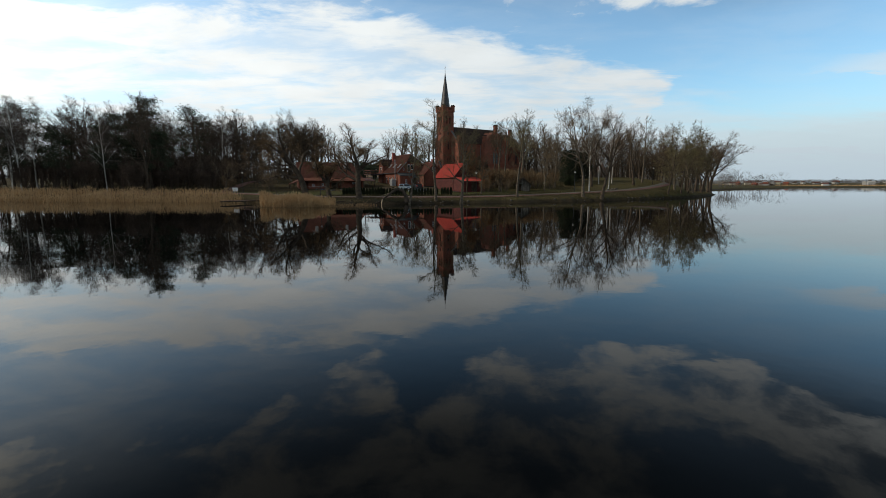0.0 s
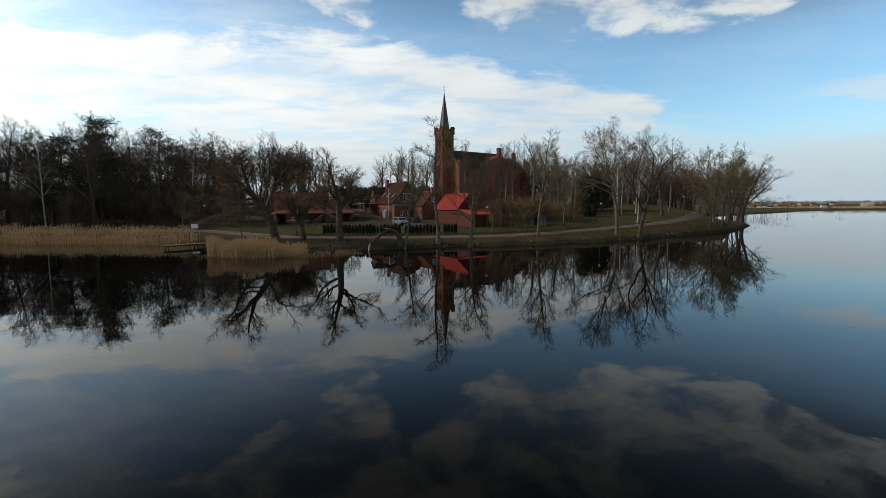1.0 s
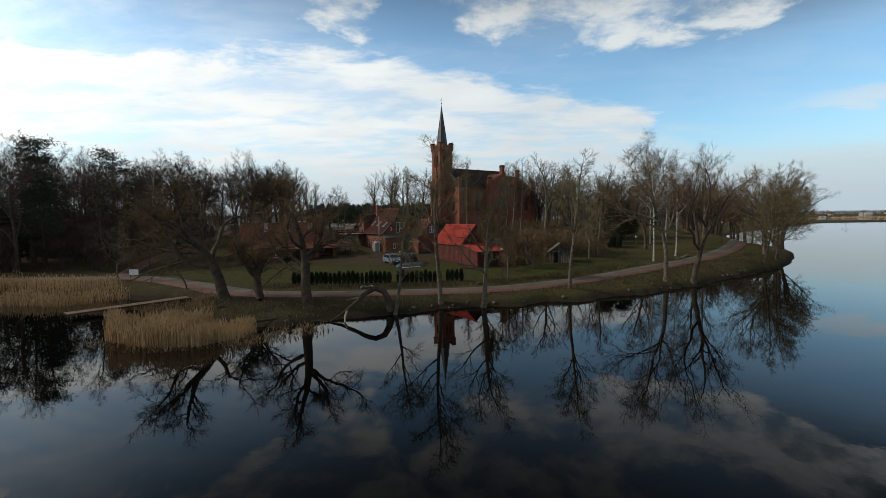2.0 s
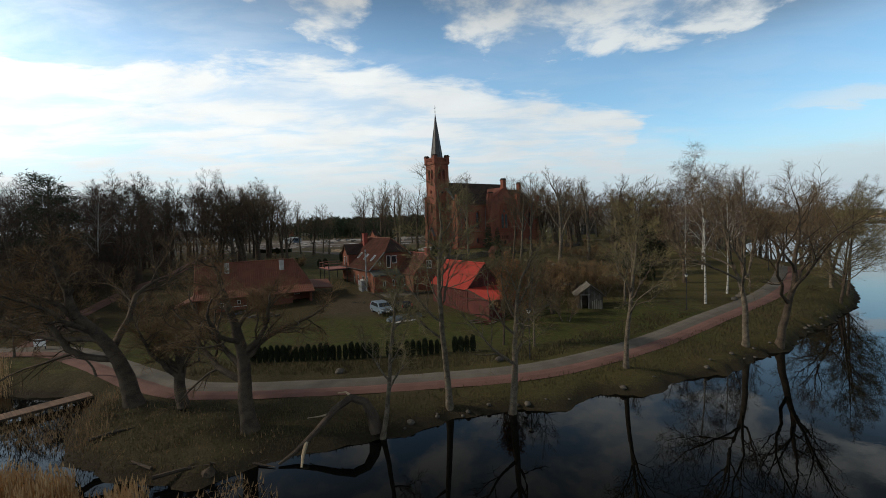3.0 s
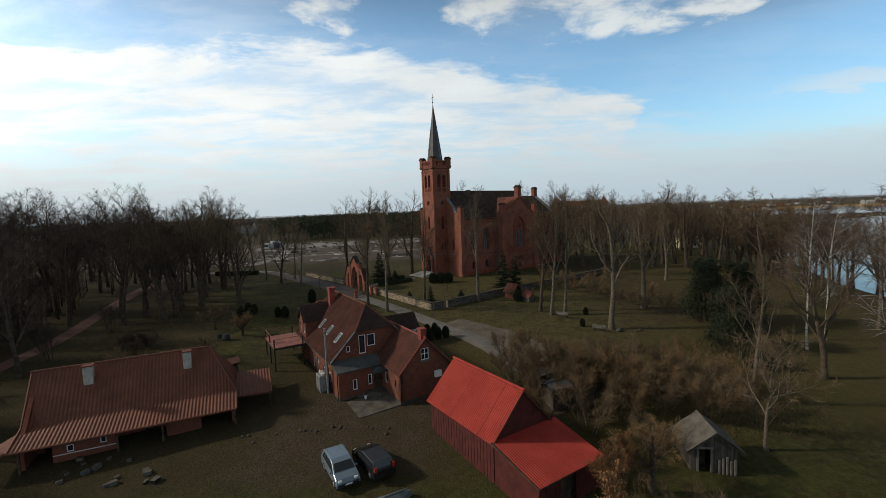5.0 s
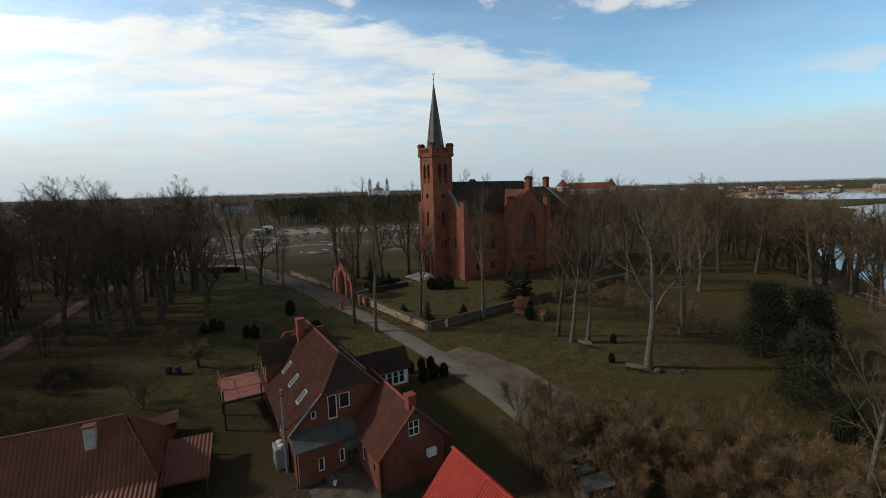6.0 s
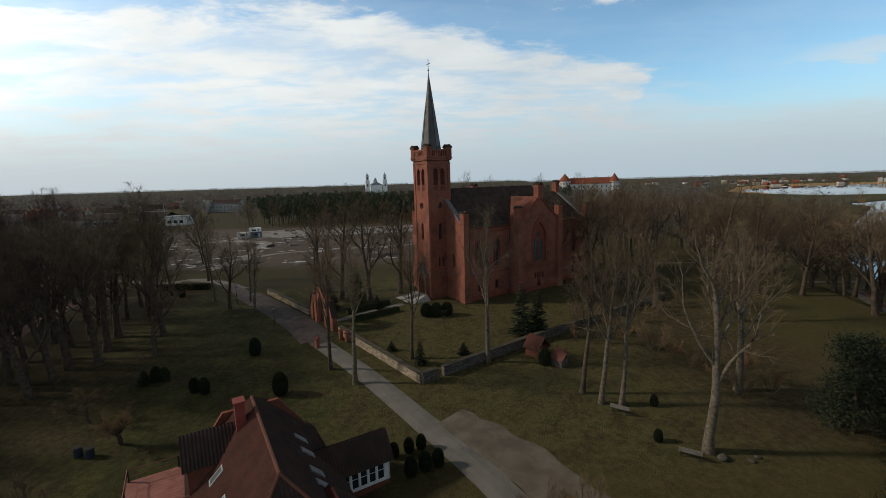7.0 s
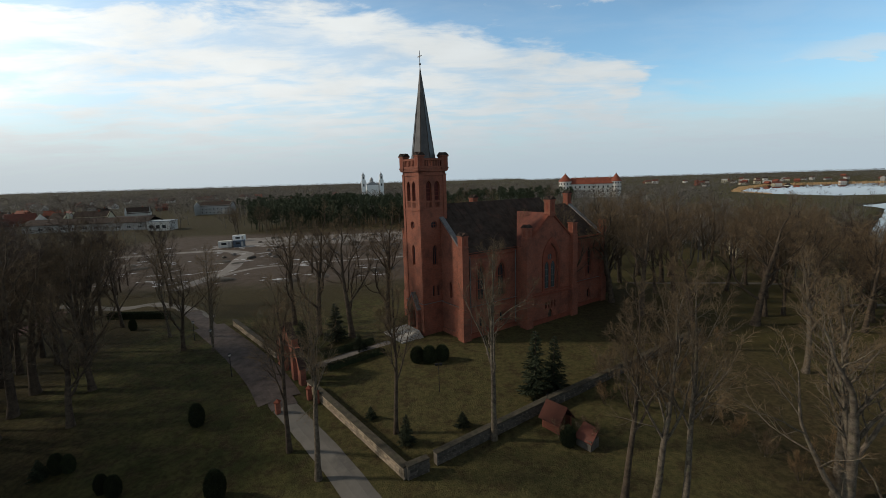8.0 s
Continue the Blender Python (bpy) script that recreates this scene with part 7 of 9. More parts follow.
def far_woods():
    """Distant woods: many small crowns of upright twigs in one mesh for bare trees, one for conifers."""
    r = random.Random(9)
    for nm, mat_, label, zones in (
            ("far_wood", FAR_HAZE_TWIG, "bare woods towards the horizon, haze in their colour", (
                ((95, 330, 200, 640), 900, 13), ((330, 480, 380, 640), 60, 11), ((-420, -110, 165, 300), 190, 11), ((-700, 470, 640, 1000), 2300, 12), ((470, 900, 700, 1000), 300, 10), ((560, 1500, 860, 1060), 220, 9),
                ((-640, -120, 480, 640), 620, 12), ((-640, -260, 380, 480), 90, 10), ((-160, 60, 430, 640), 300, 13), ((-1300, 1900, 1000, 1700), 3400, 14), ((-2900, 3700, 1700, 3600), 4200, 20),
                ((-170, 0, 330, 420), 60, 11), ((20, 110, 190, 300), 260, 14))),
            ("wood_undergrowth", SHADED_TWIG, "shade-coloured undergrowth and back trees of the wood", (((-400, -140, 60, 200), 420, 15), ((-150, -70, 110, 200), 150, 9), ((-118, -60, 78, 128), 240, 8))),
            ("far_pines", PINE, "dark pine wood behind the town square", (((-95, 25, 318, 420), 480, 15), ((30, 120, 420, 520), 120, 15), ((-150, -60, 420, 560), 160, 14)))):
        verts, faces = [], []
        for (x0, x1, y0, y1), n, h in zones:
            for _ in range(n):
                x, y = r.uniform(x0, x1), r.uniform(y0, y1)
                z = z_at(x, y)
                if h == 8 and abs(x + 50 + (y - 70) * 0.18) < 4.0:
                    continue
                if z < 0.7 or (300 < y < 760 and x > 0.60 * (y - 80) + 40 and r.random() < 0.7):
                    continue
                hh = h * r.uniform(0.65, 1.15)
                k = len(verts)
                far = y > 900
                dense = 16 if far else (130 if "pine" in nm else ((90 if "under" in nm else 46) if y < 380 else 44))
                verts += [(x - 0.2, y, z), (x + 0.2, y, z), (x, y, z + hh * 0.8)]
                faces.append((k, k + 1, k + 2))
                sp = hh * ((0.75 if far else 0.42) if "pine" not in nm else 0.17)
                for i in range(dense):
                    q, f = r.uniform(0, 6.283), r.random() ** 0.7
                    zz = z + hh * ((0.05 if far else 0.25) + (0.70 if far else 0.62) * f)
                    rad = sp * math.sin(math.pi * (0.15 + 0.8 * f)) * r.random() ** 0.5
                    px, py = x + rad * math.cos(q), y + rad * math.sin(q)
                    w = (r.uniform(0.8, 1.9) if far else ((0.045 if "under" in nm else 0.08) if y < 380 else r.uniform(0.2, 0.5))) if "pine" not in nm else 0.24
                    ln = hh * (r.uniform(0.12, 0.24) if "pine" not in nm else r.uniform(0.05, 0.12))
                    rise = 1.0
                    if y > 380 and "pine" not in nm:
                        ln, rise = hh * r.uniform(0.05, 0.11), r.uniform(-0.7, 1.0)
                    dx, dy = math.cos(q) * ln * 0.9, math.sin(q) * ln * 0.9
                    k = len(verts)
                    s, c = r.uniform(-w, w), r.uniform(-w, w)
                    verts += [(px - w, py - s, zz), (px + w, py + s, zz + c * 0.3), (px + dx, py + dy, zz + ln * rise)]
                    faces.append((k, k + 1, k + 2))
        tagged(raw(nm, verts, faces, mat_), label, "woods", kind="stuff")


far_woods()


# ---- shore: reeds, pier, dead wood, boulders ----
def reed_bed(name, zones, mat_, label, seed, width=0.013):
    r = random.Random(seed)
    verts, faces = [], []
    for poly, n, h0, h1, lean in zones:
        xs, ys = [p[0] for p in poly], [p[1] for p in poly]
        made = 0
        while made < n:
            x, y = r.uniform(min(xs), max(xs)), r.uniform(min(ys), max(ys))
            inside = False
            for (ax, ay), (bx, by) in zip(poly, poly[1:] + poly[:1]):
                if (ay > y) != (by > y) and x < (bx - ax) * (y - ay) / (by - ay) + ax:
                    inside = not inside
            if not inside:
                continue
            made += 1
            clump = 0.75 + 0.35 * noise.noise(Vector((x * 0.35, y * 0.35, seed)))
            h = r.uniform(h0, h1) * clump
            z = max(z_at(x, y), -0.1) - 0.05
            q = r.uniform(0, 6.283)
            dx, dy = math.cos(q) * lean * h * r.random(), math.sin(q) * lean * h * r.random()
            s, c = math.sin(q) * width, math.cos(q) * width
            k = len(verts)
            mx, my = x + dx * 0.4, y + dy * 0.4
            verts += [(x - s, y + c, z), (x + s, y - c, z), (mx + s, my - c, z + h * 0.6), (mx - s, my + c, z + h * 0.6), (x + dx, y + dy, z + h)]
            faces += [(k, k + 1, k + 2, k + 3), (k + 3, k + 2, k + 4)]
            if r.random() < 0.5:
                pz, ww = z + h, 0.045
                k = len(verts)
                verts += [(x + dx - ww, y + dy, pz - 0.2), (x + dx + ww, y + dy, pz - 0.2), (x + dx * 1.25, y + dy * 1.25, pz + 0.14)]
                faces.append((k, k + 1, k + 2))
    return tagged(raw(name, verts, faces, mat_), label, "reeds", kind="stuff")


reed_bed("reed_bed", [([(-110, 54), (-82, 53.5), (-58, 50), (-43, 48), (-38, 52), (-43, 57), (-60, 60), (-84, 63), (-110, 66)], 14000, 1.0, 2.1, 0.20)], REED, "wide bed of dry straw-coloured reeds along the shore", 3)
reed_bed("reed_clump", [([(-28.2, 35.4), (-27.0, 33.0), (-22.7, 31.2), (-18.6, 31.0), (-17.6, 33.4), (-20, 36.0), (-24.7, 37.5)], 6500, 1.3, 2.7, 0.12), ([(-18.6, 31.4), (-16.4, 33.0), (-16.0, 35.6), (-17.8, 36.2), (-19.5, 34)], 900, 1.0, 2.2, 0.14)], REED, "dense clump of dry straw-coloured reeds in the water", 4)
reed_bed("bent_reeds", [([(-29, 33), (-22, 29.8), (-14, 31.2), (-9.5, 35.5), (-12, 37.5), (-17, 33.5)], 900, 0.25, 0.7, 2.8), ([(-36, 47), (-29, 42), (-25, 41), (-22, 40), (-27, 50)], 1500, 0.4, 0.9, 1.2), ([(-27.5, 46), (-24, 40), (-20, 38), (-14.6, 36.9), (-10.3, 40), (-14, 44), (-20, 46)], 500, 0.1, 0.3, 2.4)], REED_FLAT, "broken pale reeds lying over the water and the bank", 5, 0.008)
reed_bed("bank_litter", [([(-27.5, 46), (-24, 40), (-20, 38), (-14.6, 36.9), (-10.3, 40), (-4, 43), (-14, 45), (-20, 46)], 5000, 0.04, 0.16, 2.2)], TUFT, "brown reed litter washed up on the bank", 8, 0.010)
reed_bed("shore_grass", [([(-28, 48), (-20, 39.5), (-9, 40.5), (2, 44.8), (16, 48), (30, 54.5), (46, 64.5), (60, 74.5), (58, 79), (44, 70), (28, 60), (12, 49.6), (-4, 46), (-20, 46.5)], 9000, 0.08, 0.28, 0.7),
                         ([(-24, 52.5), (-8, 50.8), (8, 52.3), (22, 59.5), (31, 66), (26, 67), (10, 56.2), (-10, 54.3), (-22, 55.5)], 4500, 0.12, 0.45, 0.7),
                         ([(14, 76), (34, 74), (40, 96), (12, 92)], 3500, 0.15, 0.6, 0.7)], TUFT, "dry tufts of grass on the banks", 6, 0.02)


reed_bed("far_reeds", [([(446, 618), (470, 716), (600, 872), (760, 1000), (900, 965), (1050, 920), (1300, 840), (1500, 810), (1500, 826), (1300, 858), (1050, 938), (900, 984), (760, 1020), (594, 884), (460, 722), (438, 620)], 5000, 1.6, 3.2, 0.1)],
         REED, "tan belt of reeds along the far shore", 12, 0.55)


def build_pier():
    pr = thing("pier", pose(-37.5, 42.0, 0, 0, 0, math.degrees(math.atan2(8.6, 7.2))), "low brown plank pier on the lake", "pier")
    n = 56
    for k in range(n):
        x = 11.2 * k / n
        part("plank", boxes((x + 0.01, x + 11.2 / n - 0.01, -0.75, 0.75, 0.50, 0.55)), PIER_WOOD, pr)
    for y in (-0.68, 0.60):
        part("beam", boxes((0, 11.2, y, y + 0.08, 0.34, 0.50)), DARK_BARK, pr)
    for x in (0.3, 4, 7.5, 10.8):
        for y in (-0.6, 0.6):
            bm = bmesh.new()
            tube(bm, [(x, y, -1.5), (x, y, 0.5)], [0.07, 0.07], 6)
            part("pile", bm, DARK_BARK, pr)


build_pier()


def build_deadwood():
    lg = thing("fallen_tree", pose(0, 0, 0), "broken dead tree trunk arching down to the water", "log")
    bm = bmesh.new()
    tube(bm, [(-5.3, 41.6, 0.2), (-5.5, 41.8, 1.3), (-6.0, 41.9, 2.2), (-6.9, 41.8, 2.55), (-7.8, 41.2, 2.1), (-8.8, 40.2, 1.2), (-9.8, 39.2, 0.45), (-10.6, 38.5, 0.1)], [0.46, 0.36, 0.30, 0.27, 0.22, 0.17, 0.14, 0.07], 8)
    part("trunk", bm, DEADWOOD, lg)
    bm = bmesh.new()
    tube(bm, [(-9.3, 39.7, 0.8), (-9.3, 38.9, 0.35), (-9.2, 38.2, 0.0)], [0.14, 0.10, 0.06], 6)
    tube(bm, [(-6.6, 41.8, 2.5), (-7.3, 42.3, 2.75), (-7.9, 42.6, 2.6)], [0.1, 0.07, 0.03], 5)
    tube(bm, [(-8.0, 41.0, 1.9), (-8.8, 41.1, 1.7), (-9.7, 41.4, 1.5)], [0.07, 0.05, 0.02], 5)
    part("broken_limb", bm, SPLIT_WOOD, lg, "pale split wood")
    for i, (x, y, a, ln, rd) in enumerate(((-15.5, 37.6, 20, 3.0, 0.12), (-18.5, 38.6, 150, 2.2, 0.1), (-12.0, 38.6, -15, 2.6, 0.08), (-22.5, 42.0, 40, 2.4, 0.12))):
        d = thing("driftwood", pose(x, y, max(z_at(x, y), 0) + rd * 0.4, 0, 0, a), "grey branch washed up on the bank", "log", "driftwood")
        bm = bmesh.new()
        tube(bm, [(-ln / 2, 0, 0), (0, 0.12, 0.06), (ln / 2, 0.05, 0.02)], [rd, rd * 0.8, rd * 0.3], 6)
        tube(bm, [(0, 0.12, 0.05), (ln * 0.2, 0.5, 0.2)], [rd * 0.5, rd * 0.2], 5)
        part("wood", bm, DEADWOOD, d)
    st = thing("stump", pose(-14.2, 37.6, 0.05, 0, 0, 30), "rotten tree stump at the edge of the water", "stump")
    bm = bmesh.new()
    tube(bm, [(0, 0, -0.2), (0.05, 0, 0.35), (0.25, 0.1, 0.75)], [0.5, 0.36, 0.2], 8)
    part("wood", bm, DARK_BARK, st)


build_deadwood()


def boulder(seed, size):
    bm = bmesh.new()
    bmesh.ops.create_icosphere(bm, subdivisions=2, radius=size / 2)
    for v in bm.verts:
        k = 1 + 0.35 * noise.noise(v.co * (2.2 / size) + Vector((seed * 7.1, 0, 0)))
        v.co = Vector((v.co.x * k * 1.15, v.co.y * k, v.co.z * k * 0.7))
    me = bpy.data.meshes.new("boulder")
    bm.to_mesh(me)
    bm.free()
    me.materials.append(ROCK)
    for f in me.polygons:
        f.use_smooth = True
    return me


STONES = [boulder(i, 1.0) for i in range(5)]
rng = random.Random(21)
for i in range(34):
    f = rng.random()
    seg = [(-3.4, 41.5), (-0.6, 43.5), (4, 44.8), (9.3, 45.3), (15.8, 47.3), (24, 50.8), (30, 53.8), (35.2, 56.5), (45, 63), (51, 67.2), (58.7, 72.6)]
    j = min(int(f * 10), 9)
    t = f * 10 - j
    x = seg[j][0] + (seg[j + 1][0] - seg[j][0]) * t + rng.uniform(-0.5, 0.5)
    y = seg[j][1] + (seg[j + 1][1] - seg[j][1]) * t + rng.uniform(-0.3, 0.7)
    s = rng.uniform(0.2, 0.5)
    ob = new("boulder", STONES[i % 5])
    ob.matrix_basis = pose(x, y, max(z_at(x, y), -0.05) + s * 0.12, 0, 0, rng.uniform(0, 360))
    ob.scale = (s, s, s)
    tagged(ob, "grey boulder on the lake bank", "stone", "shore boulders")
for x, y, s, lab in ((-9.6, 51.4, 0.8, "pale boulder on the grass by the path"), (4.7, 52.6, 0.75, "pale boulder on the grass by the path"), (25.8, 99.7, 0.8, "pale boulder on the lawn"), (41, 72.3, 0.9, "grey boulder by the path"), (42.6, 73.7, 0.8, "grey boulder by the path"),
                     (44, 75.0, 0.9, "grey boulder by the path"), (28.0, 99.2, 0.5, "small stone on the lawn"), (28.8, 99.6, 0.45, "small stone on the lawn")):
    ob = new("boulder", STONES[int(x) % 5])
    ob.matrix_basis = pose(x, y, z_at(x, y) + s * 0.2, 0, 0, x * 50)
    ob.scale = (s, s, s)
    tagged(ob, lab, "stone", "boulders on the grass")


# ---- churchyard wall, gate, small things ----
def stone_wall(name, a, b, h, mat_, label, rows, piece_w, seed):
    """A mortared wall with single stones set proud on its outer face."""
    ax, ay = a
    bx, by = b
    ln = math.hypot(bx - ax, by - ay)
    ang = math.degrees(math.atan2(by - ay, bx - ax))
    g0, g1 = z_at(ax, ay), z_at(bx, by)
    w = thing(name, pose(ax, ay, g0, 0, 0, ang), label, "wall", kind="structure")
    tilt = (g1 - g0) / ln
    bm = bmesh.new()
    for x0, z0, z1, y0, y1 in ((0, -0.4, h, -0.28, 0.28),):
        vs = box(bm, 0, ln, y0, y1, z0, z1)
        for v in vs:
            v.co.z += v.co.x * tilt
    part("core", bm, MORTAR, w)
    bm = bmesh.new()
    vs = box(bm, -0.05, ln + 0.05, -0.38, 0.38, h, h + 0.12, bevel=0.03)
    for v in vs:
        v.co.z += v.co.x * tilt
    part("coping", bm, MOSS_STONE, w)
    r = random.Random(seed)
    pool = []
    for k in range(6):
        bm = bmesh.new()
        box(bm, -0.5, 0.5, -0.5, 0.5, -0.5, 0.5, bevel=0.16)
        for v in bm.verts:
            v.co += Vector((r.uniform(-0.08, 0.08), r.uniform(-0.08, 0.08), r.uniform(-0.08, 0.08)))
        me = bpy.data.meshes.new("stone")
        bm.to_mesh(me)
        bm.free()
        me.materials.append(mat_)
        pool.append(me)
    for side in (-1, 1):
        for j in range(rows):
            x = r.uniform(0, 0.2)
            while x < ln - 0.1:
                pw = piece_w * r.uniform(0.6, 1.4)
                if side < 0 or j >= rows - 2:
                    ob = shared("stone", pool[r.randrange(6)], w)
                    hh = h / rows
                    ob.matrix_basis = pose(min(x + pw / 2, ln - pw * 0.4), side * 0.26, hh * (j + 0.5) + x * tilt + r.uniform(-0.03, 0.03), 0, 0, 0) @ Matrix.Diagonal((pw * 0.94, 0.14, hh * 0.93, 1))
                x += pw * (1.0 if side < 0 else 2.2)
    return w


stone_wall("wall_lane", (-13.0, 131.6), (-0.2, 115.0), 1.15, STONE, "low wall of tan fieldstones along the lane", 4, 0.55, 1)
stone_wall("wall_corner", (-0.2, 115.0), (1.7, 116.0), 1.25, DARK_STONE, "short return of the fieldstone wall", 4, 0.55, 2)
stone_wall("wall_lawn", (2.4, 116.7), (17.2, 126.2), 1.15, DARK_STONE, "dark fieldstone wall round the churchyard", 4, 0.6, 3)
stone_wall("wall_park", (17.2, 126.2), (44.0, 143.0), 1.0, DARK_STONE, "dark fieldstone wall towards the park", 3, 1.1, 4)
stone_wall("wall_far_lane", (-33.0, 157.0), (-20.2, 141.4), 1.0, STONE, "fieldstone wall beyond the gate", 3, 1.0, 5)


def build_gate():
    g = z_at(-16.6, 136)
    a = math.degrees(math.atan2(131.6 - 141.0, -13.0 + 20.0))
    gt = thing("gate", pose(-16.6, 136.2, g, 0, 0, a), "red brick churchyard gate with three pointed arches", "gate")
    m = face_frame((-5.0, -0.35, 0), (1, 0))
    mid = lancet(5.0, -0.3, 2.5, 5.2, 7)
    lw, rw = lancet(2.2, -0.3, 1.3, 3.6), lancet(7.8, -0.3, 1.3, 3.6)
    out = [(0.6, -0.3), (9.4, -0.3), (9.4, 2.2), (8.4, 4.5), (7.0, 4.5), (6.8, 5.0), (5.0, 7.0), (3.2, 5.0), (3.0, 4.5), (1.6, 4.5), (0.6, 2.2)]
    wall("arch_wall", m, out, [mid, lw, rw], 0.7, CHURCH_BRICK, gt)
    bm = bmesh.new()
    for p, q in (((2.95, 4.9), (5.0, 7.2)), ((7.05, 4.9), (5.0, 7.2)), ((0.4, 2.1), (1.5, 4.65)), ((9.6, 2.1), (8.5, 4.65))):
        slab(bm, [(p[0], -0.15, p[1]), (q[0], -0.15, q[1]), (q[0], 0.85, q[1]), (p[0], 0.85, p[1])], 0.14)
    bmesh.ops.transform(bm, matrix=m, verts=bm.verts[:])
    part("coping", bm, TILE_DARK_SHADED, gt)
    for x in (-1.9, 1.9):
        pinnacle(gt, x, 0, 4.2, 5.8, 0.8)
        part("pier", boxes((x - 0.42, x + 0.42, -0.5, 0.5, -0.3, 4.3)), CHURCH_BRICK, gt)
    for sx in (-1, 1):
        bm = bmesh.new()
        for k in range(8):
            tube(bm, [(sx * (0.15 + k * 0.14), 0.1, 0.1), (sx * (0.15 + k * 0.14), 0.1, 2.0)], [0.018, 0.018], 4)
        for z in (0.25, 1.7):
            tube(bm, [(sx * 0.1, 0.1, z), (sx * 1.2, 0.1, z)], [0.025, 0.025], 4)
        part("gate_leaf", bm, DARK_METAL, gt, "dark iron gate leaf")


build_gate()
for x, y in ((-12.4, 129.2), (-11.3, 128.2), (-15.2, 126.4)):
    p = thing("gatepost", pose(x, y, z_at(x, y), 0, 0, -52), "short red brick post with a pointed cap", "post", "lane posts")
    part("shaft", boxes((-0.25, 0.25, -0.25, 0.25, -0.2, 1.35)), CHURCH_BRICK, p)
    bm = bmesh.new()
    tube(bm, [(0, 0, 1.35), (0, 0, 1.48), (0, 0, 1.75)], [0.42, 0.42, 0.05], 4)
    part("cap", bm, TRIM_BRICK, p)


def build_bench(x, y, a, i):
    b = thing("bench", pose(x, y, z_at(x, y), 0, 0, a), "grey weathered slatted park bench on the grass", "bench", "park benches")
    for k in range(4):
        part("seat_slat", boxes((-0.9, 0.9, -0.25 + k * 0.12, -0.15 + k * 0.12, 0.43, 0.47)), BENCH_WOOD, b)
    for k in range(4):
        part("back_slat", boxes((-0.9, 0.9, 0.26 + k * 0.03, 0.30 + k * 0.03, 0.52 + k * 0.12, 0.61 + k * 0.12)), BENCH_WOOD, b)
    for sx in (-0.7, 0.7):
        part("leg", boxes((sx - 0.05, sx + 0.05, -0.22, -0.14, -0.1, 0.43), (sx - 0.05, sx + 0.05, 0.2, 0.28, -0.1, 0.95), (sx - 0.05, sx + 0.05, -0.22, 0.28, 0.38, 0.43)), DARK_METAL, b)


build_bench(23.2, 100.1, 148, 0)
build_bench(20.2, 107.2, 142, 1)


def build_lamp(x, y, h):
    l = thing("street_lamp", pose(x, y, z_at(x, y)), "slim black lamp post with a lantern head", "lamp", "path lamps")
    bm = bmesh.new()
    tube(bm, [(0, 0, -0.2), (0, 0, 0.5), (0, 0, 0.55), (0, 0, h - 0.3)], [0.09, 0.08, 0.055, 0.045], 8)
    part("post", bm, DARK_METAL, l)
    bm = bmesh.new()
    tube(bm, [(0, 0, h - 0.32), (0, 0, h - 0.28), (0, 0, h)], [0.06, 0.12, 0.22], 8)
    part("lantern", bm, PLASTER, l)
    bm = bmesh.new()
    tube(bm, [(0, 0, h), (0, 0, h + 0.06), (0, 0, h + 0.14)], [0.27, 0.26, 0.05], 8)
    part("hood", bm, DARK_METAL, l)


for x, y, h in ((31.6, 68.1, 4.6), (7.5, 52.6, 4.6), (-24.2, 56.2, 4.2), (-44.0, 65.0, 4.6), (60.5, 90.5, 4.6), (-24.5, 136.0, 3.2), (-31.5, 145.5, 3.2), (-36.5, 150.0, 3.2)):
    build_lamp(x, y, h)
fl = thing("floodlight", pose(3.2, 129.3, z_at(3.2, 129.3)), "thin pole with a pair of small floodlights", "lamp")
bm = bmesh.new()
tube(bm, [(0, 0, -0.2), (0, 0, 3.6)], [0.05, 0.04], 6)
part("pole", bm, DARK_METAL, fl)
part("lamp_head", boxes((-0.45, -0.1, -0.12, 0.12, 3.5, 3.75)), DARK_METAL, fl)
part("lamp_head", boxes((0.1, 0.45, -0.12, 0.12, 3.5, 3.75)), DARK_METAL, fl)


def build_chapel():
    c = thing("shrine", pose(16.6, 119.6, z_at(16.6, 119.6), 0, 0, -52), "small brick grotto chapel with a rust-red roof", "shrine")
    fr = face_frame((-3.4, -1.0, 0), (0, -1))
    m = face_frame((-3.3, 1.1, 0), (0, -1))
    wall("gable", m, [(0, -0.2), (2.2, -0.2), (2.2, 1.4), (1.1, 2.6), (0, 1.4)], [rect(1.1, 0.5, 0.6, 1.2)], 0.2, HOUSE_BRICK, c)
    part("door", boxes((-3.15, -3.1, -0.3, 0.3, 0.5, 1.7)), DARK_BARK, c)
    part("side", boxes((-3.1, -1.2, -1.05, -0.85, -0.3, 1.4), (-3.1, -1.2, 0.85, 1.05, -0.3, 1.4)), HOUSE_BRICK, c)
    for s in (-1, 1):
        bm = bmesh.new()
        slab(bm, [(-3.6, s * 1.4, 1.15), (-1.0, s * 1.4, 1.15), (-1.0, 0, 2.75), (-3.6, 0, 2.75)], 0.1)
        part("roof", bm, TILE, c)
    bm = bmesh.new()
    tube(bm, [(-3.5, 0, 2.7), (-3.5, 0, 3.5)], [0.03, 0.03], 4)
    box(bm, -3.53, -3.47, -0.2, 0.2, 3.2, 3.26)
    part("cross", bm, DARK_METAL, c)
    bm = bmesh.new()
    slab(bm, [(0.6, -1.3, 0.9), (2.4, -1.1, 0.7), (2.3, 0.4, 1.7), (0.7, 0.3, 1.9)], 0.12)
    part("red_hatch", bm, RUST_ROOF, c, "sloping rust-red cover")
    part("vault", boxes((0.7, 2.3, -1.0, 0.4, -0.3, 0.9)), DARK_STONE, c)


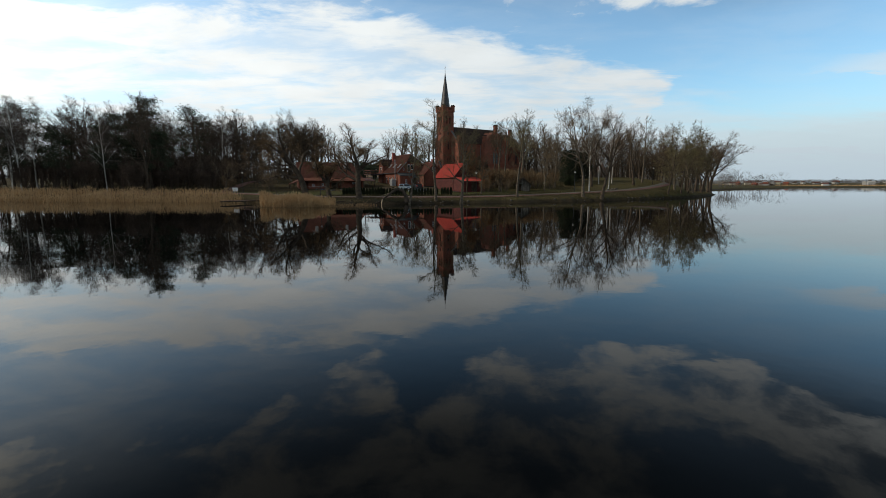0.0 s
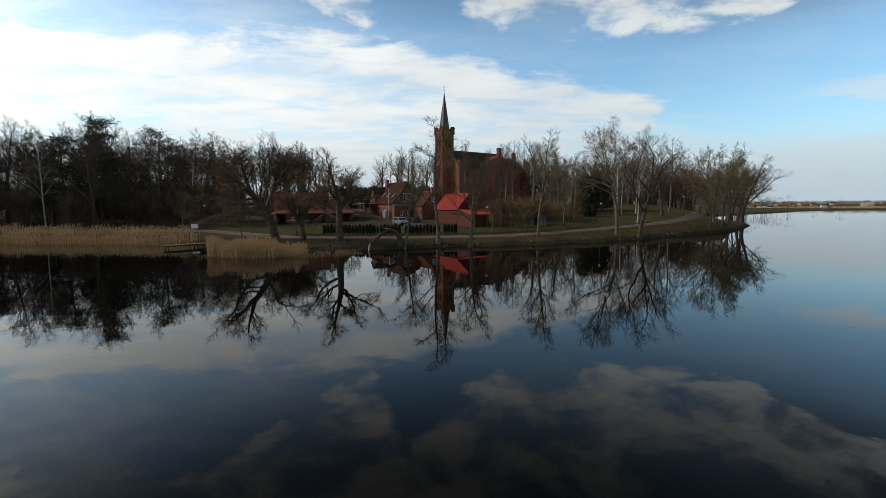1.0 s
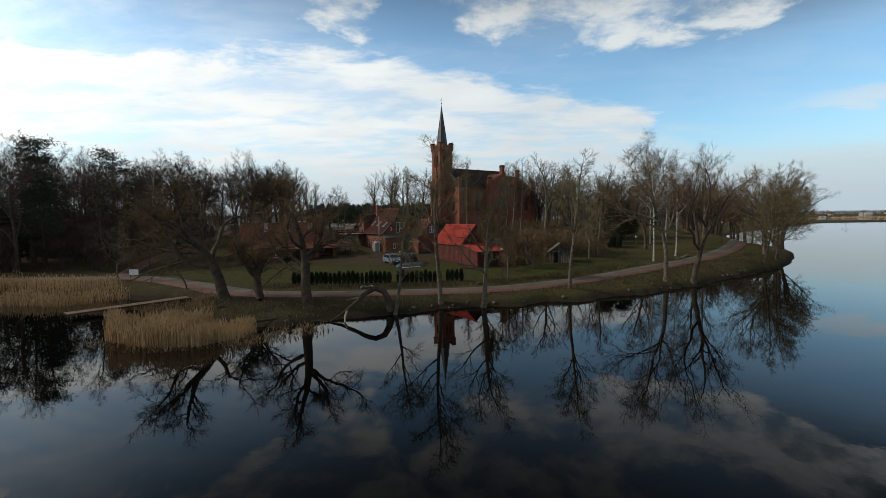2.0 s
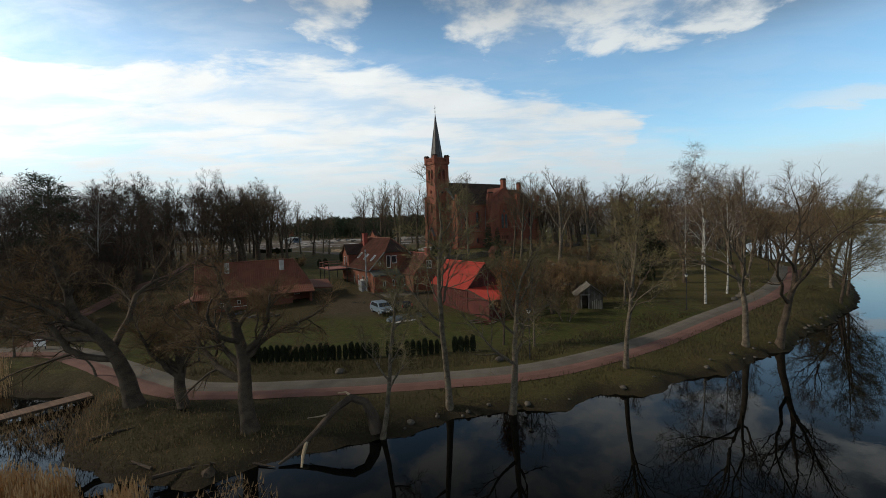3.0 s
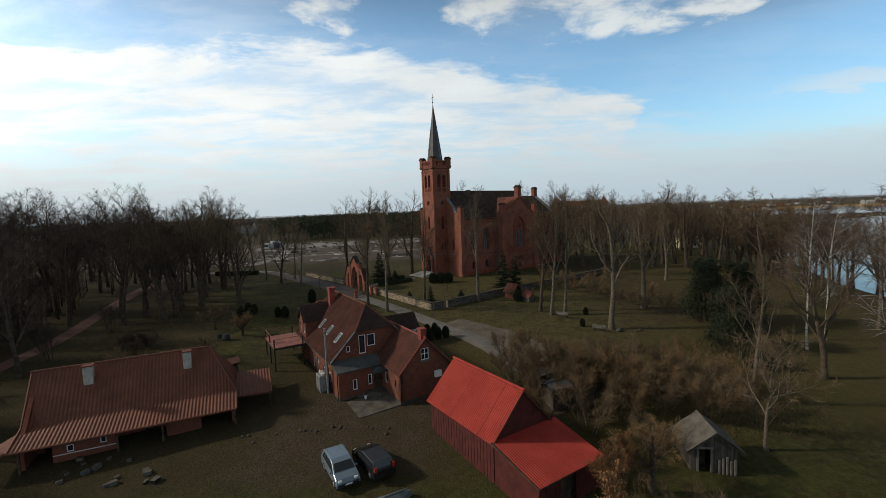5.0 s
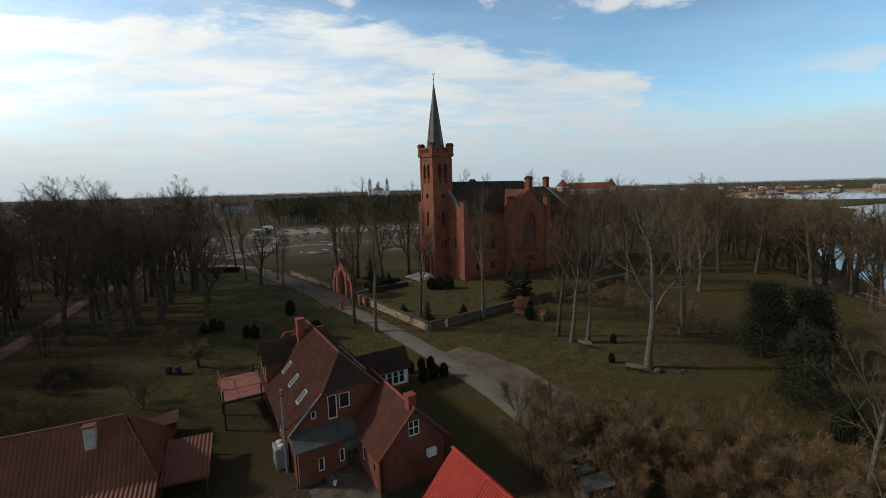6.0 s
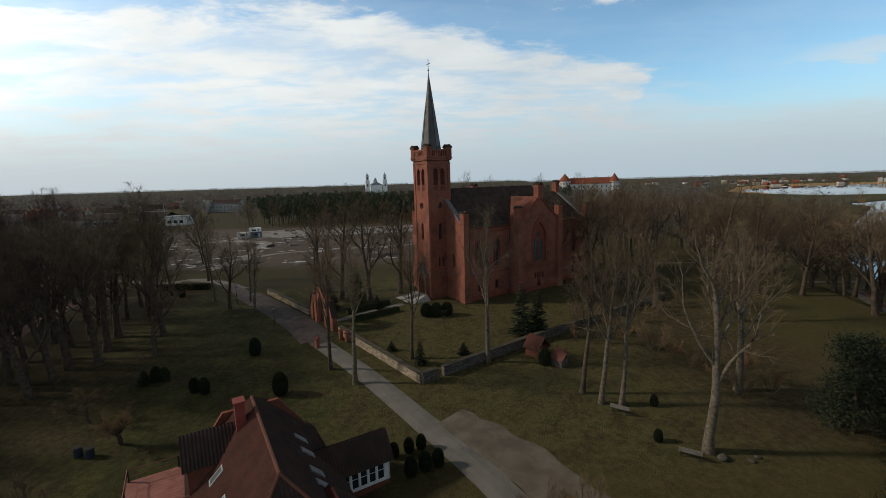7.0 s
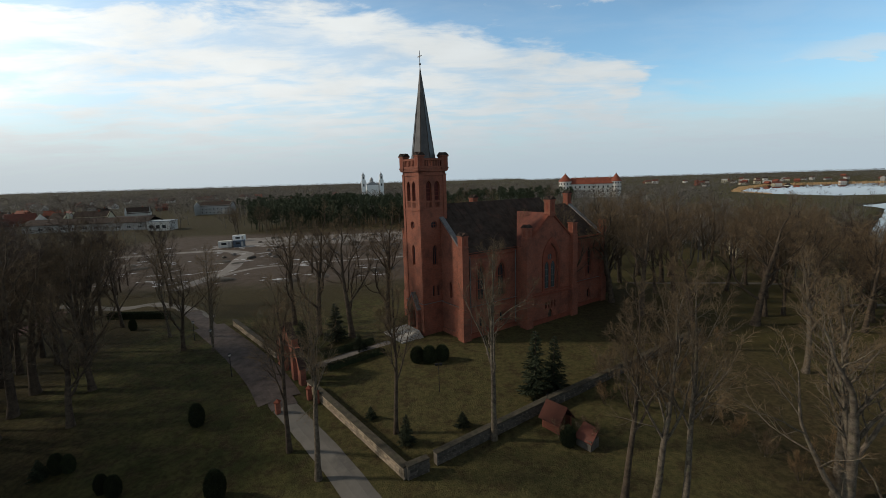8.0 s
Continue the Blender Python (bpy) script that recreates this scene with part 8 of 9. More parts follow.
build_chapel()
plant("bush", 15.4, 118.4, 2.0, "juniper", "dark juniper bush beside the shrine", "shrub", "evergreens", wide=1.0)
plant("shrub_b", 17.6, 118.6, 2.6, "shrub", "low brown thicket beside the shrine", "shrub", "brushwood")
plant("shrub_b", 15.0, 119.2, 2.2, "shrub", "low dark thicket beside the shrine", "shrub", "brushwood")


def hedge_row(name, a, b, h, w, label):
    """A clipped evergreen hedge: a solid core wrapped in small sprays."""
    r = random.Random(int(a[0] * 10))
    ln = math.hypot(b[0] - a[0], b[1] - a[1])
    hd = thing(name, pose(*a, z_at(*a), 0, 0, math.degrees(math.atan2(b[1] - a[1], b[0] - a[0]))), label, "hedge")
    part("core", boxes((0.05, ln - 0.05, -w / 2 + 0.06, w / 2 - 0.06, -0.2, h - 0.06)), THUJA, hd)
    t = Grow(int(ln * 7))
    for _ in range(int(ln * 420 * h)):
        x, s = r.uniform(0, ln), r.choice((-1, 1, 0, 0))
        p = Vector((x, s * w / 2 * r.uniform(0.8, 1.0), r.uniform(0, h))) if s else Vector((x, r.uniform(-w / 2, w / 2), h - 0.08))
        t.twig(p, Vector((r.uniform(-0.5, 0.5), s * 0.5 + r.uniform(-0.3, 0.3), 1)).normalized(), r.uniform(0.1, 0.22), 0.05)
    raw("foliage", t.tw, t.tf, THUJA, hd)


hedge_row("hedge", (-11.8, 136.6), (-4.6, 141.6), 0.85, 0.9, "low clipped dark hedge along the church walk")
hedge_row("hedge", (-13.6, 140.6), (-6.6, 145.6), 0.85, 0.9, "low clipped dark hedge along the church walk")
hedge_row("hedge", (-60, 164), (-48, 163), 1.2, 1.2, "clipped dark hedge beside the town lane")


# ---- the yard ----
def build_car(x, y, heading, body_mat, label, h=1.62, ln=4.65):
    c = thing("car", pose(x, y, z_at(x, y), 0, 0, heading), label, "car", "parked cars")
    k = ln / 4.65
    side = [(-2.3, 0.35), (-2.3, 0.95), (-2.15, 1.05), (-1.95, 1.5), (-1.5, h - 0.02), (0.2, h), (0.75, h - 0.12), (1.45, 1.05), (2.1, 0.86), (2.3, 0.62), (2.3, 0.35)]
    bm = bmesh.new()
    rows = []
    for yy, inset in ((-0.90, 0.06), (-0.86, 0.0), (-0.4, 0.0), (0.4, 0.0), (0.86, 0.0), (0.90, 0.06)):
        row = []
        for px, pz in side:
            t = max(0, (pz - 0.95) / 0.7)
            row.append(bm.verts.new((px * k * (1 - inset * 0.2), yy * (1 - 0.17 * t), pz - (0.03 if abs(yy) > 0.88 and pz > 0.5 else 0))))
        rows.append(row)
    n = len(side)
    for a, b in zip(rows, rows[1:]):
        for i in range(n):
            bm.faces.new((a[i], a[(i + 1) % n], b[(i + 1) % n], b[i]))
    bm.faces.new(rows[0])
    bm.faces.new(rows[-1][::-1])
    bmesh.ops.recalc_face_normals(bm, faces=bm.faces[:])
    body = part("body", bm, body_mat, c)
    def pane(name, pts):
        b2 = bmesh.new()
        vs = [b2.verts.new(p) for p in pts]
        ws = [b2.verts.new(Vector(p) * 0.985 + Vector((0, 0, 0.01))) for p in pts]
        b2.faces.new(vs)
        b2.faces.new(ws[::-1])
        for i in range(len(vs)):
            j = (i + 1) % len(vs)
            b2.faces.new((vs[j], vs[i], ws[i], ws[j]))
        bmesh.ops.recalc_face_normals(b2, faces=b2.faces[:])
        part(name, b2, GLASS, c)
    pane("windscreen", [(1.40 * k, -0.76, 1.10), (1.40 * k, 0.76, 1.10), (0.80 * k, 0.66, h - 0.11), (0.80 * k, -0.66, h - 0.11)])
    pane("rear_window", [(-2.10 * k, -0.72, 1.15), (-2.10 * k, 0.72, 1.15), (-1.90 * k, 0.66, 1.52), (-1.90 * k, -0.66, 1.52)])
    for s in (-1, 1):
        pane("side_window", [(1.2 * k, s * 0.885, 1.04), (-1.9 * k, s * 0.885, 1.06), (-1.5 * k, s * 0.80, h - 0.14), (0.55 * k, s * 0.80, h - 0.14)])
        part("headlight", boxes((2.0 * k, 2.27 * k, s * 0.62 - 0.16, s * 0.62 + 0.16, 0.66, 0.82), bevel=0.04), WHITE, c)
        part("tail_light", boxes((-2.33 * k, -2.22 * k, s * 0.74 - 0.1, s * 0.74 + 0.1, 0.85, 1.25)), RED_SHEET, c)
        part("mirror", boxes((1.0 * k, 1.15 * k, s * 1.0 - 0.09, s * 1.0 + 0.09, 1.0, 1.14), bevel=0.03), body_mat, c)
        for wx in (1.42 * k, -1.42 * k):
            bm = bmesh.new()
            tube(bm, [(wx, s * 0.72, 0.31), (wx, s * 0.91, 0.31)], [0.32, 0.32], 16)
            tyre = part("tyre", bm, DARK_METAL, c)
            bm = bmesh.new()
            tube(bm, [(wx, s * 0.90, 0.31), (wx, s * 0.925, 0.31)], [0.21, 0.18], 10)
            part("rim", bm, GREY_METAL, tyre)
    part("bumper", boxes((2.18 * k, 2.36 * k, -0.8, 0.8, 0.32, 0.58), bevel=0.05), DARK_METAL, c)
    part("plate", boxes((2.35 * k, 2.375 * k, -0.26, 0.26, 0.44, 0.55)), WHITE, c)


SILVER = material("silver blue car paint", (0.17, 0.23, 0.29), (0.20, 0.26, 0.32), 0.3, 2, 8, 0, metal=0.4, spec=0.6)
BLACK_PAINT = material("black car paint", (0.015, 0.015, 0.017), (0.025, 0.024, 0.026), 0.25, 2, 8, 0, metal=0.2, spec=0.6)
BLUE_PAINT = material("dull blue van paint", (0.06, 0.08, 0.11), (0.09, 0.115, 0.15), 0.5, 2, 8, 0, metal=0.2)
BARREL_PAINT = material("dirty blue plastic", (0.014, 0.020, 0.028), (0.028, 0.036, 0.046), 0.6, 2, 8, 0.1)
BOAT_PAINT = material("faded blue grey boat paint", (0.075, 0.098, 0.115), (0.13, 0.16, 0.18), 0.7, 1.5, 9, 0.1, dirt=(0.10, 0.11, 0.11))
build_car(-8.2, 73.2, -62, SILVER, "silver-blue minivan parked on the bare yard", 1.62, 4.3)
build_car(-5.75, 73.9, 122, BLACK_PAINT, "black car parked beside the minivan", 1.5, 4.4)
build_car(15.6, 86.9, 40, BLUE_PAINT, "dull blue car half hidden by the thicket", 1.5, 4.4)


def build_ruin():
    g = z_at(12.8, 83.5)
    ru = thing("ruined_shed", pose(12.6, 83.3, g, 0, 0, 8), "dark ruined board shed with broken grey roof sheets", "shed")
    r = random.Random(3)
    for k in range(26):
        x = -2.2 + 4.4 * k / 26
        part("board", boxes((x, x + 0.155, -2.5 - 0.02 * (k % 2), -2.45, -0.3, 1.9 + r.uniform(-0.25, 0.1))), HUT_WOOD, ru)
    for sx in (-2.2, 2.2):
        for k in range(24):
            y = -2.45 + 4.9 * k / 24
            part("board", boxes((sx - 0.03, sx + 0.03 + 0.02 * (k % 2), y, y + 0.19, -0.3, 1.8 + r.uniform(-0.4, 0.1))), HUT_WOOD, ru)
    for x0, y0, w, d, z0, z1, tilt in ((-2.4, -2.6, 2.2, 1.3, 1.9, 2.1, 0.2), (-2.5, -0.9, 1.6, 1.2, 1.85, 2.2, -0.3), (-2.3, 0.9, 1.9, 1.7, 1.9, 2.3, 0.1), (-0.4, -2.5, 1.9, 0.9, 1.8, 1.5, 0.3)):
        bm = bmesh.new()
        slab(bm, [(x0, y0, z0), (x0 + w, y0, z1), (x0 + w, y0 + d, z1 + tilt), (x0, y0 + d, z0 + tilt)], 0.05)
        part("roof_sheet", bm, DARK_FELT if y0 < 0.5 else HUT_WOOD, ru, "loose grey roof sheet")
    for k in range(5):
        y = -2.0 + k
        bm = bmesh.new()
        tube(bm, [(-2.2, y, 1.8), (0.2, y + 0.2, 1.6 - 0.2 * k), (2.0, y + 0.4, 0.6)], [0.07, 0.06, 0.05], 5)
        part("rafter", bm, DEADWOOD, ru)


build_ruin()
lw_ = thing("low_wall", pose(21.0, 86.5, z_at(21.0, 86.5), 0, 0, math.degrees(math.atan2(-4.7, 3.2))), "low grey concrete footing wall among the brushwood", "wall")
part("footing", boxes((0, 5.7, -0.12, 0.12, -0.6, 0.35), bevel=0.02), TERRACE, lw_)
part("coping", boxes((-0.05, 5.75, -0.17, 0.17, 0.35, 0.43), bevel=0.02), HUT_WOOD, lw_)


def build_boat():
    b = thing("boat", pose(-4.8, 69.3, z_at(-4.8, 69.3), 0, 0, 28), "long blue-grey boat lying keel up in the yard", "boat")
    bm = bmesh.new()
    rows = []
    for x, w, z in ((-2.4, 0.42, 0.45), (-1.6, 0.62, 0.6), (0, 0.7, 0.66), (1.5, 0.6, 0.6), (2.5, 0.08, 0.5)):
        rows.append([bm.verts.new(v) for v in ((x, -w, 0.05), (x, -w * 0.85, z * 0.65), (x, -w * 0.3, z), (x, w * 0.3, z), (x, w * 0.85, z * 0.65), (x, w, 0.05))])
    for p, q in zip(rows, rows[1:]):
        for i in range(5):
            bm.faces.new((p[i], p[i + 1], q[i + 1], q[i]))
    bm.faces.new(rows[0])
    bm.faces.new(rows[-1][::-1])
    bmesh.ops.recalc_face_normals(bm, faces=bm.faces[:])
    part("hull", bm, BOAT_PAINT, b)
    part("keel", boxes((-2.2, 2.2, -0.03, 0.03, 0.6, 0.72)), BOAT_PAINT, b)
    bm = bmesh.new()
    slab(bm, [(-2.0, -1.35, 0.03), (1.2, -1.25, 0.04), (1.4, -0.6, 0.10), (-2.2, -0.6, 0.08)], 0.03)
    part("tarpaulin", bm, CHIMNEY_RENDER, b, "pale tarpaulin spread beside the hull")


build_boat()
fp = thing("flue_pole", pose(-12.0, 86.6, z_at(-12.0, 86.6)), "tall grey steel pole beside the house corner", "pole")
bm = bmesh.new()
tube(bm, [(0, 0, -0.2), (0, 0, 6.9), (0, 0, 7.1)], [0.14, 0.11, 0.13], 8)
part("shaft", bm, GREY_METAL, fp)
part("collar", boxes((-0.14, 0.14, -0.14, 0.14, 6.6, 6.7)), DARK_METAL, fp)
ab = thing("utility_box", pose(-12.8, 87.6, z_at(-12.8, 87.6), 0, 0, 29.2), "grey steel boiler cabinet beside the house wall", "cabinet")
part("cabinet", boxes((-0.5, 0.5, -0.75, 0.75, -0.2, 1.7), bevel=0.03), GREY_METAL, ab)
for yy in (-0.38, 0.38):
    part("door_panel", boxes((-0.53, -0.49, yy - 0.33, yy + 0.33, 0.1, 1.55), bevel=0.01), GREY_METAL, ab)
for yy in (-0.35, 0.35):
    bm = bmesh.new()
    tube(bm, [(0, yy, 1.7), (0, yy, 1.85), (0, yy, 1.9)], [0.25, 0.28, 0.2], 10)
    part("vent", bm, PLASTER, ab)
rng = random.Random(77)
for i in range(16):
    x, y = rng.uniform(-31, -22), rng.uniform(73.5, 77.2)
    d = thing("crate", pose(x, y, z_at(x, y), 0, 0, rng.uniform(0, 90)), "odd crate and scrap lying before the farmhouse", "crate", "yard clutter")
    s = rng.uniform(0.12, 0.32)
    part("side", boxes((-s, s, -s * 0.7, s * 0.7, -0.05, s * 0.9), bevel=0.03), rng.choice((GREY_WOOD, DARK_METAL, GREY_WOOD, BLUE_PAINT)), d)
    part("lid", boxes((-s * 1.05, s * 1.05, -s * 0.75, s * 0.75, s * 0.9, s * 0.95)), GREY_WOOD, d)
for i in range(26):
    f = rng.random()
    x, y = -19 + 15 * f + rng.uniform(-1, 1), 78.3 + 1.2 * math.sin(f * 3) + rng.uniform(-0.7, 0.7)
    s = rng.uniform(0.12, 0.35)
    ob = new("rubble", STONES[i % 5])
    ob.matrix_basis = pose(x, y, z_at(x, y) + s * 0.15, 0, 0, i * 50)
    ob.scale = (s, s, s)
    tagged(ob, "pale rubble stone on the bare yard", "stone", "yard rubble")
for i in range(9):
    x, y = 5.2 + rng.uniform(-1.5, 2.5), 66.2 + rng.uniform(-0.8, 0.8)
    d = thing("plank", pose(x, y, z_at(x, y) + 0.05 + 0.05 * (i % 3), 0, 0, rng.uniform(-30, 60)), "old plank in the heap beside the barn", "plank", "plank heap")
    part("board", boxes((-0.9, 0.9, -0.1, 0.1, -0.03, 0.03)), GREY_WOOD if i % 2 else RED_WOOD, d)
for x, y, h in ((35.4, 87.2, 2.7), (36.6, 86.6, 2.3), (37.0, 88.0, 2.6)):
    plant("bush", x, y, h, "thuja", "yellow-green garden thuja beside the lawn", "shrub", "garden thujas", wide=0.8)
for i in range(9):
    q = i * 0.7
    plant("scrub", -42 + 3.2 * math.cos(q) * (0.4 + 0.07 * i), 102.5 + 2.4 * math.sin(q) * (0.4 + 0.07 * i), 1.8 + 0.25 * (i % 3), "shrub", "dark heap of cut brushwood on the lawn", "shrub", "brush heap", wide=1.5)
plant("willow_a", -34.6, 109.6, 4.6, "tree", "small crooked fruit tree on the lawn", "tree", "fruit trees", wide=1.3)
plant("willow_c", -29.0, 106.0, 4.2, "tree", "low spreading fruit tree on the lawn", "tree", "fruit trees", wide=1.3)
for x, y in ((-31.6, 104.2), (-30.4, 104.0)):
    brl = thing("barrel", pose(x, y, z_at(x, y)), "dull blue water barrel on the grass", "barrel", "garden barrels")
    part("drum", tube(bmesh.new(), [(0, 0, 0), (0, 0, 0.3), (0, 0, 0.6), (0, 0, 0.9)], [0.34, 0.38, 0.38, 0.34], 12), BARREL_PAINT, brl)
    part("rim", tube(bmesh.new(), [(0, 0, 0.88), (0, 0, 0.94)], [0.36, 0.36], 12), DARK_METAL, brl)
oh = thing("outhouse", pose(-24.9, 91.6, z_at(-24.9, 91.6) - 0.35, 0, 0, 30), "small board outhouse with a brown sheet roof", "shed")
for k in range(9):
    part("board", boxes((-1.1 + k * 0.245, -0.87 + k * 0.245, -1.0, -0.95, -0.2, 1.9)), HUT_WOOD, oh)
    part("board", boxes((-1.1 + k * 0.245, -0.87 + k * 0.245, 0.95, 1.0, -0.2, 1.9)), HUT_WOOD, oh)
part("side", boxes((-1.1, -1.05, -0.95, 0.95, -0.2, 1.9), (1.05, 1.1, -0.95, 0.95, -0.2, 1.9)), HUT_WOOD, oh)
bm = bmesh.new()
slab(bm, [(-1.4, -1.3, 1.9), (1.4, -1.3, 2.3), (1.4, 1.3, 2.3), (-1.4, 1.3, 1.9)], 0.08)
part("roof", bm, TILE, oh)
sg = thing("sign_board", pose(-44.6, 62.4, z_at(-44.6, 62.4), 0, 0, 5), "white notice board beside the path", "sign")
part("panel", boxes((-0.6, 0.6, -0.03, 0.03, 0.5, 1.3)), WHITE, sg)
for sx in (-0.5, 0.5):
    part("post", boxes((sx - 0.04, sx + 0.04, 0.03, 0.1, -0.2, 1.3)), DARK_METAL, sg)


# ---- the town beyond ----
def town_house(x, y, w, d, h, roof, wall_mat, roof_mat, turn, label, base=None):
    g = z_at(x, y) if base is None else base
    t = thing("town_house", pose(x, y, g, 0, 0, turn), label, "house", "town houses")
    fr = face_frame((-w / 2, -d / 2, 0), (1, 0))
    n = max(2, int(w / 3))
    floors = max(1, int(h / 3))
    holes = [rect(w * (i + 0.5) / n, 0.9 + 3 * f, 1.1, 1.4) for i in range(n) for f in range(floors)]
    wl = wall("front_wall", fr, [(0, -0.5), (w, -0.5), (w, h), (0, h)], holes, 0.3, wall_mat, t)
    for lp in holes:
        window(fr, lp, wl, WHITE, 0.1, 0.08)
    for sx in (-1, 1):
        fr = face_frame((sx * w / 2, -sx * -d / 2 if sx < 0 else -d / 2, 0), (0, -1) if sx < 0 else (0, 1))
        wall("gable_wall", fr, [(0, -0.5), (d, -0.5), (d, h), (d / 2, h + roof), (0, h)], [], 0.3, wall_mat, t)
    part("back_wall", boxes((-w / 2, w / 2, d / 2 - 0.3, d / 2, -0.5, h)), wall_mat, t)
    for s in (-1, 1):
        bm = bmesh.new()
        slab(bm, [(-w / 2 - 0.4, s * (d / 2 + 0.5), h - roof * 0.2), (w / 2 + 0.4, s * (d / 2 + 0.5), h - roof * 0.2), (w / 2 + 0.4, 0, h + roof), (-w / 2 - 0.4, 0, h + roof)], 0.2)
        part("roof", bm, roof_mat, t)
    part("chimney", boxes((w * 0.15, w * 0.15 + 0.8, -0.4, 0.4, h, h + roof + 1.0)), TRIM_BRICK, t)


CREAM = material("cream render", (0.45, 0.40, 0.28), (0.55, 0.50, 0.37), 0.9, 0.5, 6, 0.1)
OLD_PLASTER = material("grey render", (0.28, 0.27, 0.25), (0.38, 0.37, 0.35), 0.9, 0.5, 6, 0.1)
for row in ((-214, 372, 20, 9, 7, 3.5, CREAM, SLATE, 8, "cream two-storey town house with a dark roof"), (-250, 392, 14, 9, 5, 4, PLASTER, SLATE, -10, "white town house with a steep grey roof"),
            (-285, 400, 16, 10, 4.5, 4.5, HOUSE_BRICK, RUST_ROOF, 30, "brick town house with a rust-red roof"), (-310, 420, 14, 9, 4, 4, PLASTER, RUST_ROOF, -20, "white town house with a rust-red roof"),
            (-340, 440, 18, 9, 5, 3.5, OLD_PLASTER, SLATE, 10, "grey town house with a dark roof"), (-235, 450, 16, 9, 5, 4, PLASTER, SLATE, 25, "white town house with a dark roof"),
            (-180, 470, 26, 10, 8, 3, OLD_PLASTER, SLATE, 0, "grey apartment house beyond the works"), (-130, 500, 30, 11, 9, 2, CREAM, SLATE, 5, "cream apartment house beyond the works"),
            (-385, 470, 14, 9, 5, 4, PLASTER, RUST_ROOF, -5, "white town house with a rust-red roof"), (-420, 430, 18, 10, 5, 4, HOUSE_BRICK, RUST_ROOF, 15, "brick town house with a rust-red roof"),
            (80, 236, 17, 9, 5, 5.0, GREY_WOOD, SLATE, 5, "old grey wooden house among the park trees"), (116, 232, 9, 8, 6.2, 3.5, CREAM, SLATE, -20, "cream two-storey house among the park trees"),
            (100, 260, 14, 9, 4.5, 3.5, OLD_PLASTER, SLATE, 12, "old grey house among the park trees"), (70, 300, 14, 9, 4.5, 3.5, PLASTER, RUST_ROOF, -12, "white house with a rust-red roof")):
    town_house(*row)
sh = thing("warehouse", pose(-200, 352, z_at(-200, 352), 0, 0, 2), "long low grey warehouse beside the works", "warehouse")
fr = face_frame((-35, -8, 0), (1, 0))
holes = [rect(4 + 6.2 * i, 1.2, 2.6, 1.5) for i in range(11)]
wl = wall("front_wall", fr, [(0, -0.5), (70, -0.5), (70, 4.8), (0, 4.8)], holes, 0.3, OLD_PLASTER, sh)
for lp in holes:
    window(fr, lp, wl, WHITE, 0.1, 0.1, mullions=((lp[0][0] + lp[1][0]) / 2,))
part("end_wall", boxes((-35, -34.7, -8, 8, -0.5, 5), (34.7, 35, -8, 8, -0.5, 5), (-35, 35, 7.7, 8, -0.5, 5)), OLD_PLASTER, sh)
for s in (-1, 1):
    bm = bmesh.new()
    slab(bm, [(-36, s * 9, 4.6), (36, s * 9, 4.6), (36, 0, 7.4), (-36, 0, 7.4)], 0.25)
    part("roof", bm, SLATE, sh)
rng = random.Random(31)
# far shore settlement
for i in range(46):
    x = rng.uniform(560, 1500)
    y = 905 + rng.uniform(10, 320)
    w = rng.uniform(9, 16)
    t = thing("far_house", pose(x, y, z_at(x, y), 0, 0, rng.uniform(-40, 40)), "small pale house on the far lake shore", "house", "houses on the far shore")
    h, roof = rng.uniform(3.5, 7), rng.uniform(2.5, 4)
    mt = rng.choice((PLASTER, PLASTER, CREAM, OLD_PLASTER))
    part("wall", boxes((-w / 2, w / 2, -4, 4, -0.5, h)), mt, t)
    for k in range(3):
        part("window", boxes((-w / 2 + w * (k + 0.3) / 3, -w / 2 + w * (k + 0.65) / 3, -4.05, -3.95, 1.2, 2.6)), GLASS, t)
    bm = bmesh.new()
    prism(bm, [(-4.6, h - 0.2), (4.6, h - 0.2), (0, h + roof)], w + 0.8, Matrix.Rotation(math.pi / 2, 4, "Z") @ Matrix.Translation((0, -w / 2 - 0.4, 0)))
    part("roof", bm, rng.choice((RUST_ROOF, SLATE, RUST_ROOF, OLD_PLASTER)), t)


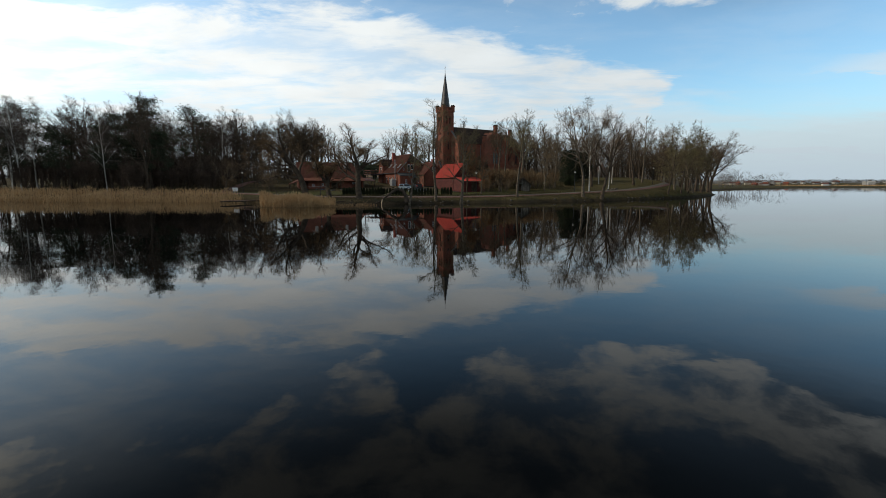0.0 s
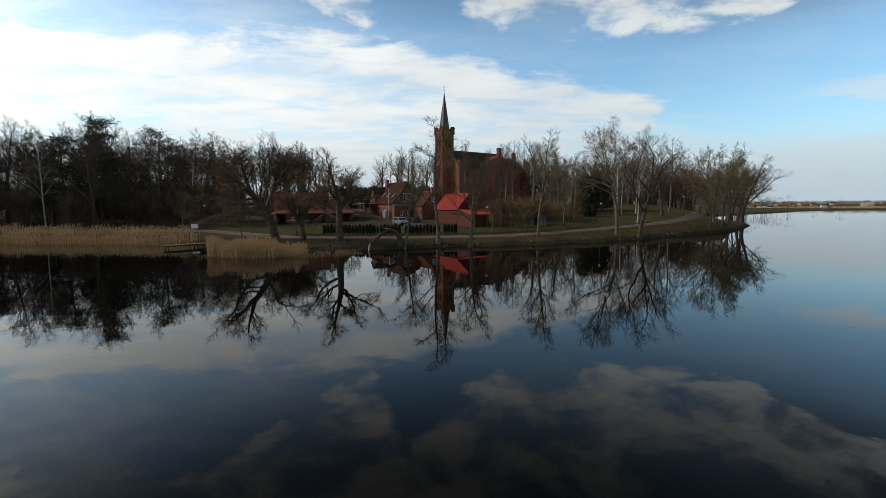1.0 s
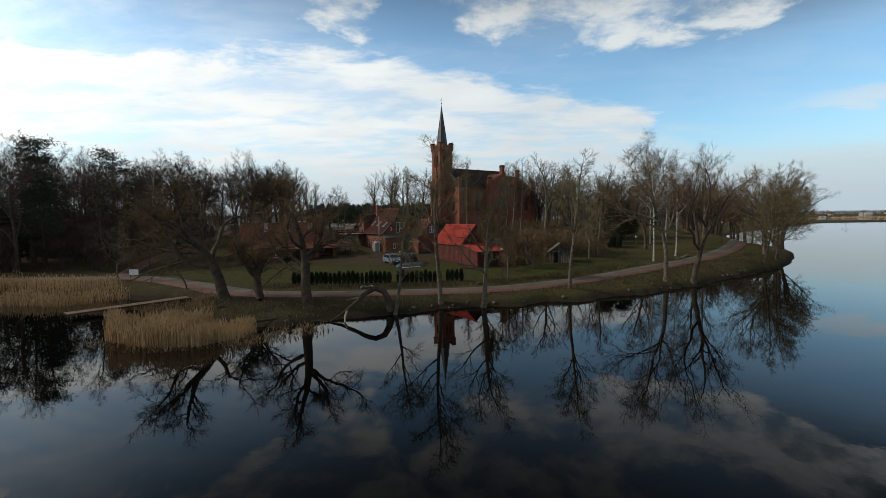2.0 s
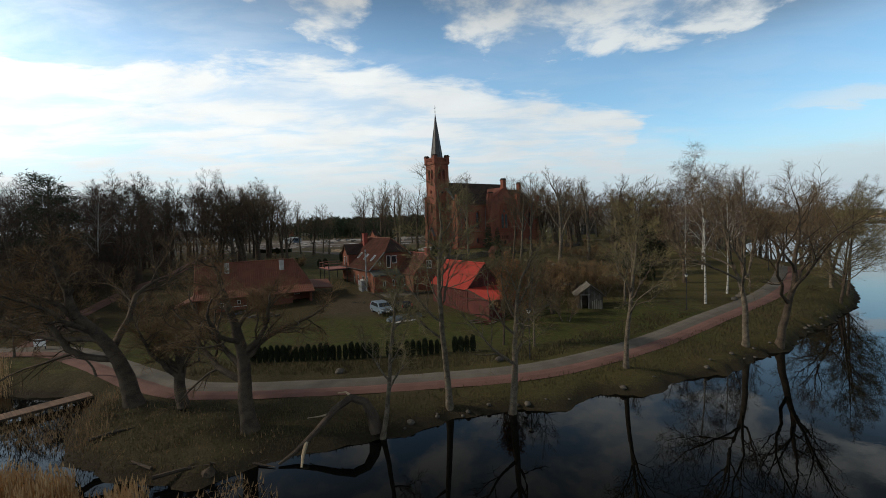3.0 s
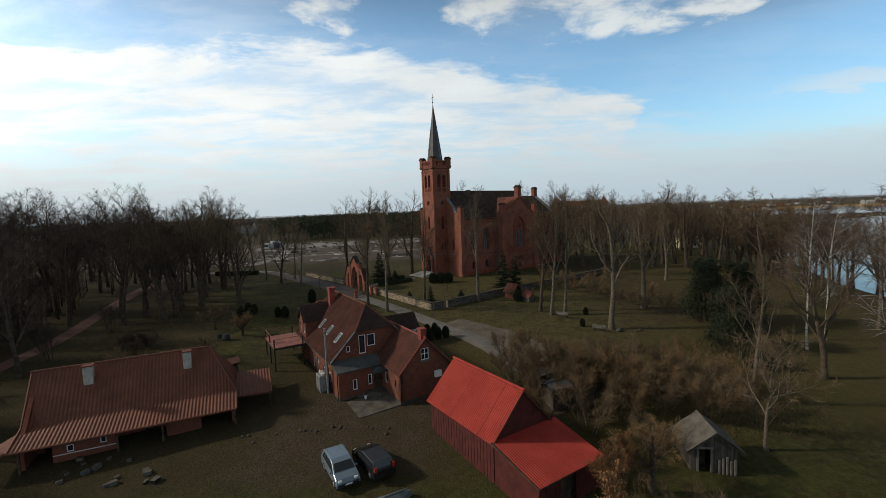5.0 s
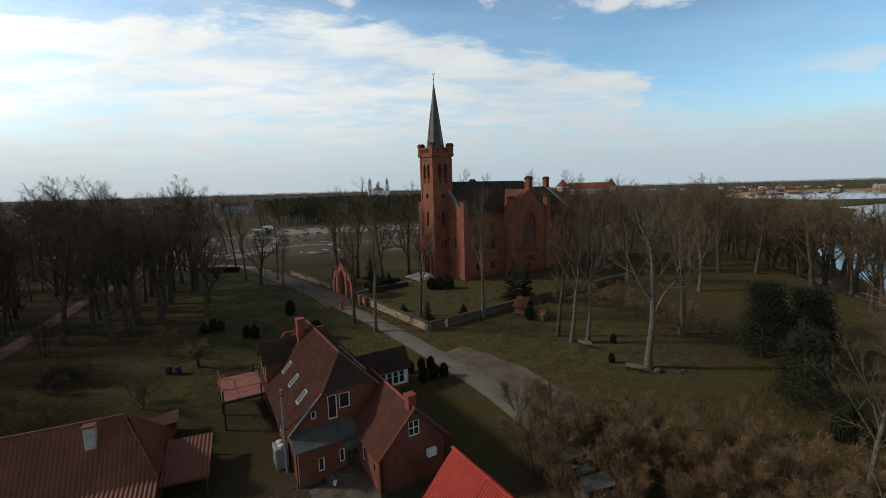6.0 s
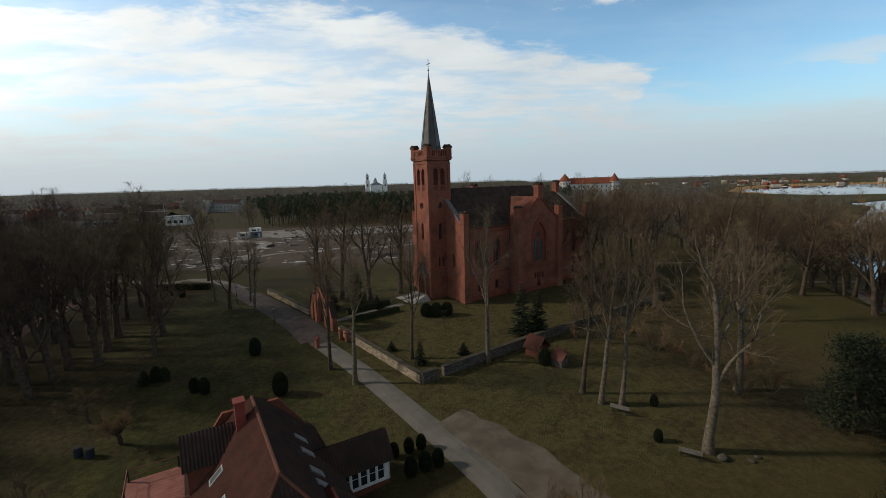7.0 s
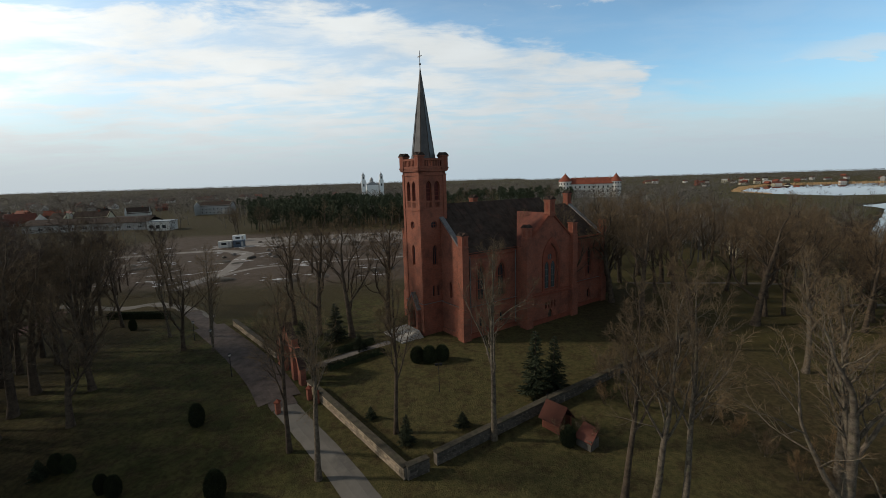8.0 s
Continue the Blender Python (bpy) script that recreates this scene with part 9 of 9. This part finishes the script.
def build_manor():
    mn = thing("manor", pose(202, 600, 10, 0, 0, -12), "white manor house with round tower and red tiled roofs", "manor")
    w, d, h = 58, 14, 12
    fr = face_frame((-w / 2, -d / 2, 0), (1, 0))
    holes = [rect(4 + 5.3 * i, z, 1.7, 2.6) for i in range(10) for z in (1.5, 6.6)]
    wl = wall("front_wall", fr, [(0, -8), (w, -8), (w, h), (0, h)], holes, 0.5, PLASTER, mn)
    for lp in holes:
        window(fr, lp, wl, OLD_PLASTER, 0.15, 0.12)
    part("side_wall", boxes((-w / 2, -w / 2 + 0.5, -d / 2, d / 2, -8, h), (w / 2 - 0.5, w / 2, -d / 2, d / 2, -8, h), (-w / 2, w / 2, d / 2 - 0.5, d / 2, -8, h)), PLASTER, mn)
    for s in (-1, 1):
        bm = bmesh.new()
        slab(bm, [(-w / 2 - 0.8, s * (d / 2 + 0.8), h - 0.4), (w / 2 + 0.8, s * (d / 2 + 0.8), h - 0.4), (w / 2 - 5, 0, h + 7), (-w / 2 + 5, 0, h + 7)], 0.3)
        part("roof", bm, RED_TILE, mn)
    for x in (-20, -8, 6, 20):
        part("chimney", boxes((x, x + 1.2, -1, 1, h + 4, h + 8.5)), PLASTER, mn)
    for x, r, hh in ((-w / 2 - 2, 7.5, 15), (w / 2 - 2, 6, 14)):
        bm = bmesh.new()
        tube(bm, [(x, -3, -8), (x, -3, hh)], [r, r], 20)
        tw = part("tower", bm, PLASTER, mn)
        bm = bmesh.new()
        tube(bm, [(x, -3, hh), (x, -3, hh + 0.4), (x, -3, hh + 8.5), (x, -3, hh + 10)], [r + 0.8, r + 0.6, 0.8, 0.1], 20)
        part("tower_roof", bm, RED_TILE, tw)
        for z in (1.5, 6.6, 11.2):
            for a in range(-70, 71, 28):
                q = radians(a - 90)
                bm = bmesh.new()
                box(bm, -0.7, 0.7, -0.06, 0.06, z, z + 2.0)
                bmesh.ops.transform(bm, matrix=Matrix.Translation((x + r * math.cos(q), -3 + r * math.sin(q), 0)) @ Matrix.Rotation(q + math.pi / 2, 4, "Z"), verts=bm.verts[:])
                part("tower_window", bm, GLASS, tw)


RED_TILE = material("orange red tiles", (0.16, 0.042, 0.024), (0.23, 0.065, 0.036), 0.8, 0.3, 5, 0.1)
build_manor()


def build_white_church():
    wc = thing("far_church", pose(-79, 760, 10, 0, 0, 12), "distant white church with twin bell towers", "church")
    part("nave", boxes((-9, 9, -4, 34, -6, 17)), WHITE, wc)
    bm = bmesh.new()
    prism(bm, [(-10, 17), (10, 17), (0, 23)], 38, Matrix.Translation((0, -4, 0)))
    part("roof", bm, GREY_METAL, wc)
    for x in (-13.5, 13.5):
        tw = part("tower", boxes((x - 3.2, x + 3.2, -7, -0.6, -6, 24), (x - 3.6, x + 3.6, -7.4, -0.2, 23.4, 24.2), (x - 2.4, x + 2.4, -6.2, -1.4, 24.2, 31), (x - 2.8, x + 2.8, -6.6, -1.0, 30.6, 31.4)), WHITE, wc)
        for z in (15, 26):
            part("belfry_opening", boxes((x - 0.9, x + 0.9, -7.1 if z < 20 else -6.3, -6.9 if z < 20 else -6.1, z, z + 4)), GLASS, tw)
        bm = bmesh.new()
        tube(bm, [(x, -3.8, 31.4), (x, -3.8, 33.0), (x, -3.8, 34.4), (x, -3.8, 37.5)], [2.5, 2.0, 0.8, 0.05], 8)
        part("dome", bm, GREY_METAL, tw)
    bm = bmesh.new()
    tube(bm, [(0, 12, 20), (0, 12, 25), (0, 12, 27.5), (0, 12, 29)], [3, 3, 1.5, 0.2], 10)
    part("cupola", bm, GREY_METAL, wc)


build_white_church()
# long grey warehouse and the small houses of the town
wh = thing("warehouse", pose(-217, 388, z_at(-217, 388), 0, 0, -6), "long grey warehouse with a flat roof", "warehouse")
part("shell", boxes((-29, 29, -7, 7, -0.5, 5.0)), OLD_PLASTER, wh)
part("roof", boxes((-29.5, 29.5, -7.5, 7.5, 5.0, 5.5)), SLATE, wh)
for k in range(12):
    part("gate", boxes((-27 + k * 4.6, -24 + k * 4.6, -7.1, -6.95, 0, 3.4)), DARK_FELT, wh)
hall = thing("hall", pose(-152, 340, z_at(-152, 340), 0, 0, 5), "pale flat-roofed hall beside the works", "hall")
part("shell", boxes((-6, 6, -5, 5, -0.5, 5.2)), PLASTER, hall)
part("roof", boxes((-6.3, 6.3, -5.3, 5.3, 5.2, 5.6)), GREY_METAL, hall)
for k in range(3):
    part("window", boxes((-4.8 + k * 3.4, -2.8 + k * 3.4, -5.08, -4.95, 1.4, 3.2)), GLASS, hall)
proto = []
for nm, wm, rm in (("white cottage with a dark roof", PLASTER, SLATE), ("cream cottage with a rust-red roof", CREAM, RUST_ROOF), ("grey cottage with a dark roof", OLD_PLASTER, SLATE), ("brick cottage with a red roof", HOUSE_BRICK, RED_TILE)):
    t = thing("town_house", pose(-300, 500, z_at(-300, 500)), "distant " + nm, "house", "houses on the horizon")
    bm = bmesh.new()
    prism(bm, [(-4, -0.6), (4, -0.6), (4, 3.6), (0, 7.0), (-4, 3.6)], 11, Matrix.Translation((0, -5.5, 0)))
    part("wall", bm, wm, t)
    for s_ in (-1, 1):
        bm = bmesh.new()
        slab(bm, [(s_ * 4.6, -5.9, 3.2), (s_ * 4.6, 5.9, 3.2), (0, 5.9, 7.2), (0, -5.9, 7.2)], 0.25)
        part("roof", bm, rm, t)
    for x in (-2.2, 0.9):
        part("window", boxes((x, x + 1.3, -5.6, -5.45, 1.0, 2.4)), GLASS, t)
    for y in (-3.6, 0, 3.0):
        part("window", boxes((-4.1, -3.95, y, y + 1.2, 1.0, 2.4)), GLASS, t)
        part("window", boxes((3.95, 4.1, y, y + 1.2, 1.0, 2.4)), GLASS, t)
    part("chimney", boxes((0.6, 1.3, 1.0, 1.7, 5.5, 8.2)), TRIM_BRICK, t)
    proto.append(t)
rng = random.Random(19)
for i in range(72):
    x, y = (rng.uniform(-620, -120), rng.uniform(420, 900)) if i < 44 else (rng.uniform(560, 1500), rng.uniform(960, 1300))
    copy_thing(proto[rng.randrange(4)], pose(x, y, z_at(x, y), 0, 0, rng.uniform(0, 360)))
# building site: cabins, kerb piles, puddles
for x, y, w, lab, mt in ((-79, 257, 5, "white site cabin on the works", PLASTER), (-74, 258, 4, "blue-grey site cabin on the works", BLUE_PAINT), (-81.5, 276, 5, "white site cabin on the works", WHITE)):
    c = thing("site_cabin", pose(x, y, z_at(x, y), 0, 0, 10), lab, "cabin", "site cabins")
    b = part("shell", boxes((-w / 2, w / 2, -1.3, 1.3, 0.1, 2.7), bevel=0.04), mt, c)
    part("window", boxes((-w / 4, w / 8, -1.36, -1.28, 1.2, 2.0)), GLASS, c)
    part("door", boxes((w / 4, w / 4 + 0.8, -1.35, -1.28, 0.2, 2.2)), OLD_PLASTER, c)
rng = random.Random(41)
for i in range(70):
    x, y = rng.uniform(-70, 8), rng.uniform(222, 292)
    s = rng.uniform(0.5, 1.6)
    p = thing("kerb_pile", pose(x, y, z_at(x, y), 0, 0, rng.uniform(0, 180)), "stack of pale kerbstones on the works", "pile", "building material")
    for k in range(3):
        part("kerbstone", boxes((-s, s, -0.5 + k * 0.36, -0.2 + k * 0.36, -0.05, 0.5 + 0.25 * (k % 2)), bevel=0.02), PAVING if i % 3 else DARK_STONE, p)
for i in range(30):
    x, y = rng.uniform(-130, -5), rng.uniform(190, 256)
    ob = new("earth_mound", STONES[i % 5])
    s = rng.uniform(3, 7)
    ob.matrix_basis = pose(x, y, z_at(x, y) - 0.2, 0, 0, i * 40)
    ob.scale = (s, s * 0.8, s * 0.35)
    tagged(ob, "dark mound of dug earth on the works", "mound", "earth mounds")
PUDDLE = material("snow melt patches", (0.26, 0.25, 0.25), (0.55, 0.55, 0.57), 0.6, 1.5, 6, 0.1)
for i in range(190):
    x, y = rng.uniform(-150, -8), rng.uniform(190, 262)
    if x > -50 and y > 225:
        continue
    w, d = rng.uniform(0.4, 2.6), rng.uniform(0.25, 1.0)
    bm = bmesh.new()
    pts = []
    for k in range(12):
        q = 2 * math.pi * k / 12
        rr = rng.uniform(0.35, 1.3)
        pts.append(bm.verts.new((w * rr * math.cos(q), d * rr * math.sin(q), 0.0)))
    top = bm.verts.new((0, 0, 0.08))
    for k in range(12):
        bm.faces.new((pts[k], pts[(k + 1) % 12], top))
    ob = mesh_object("snow_patch", bm, PUDDLE)
    ob.matrix_basis = pose(x, y, z_at(x, y) + 0.05, 0, 0, rng.uniform(-25, 40))
    tagged(ob, "thin patch of old snow on bare earth", "snow", "snow patches")
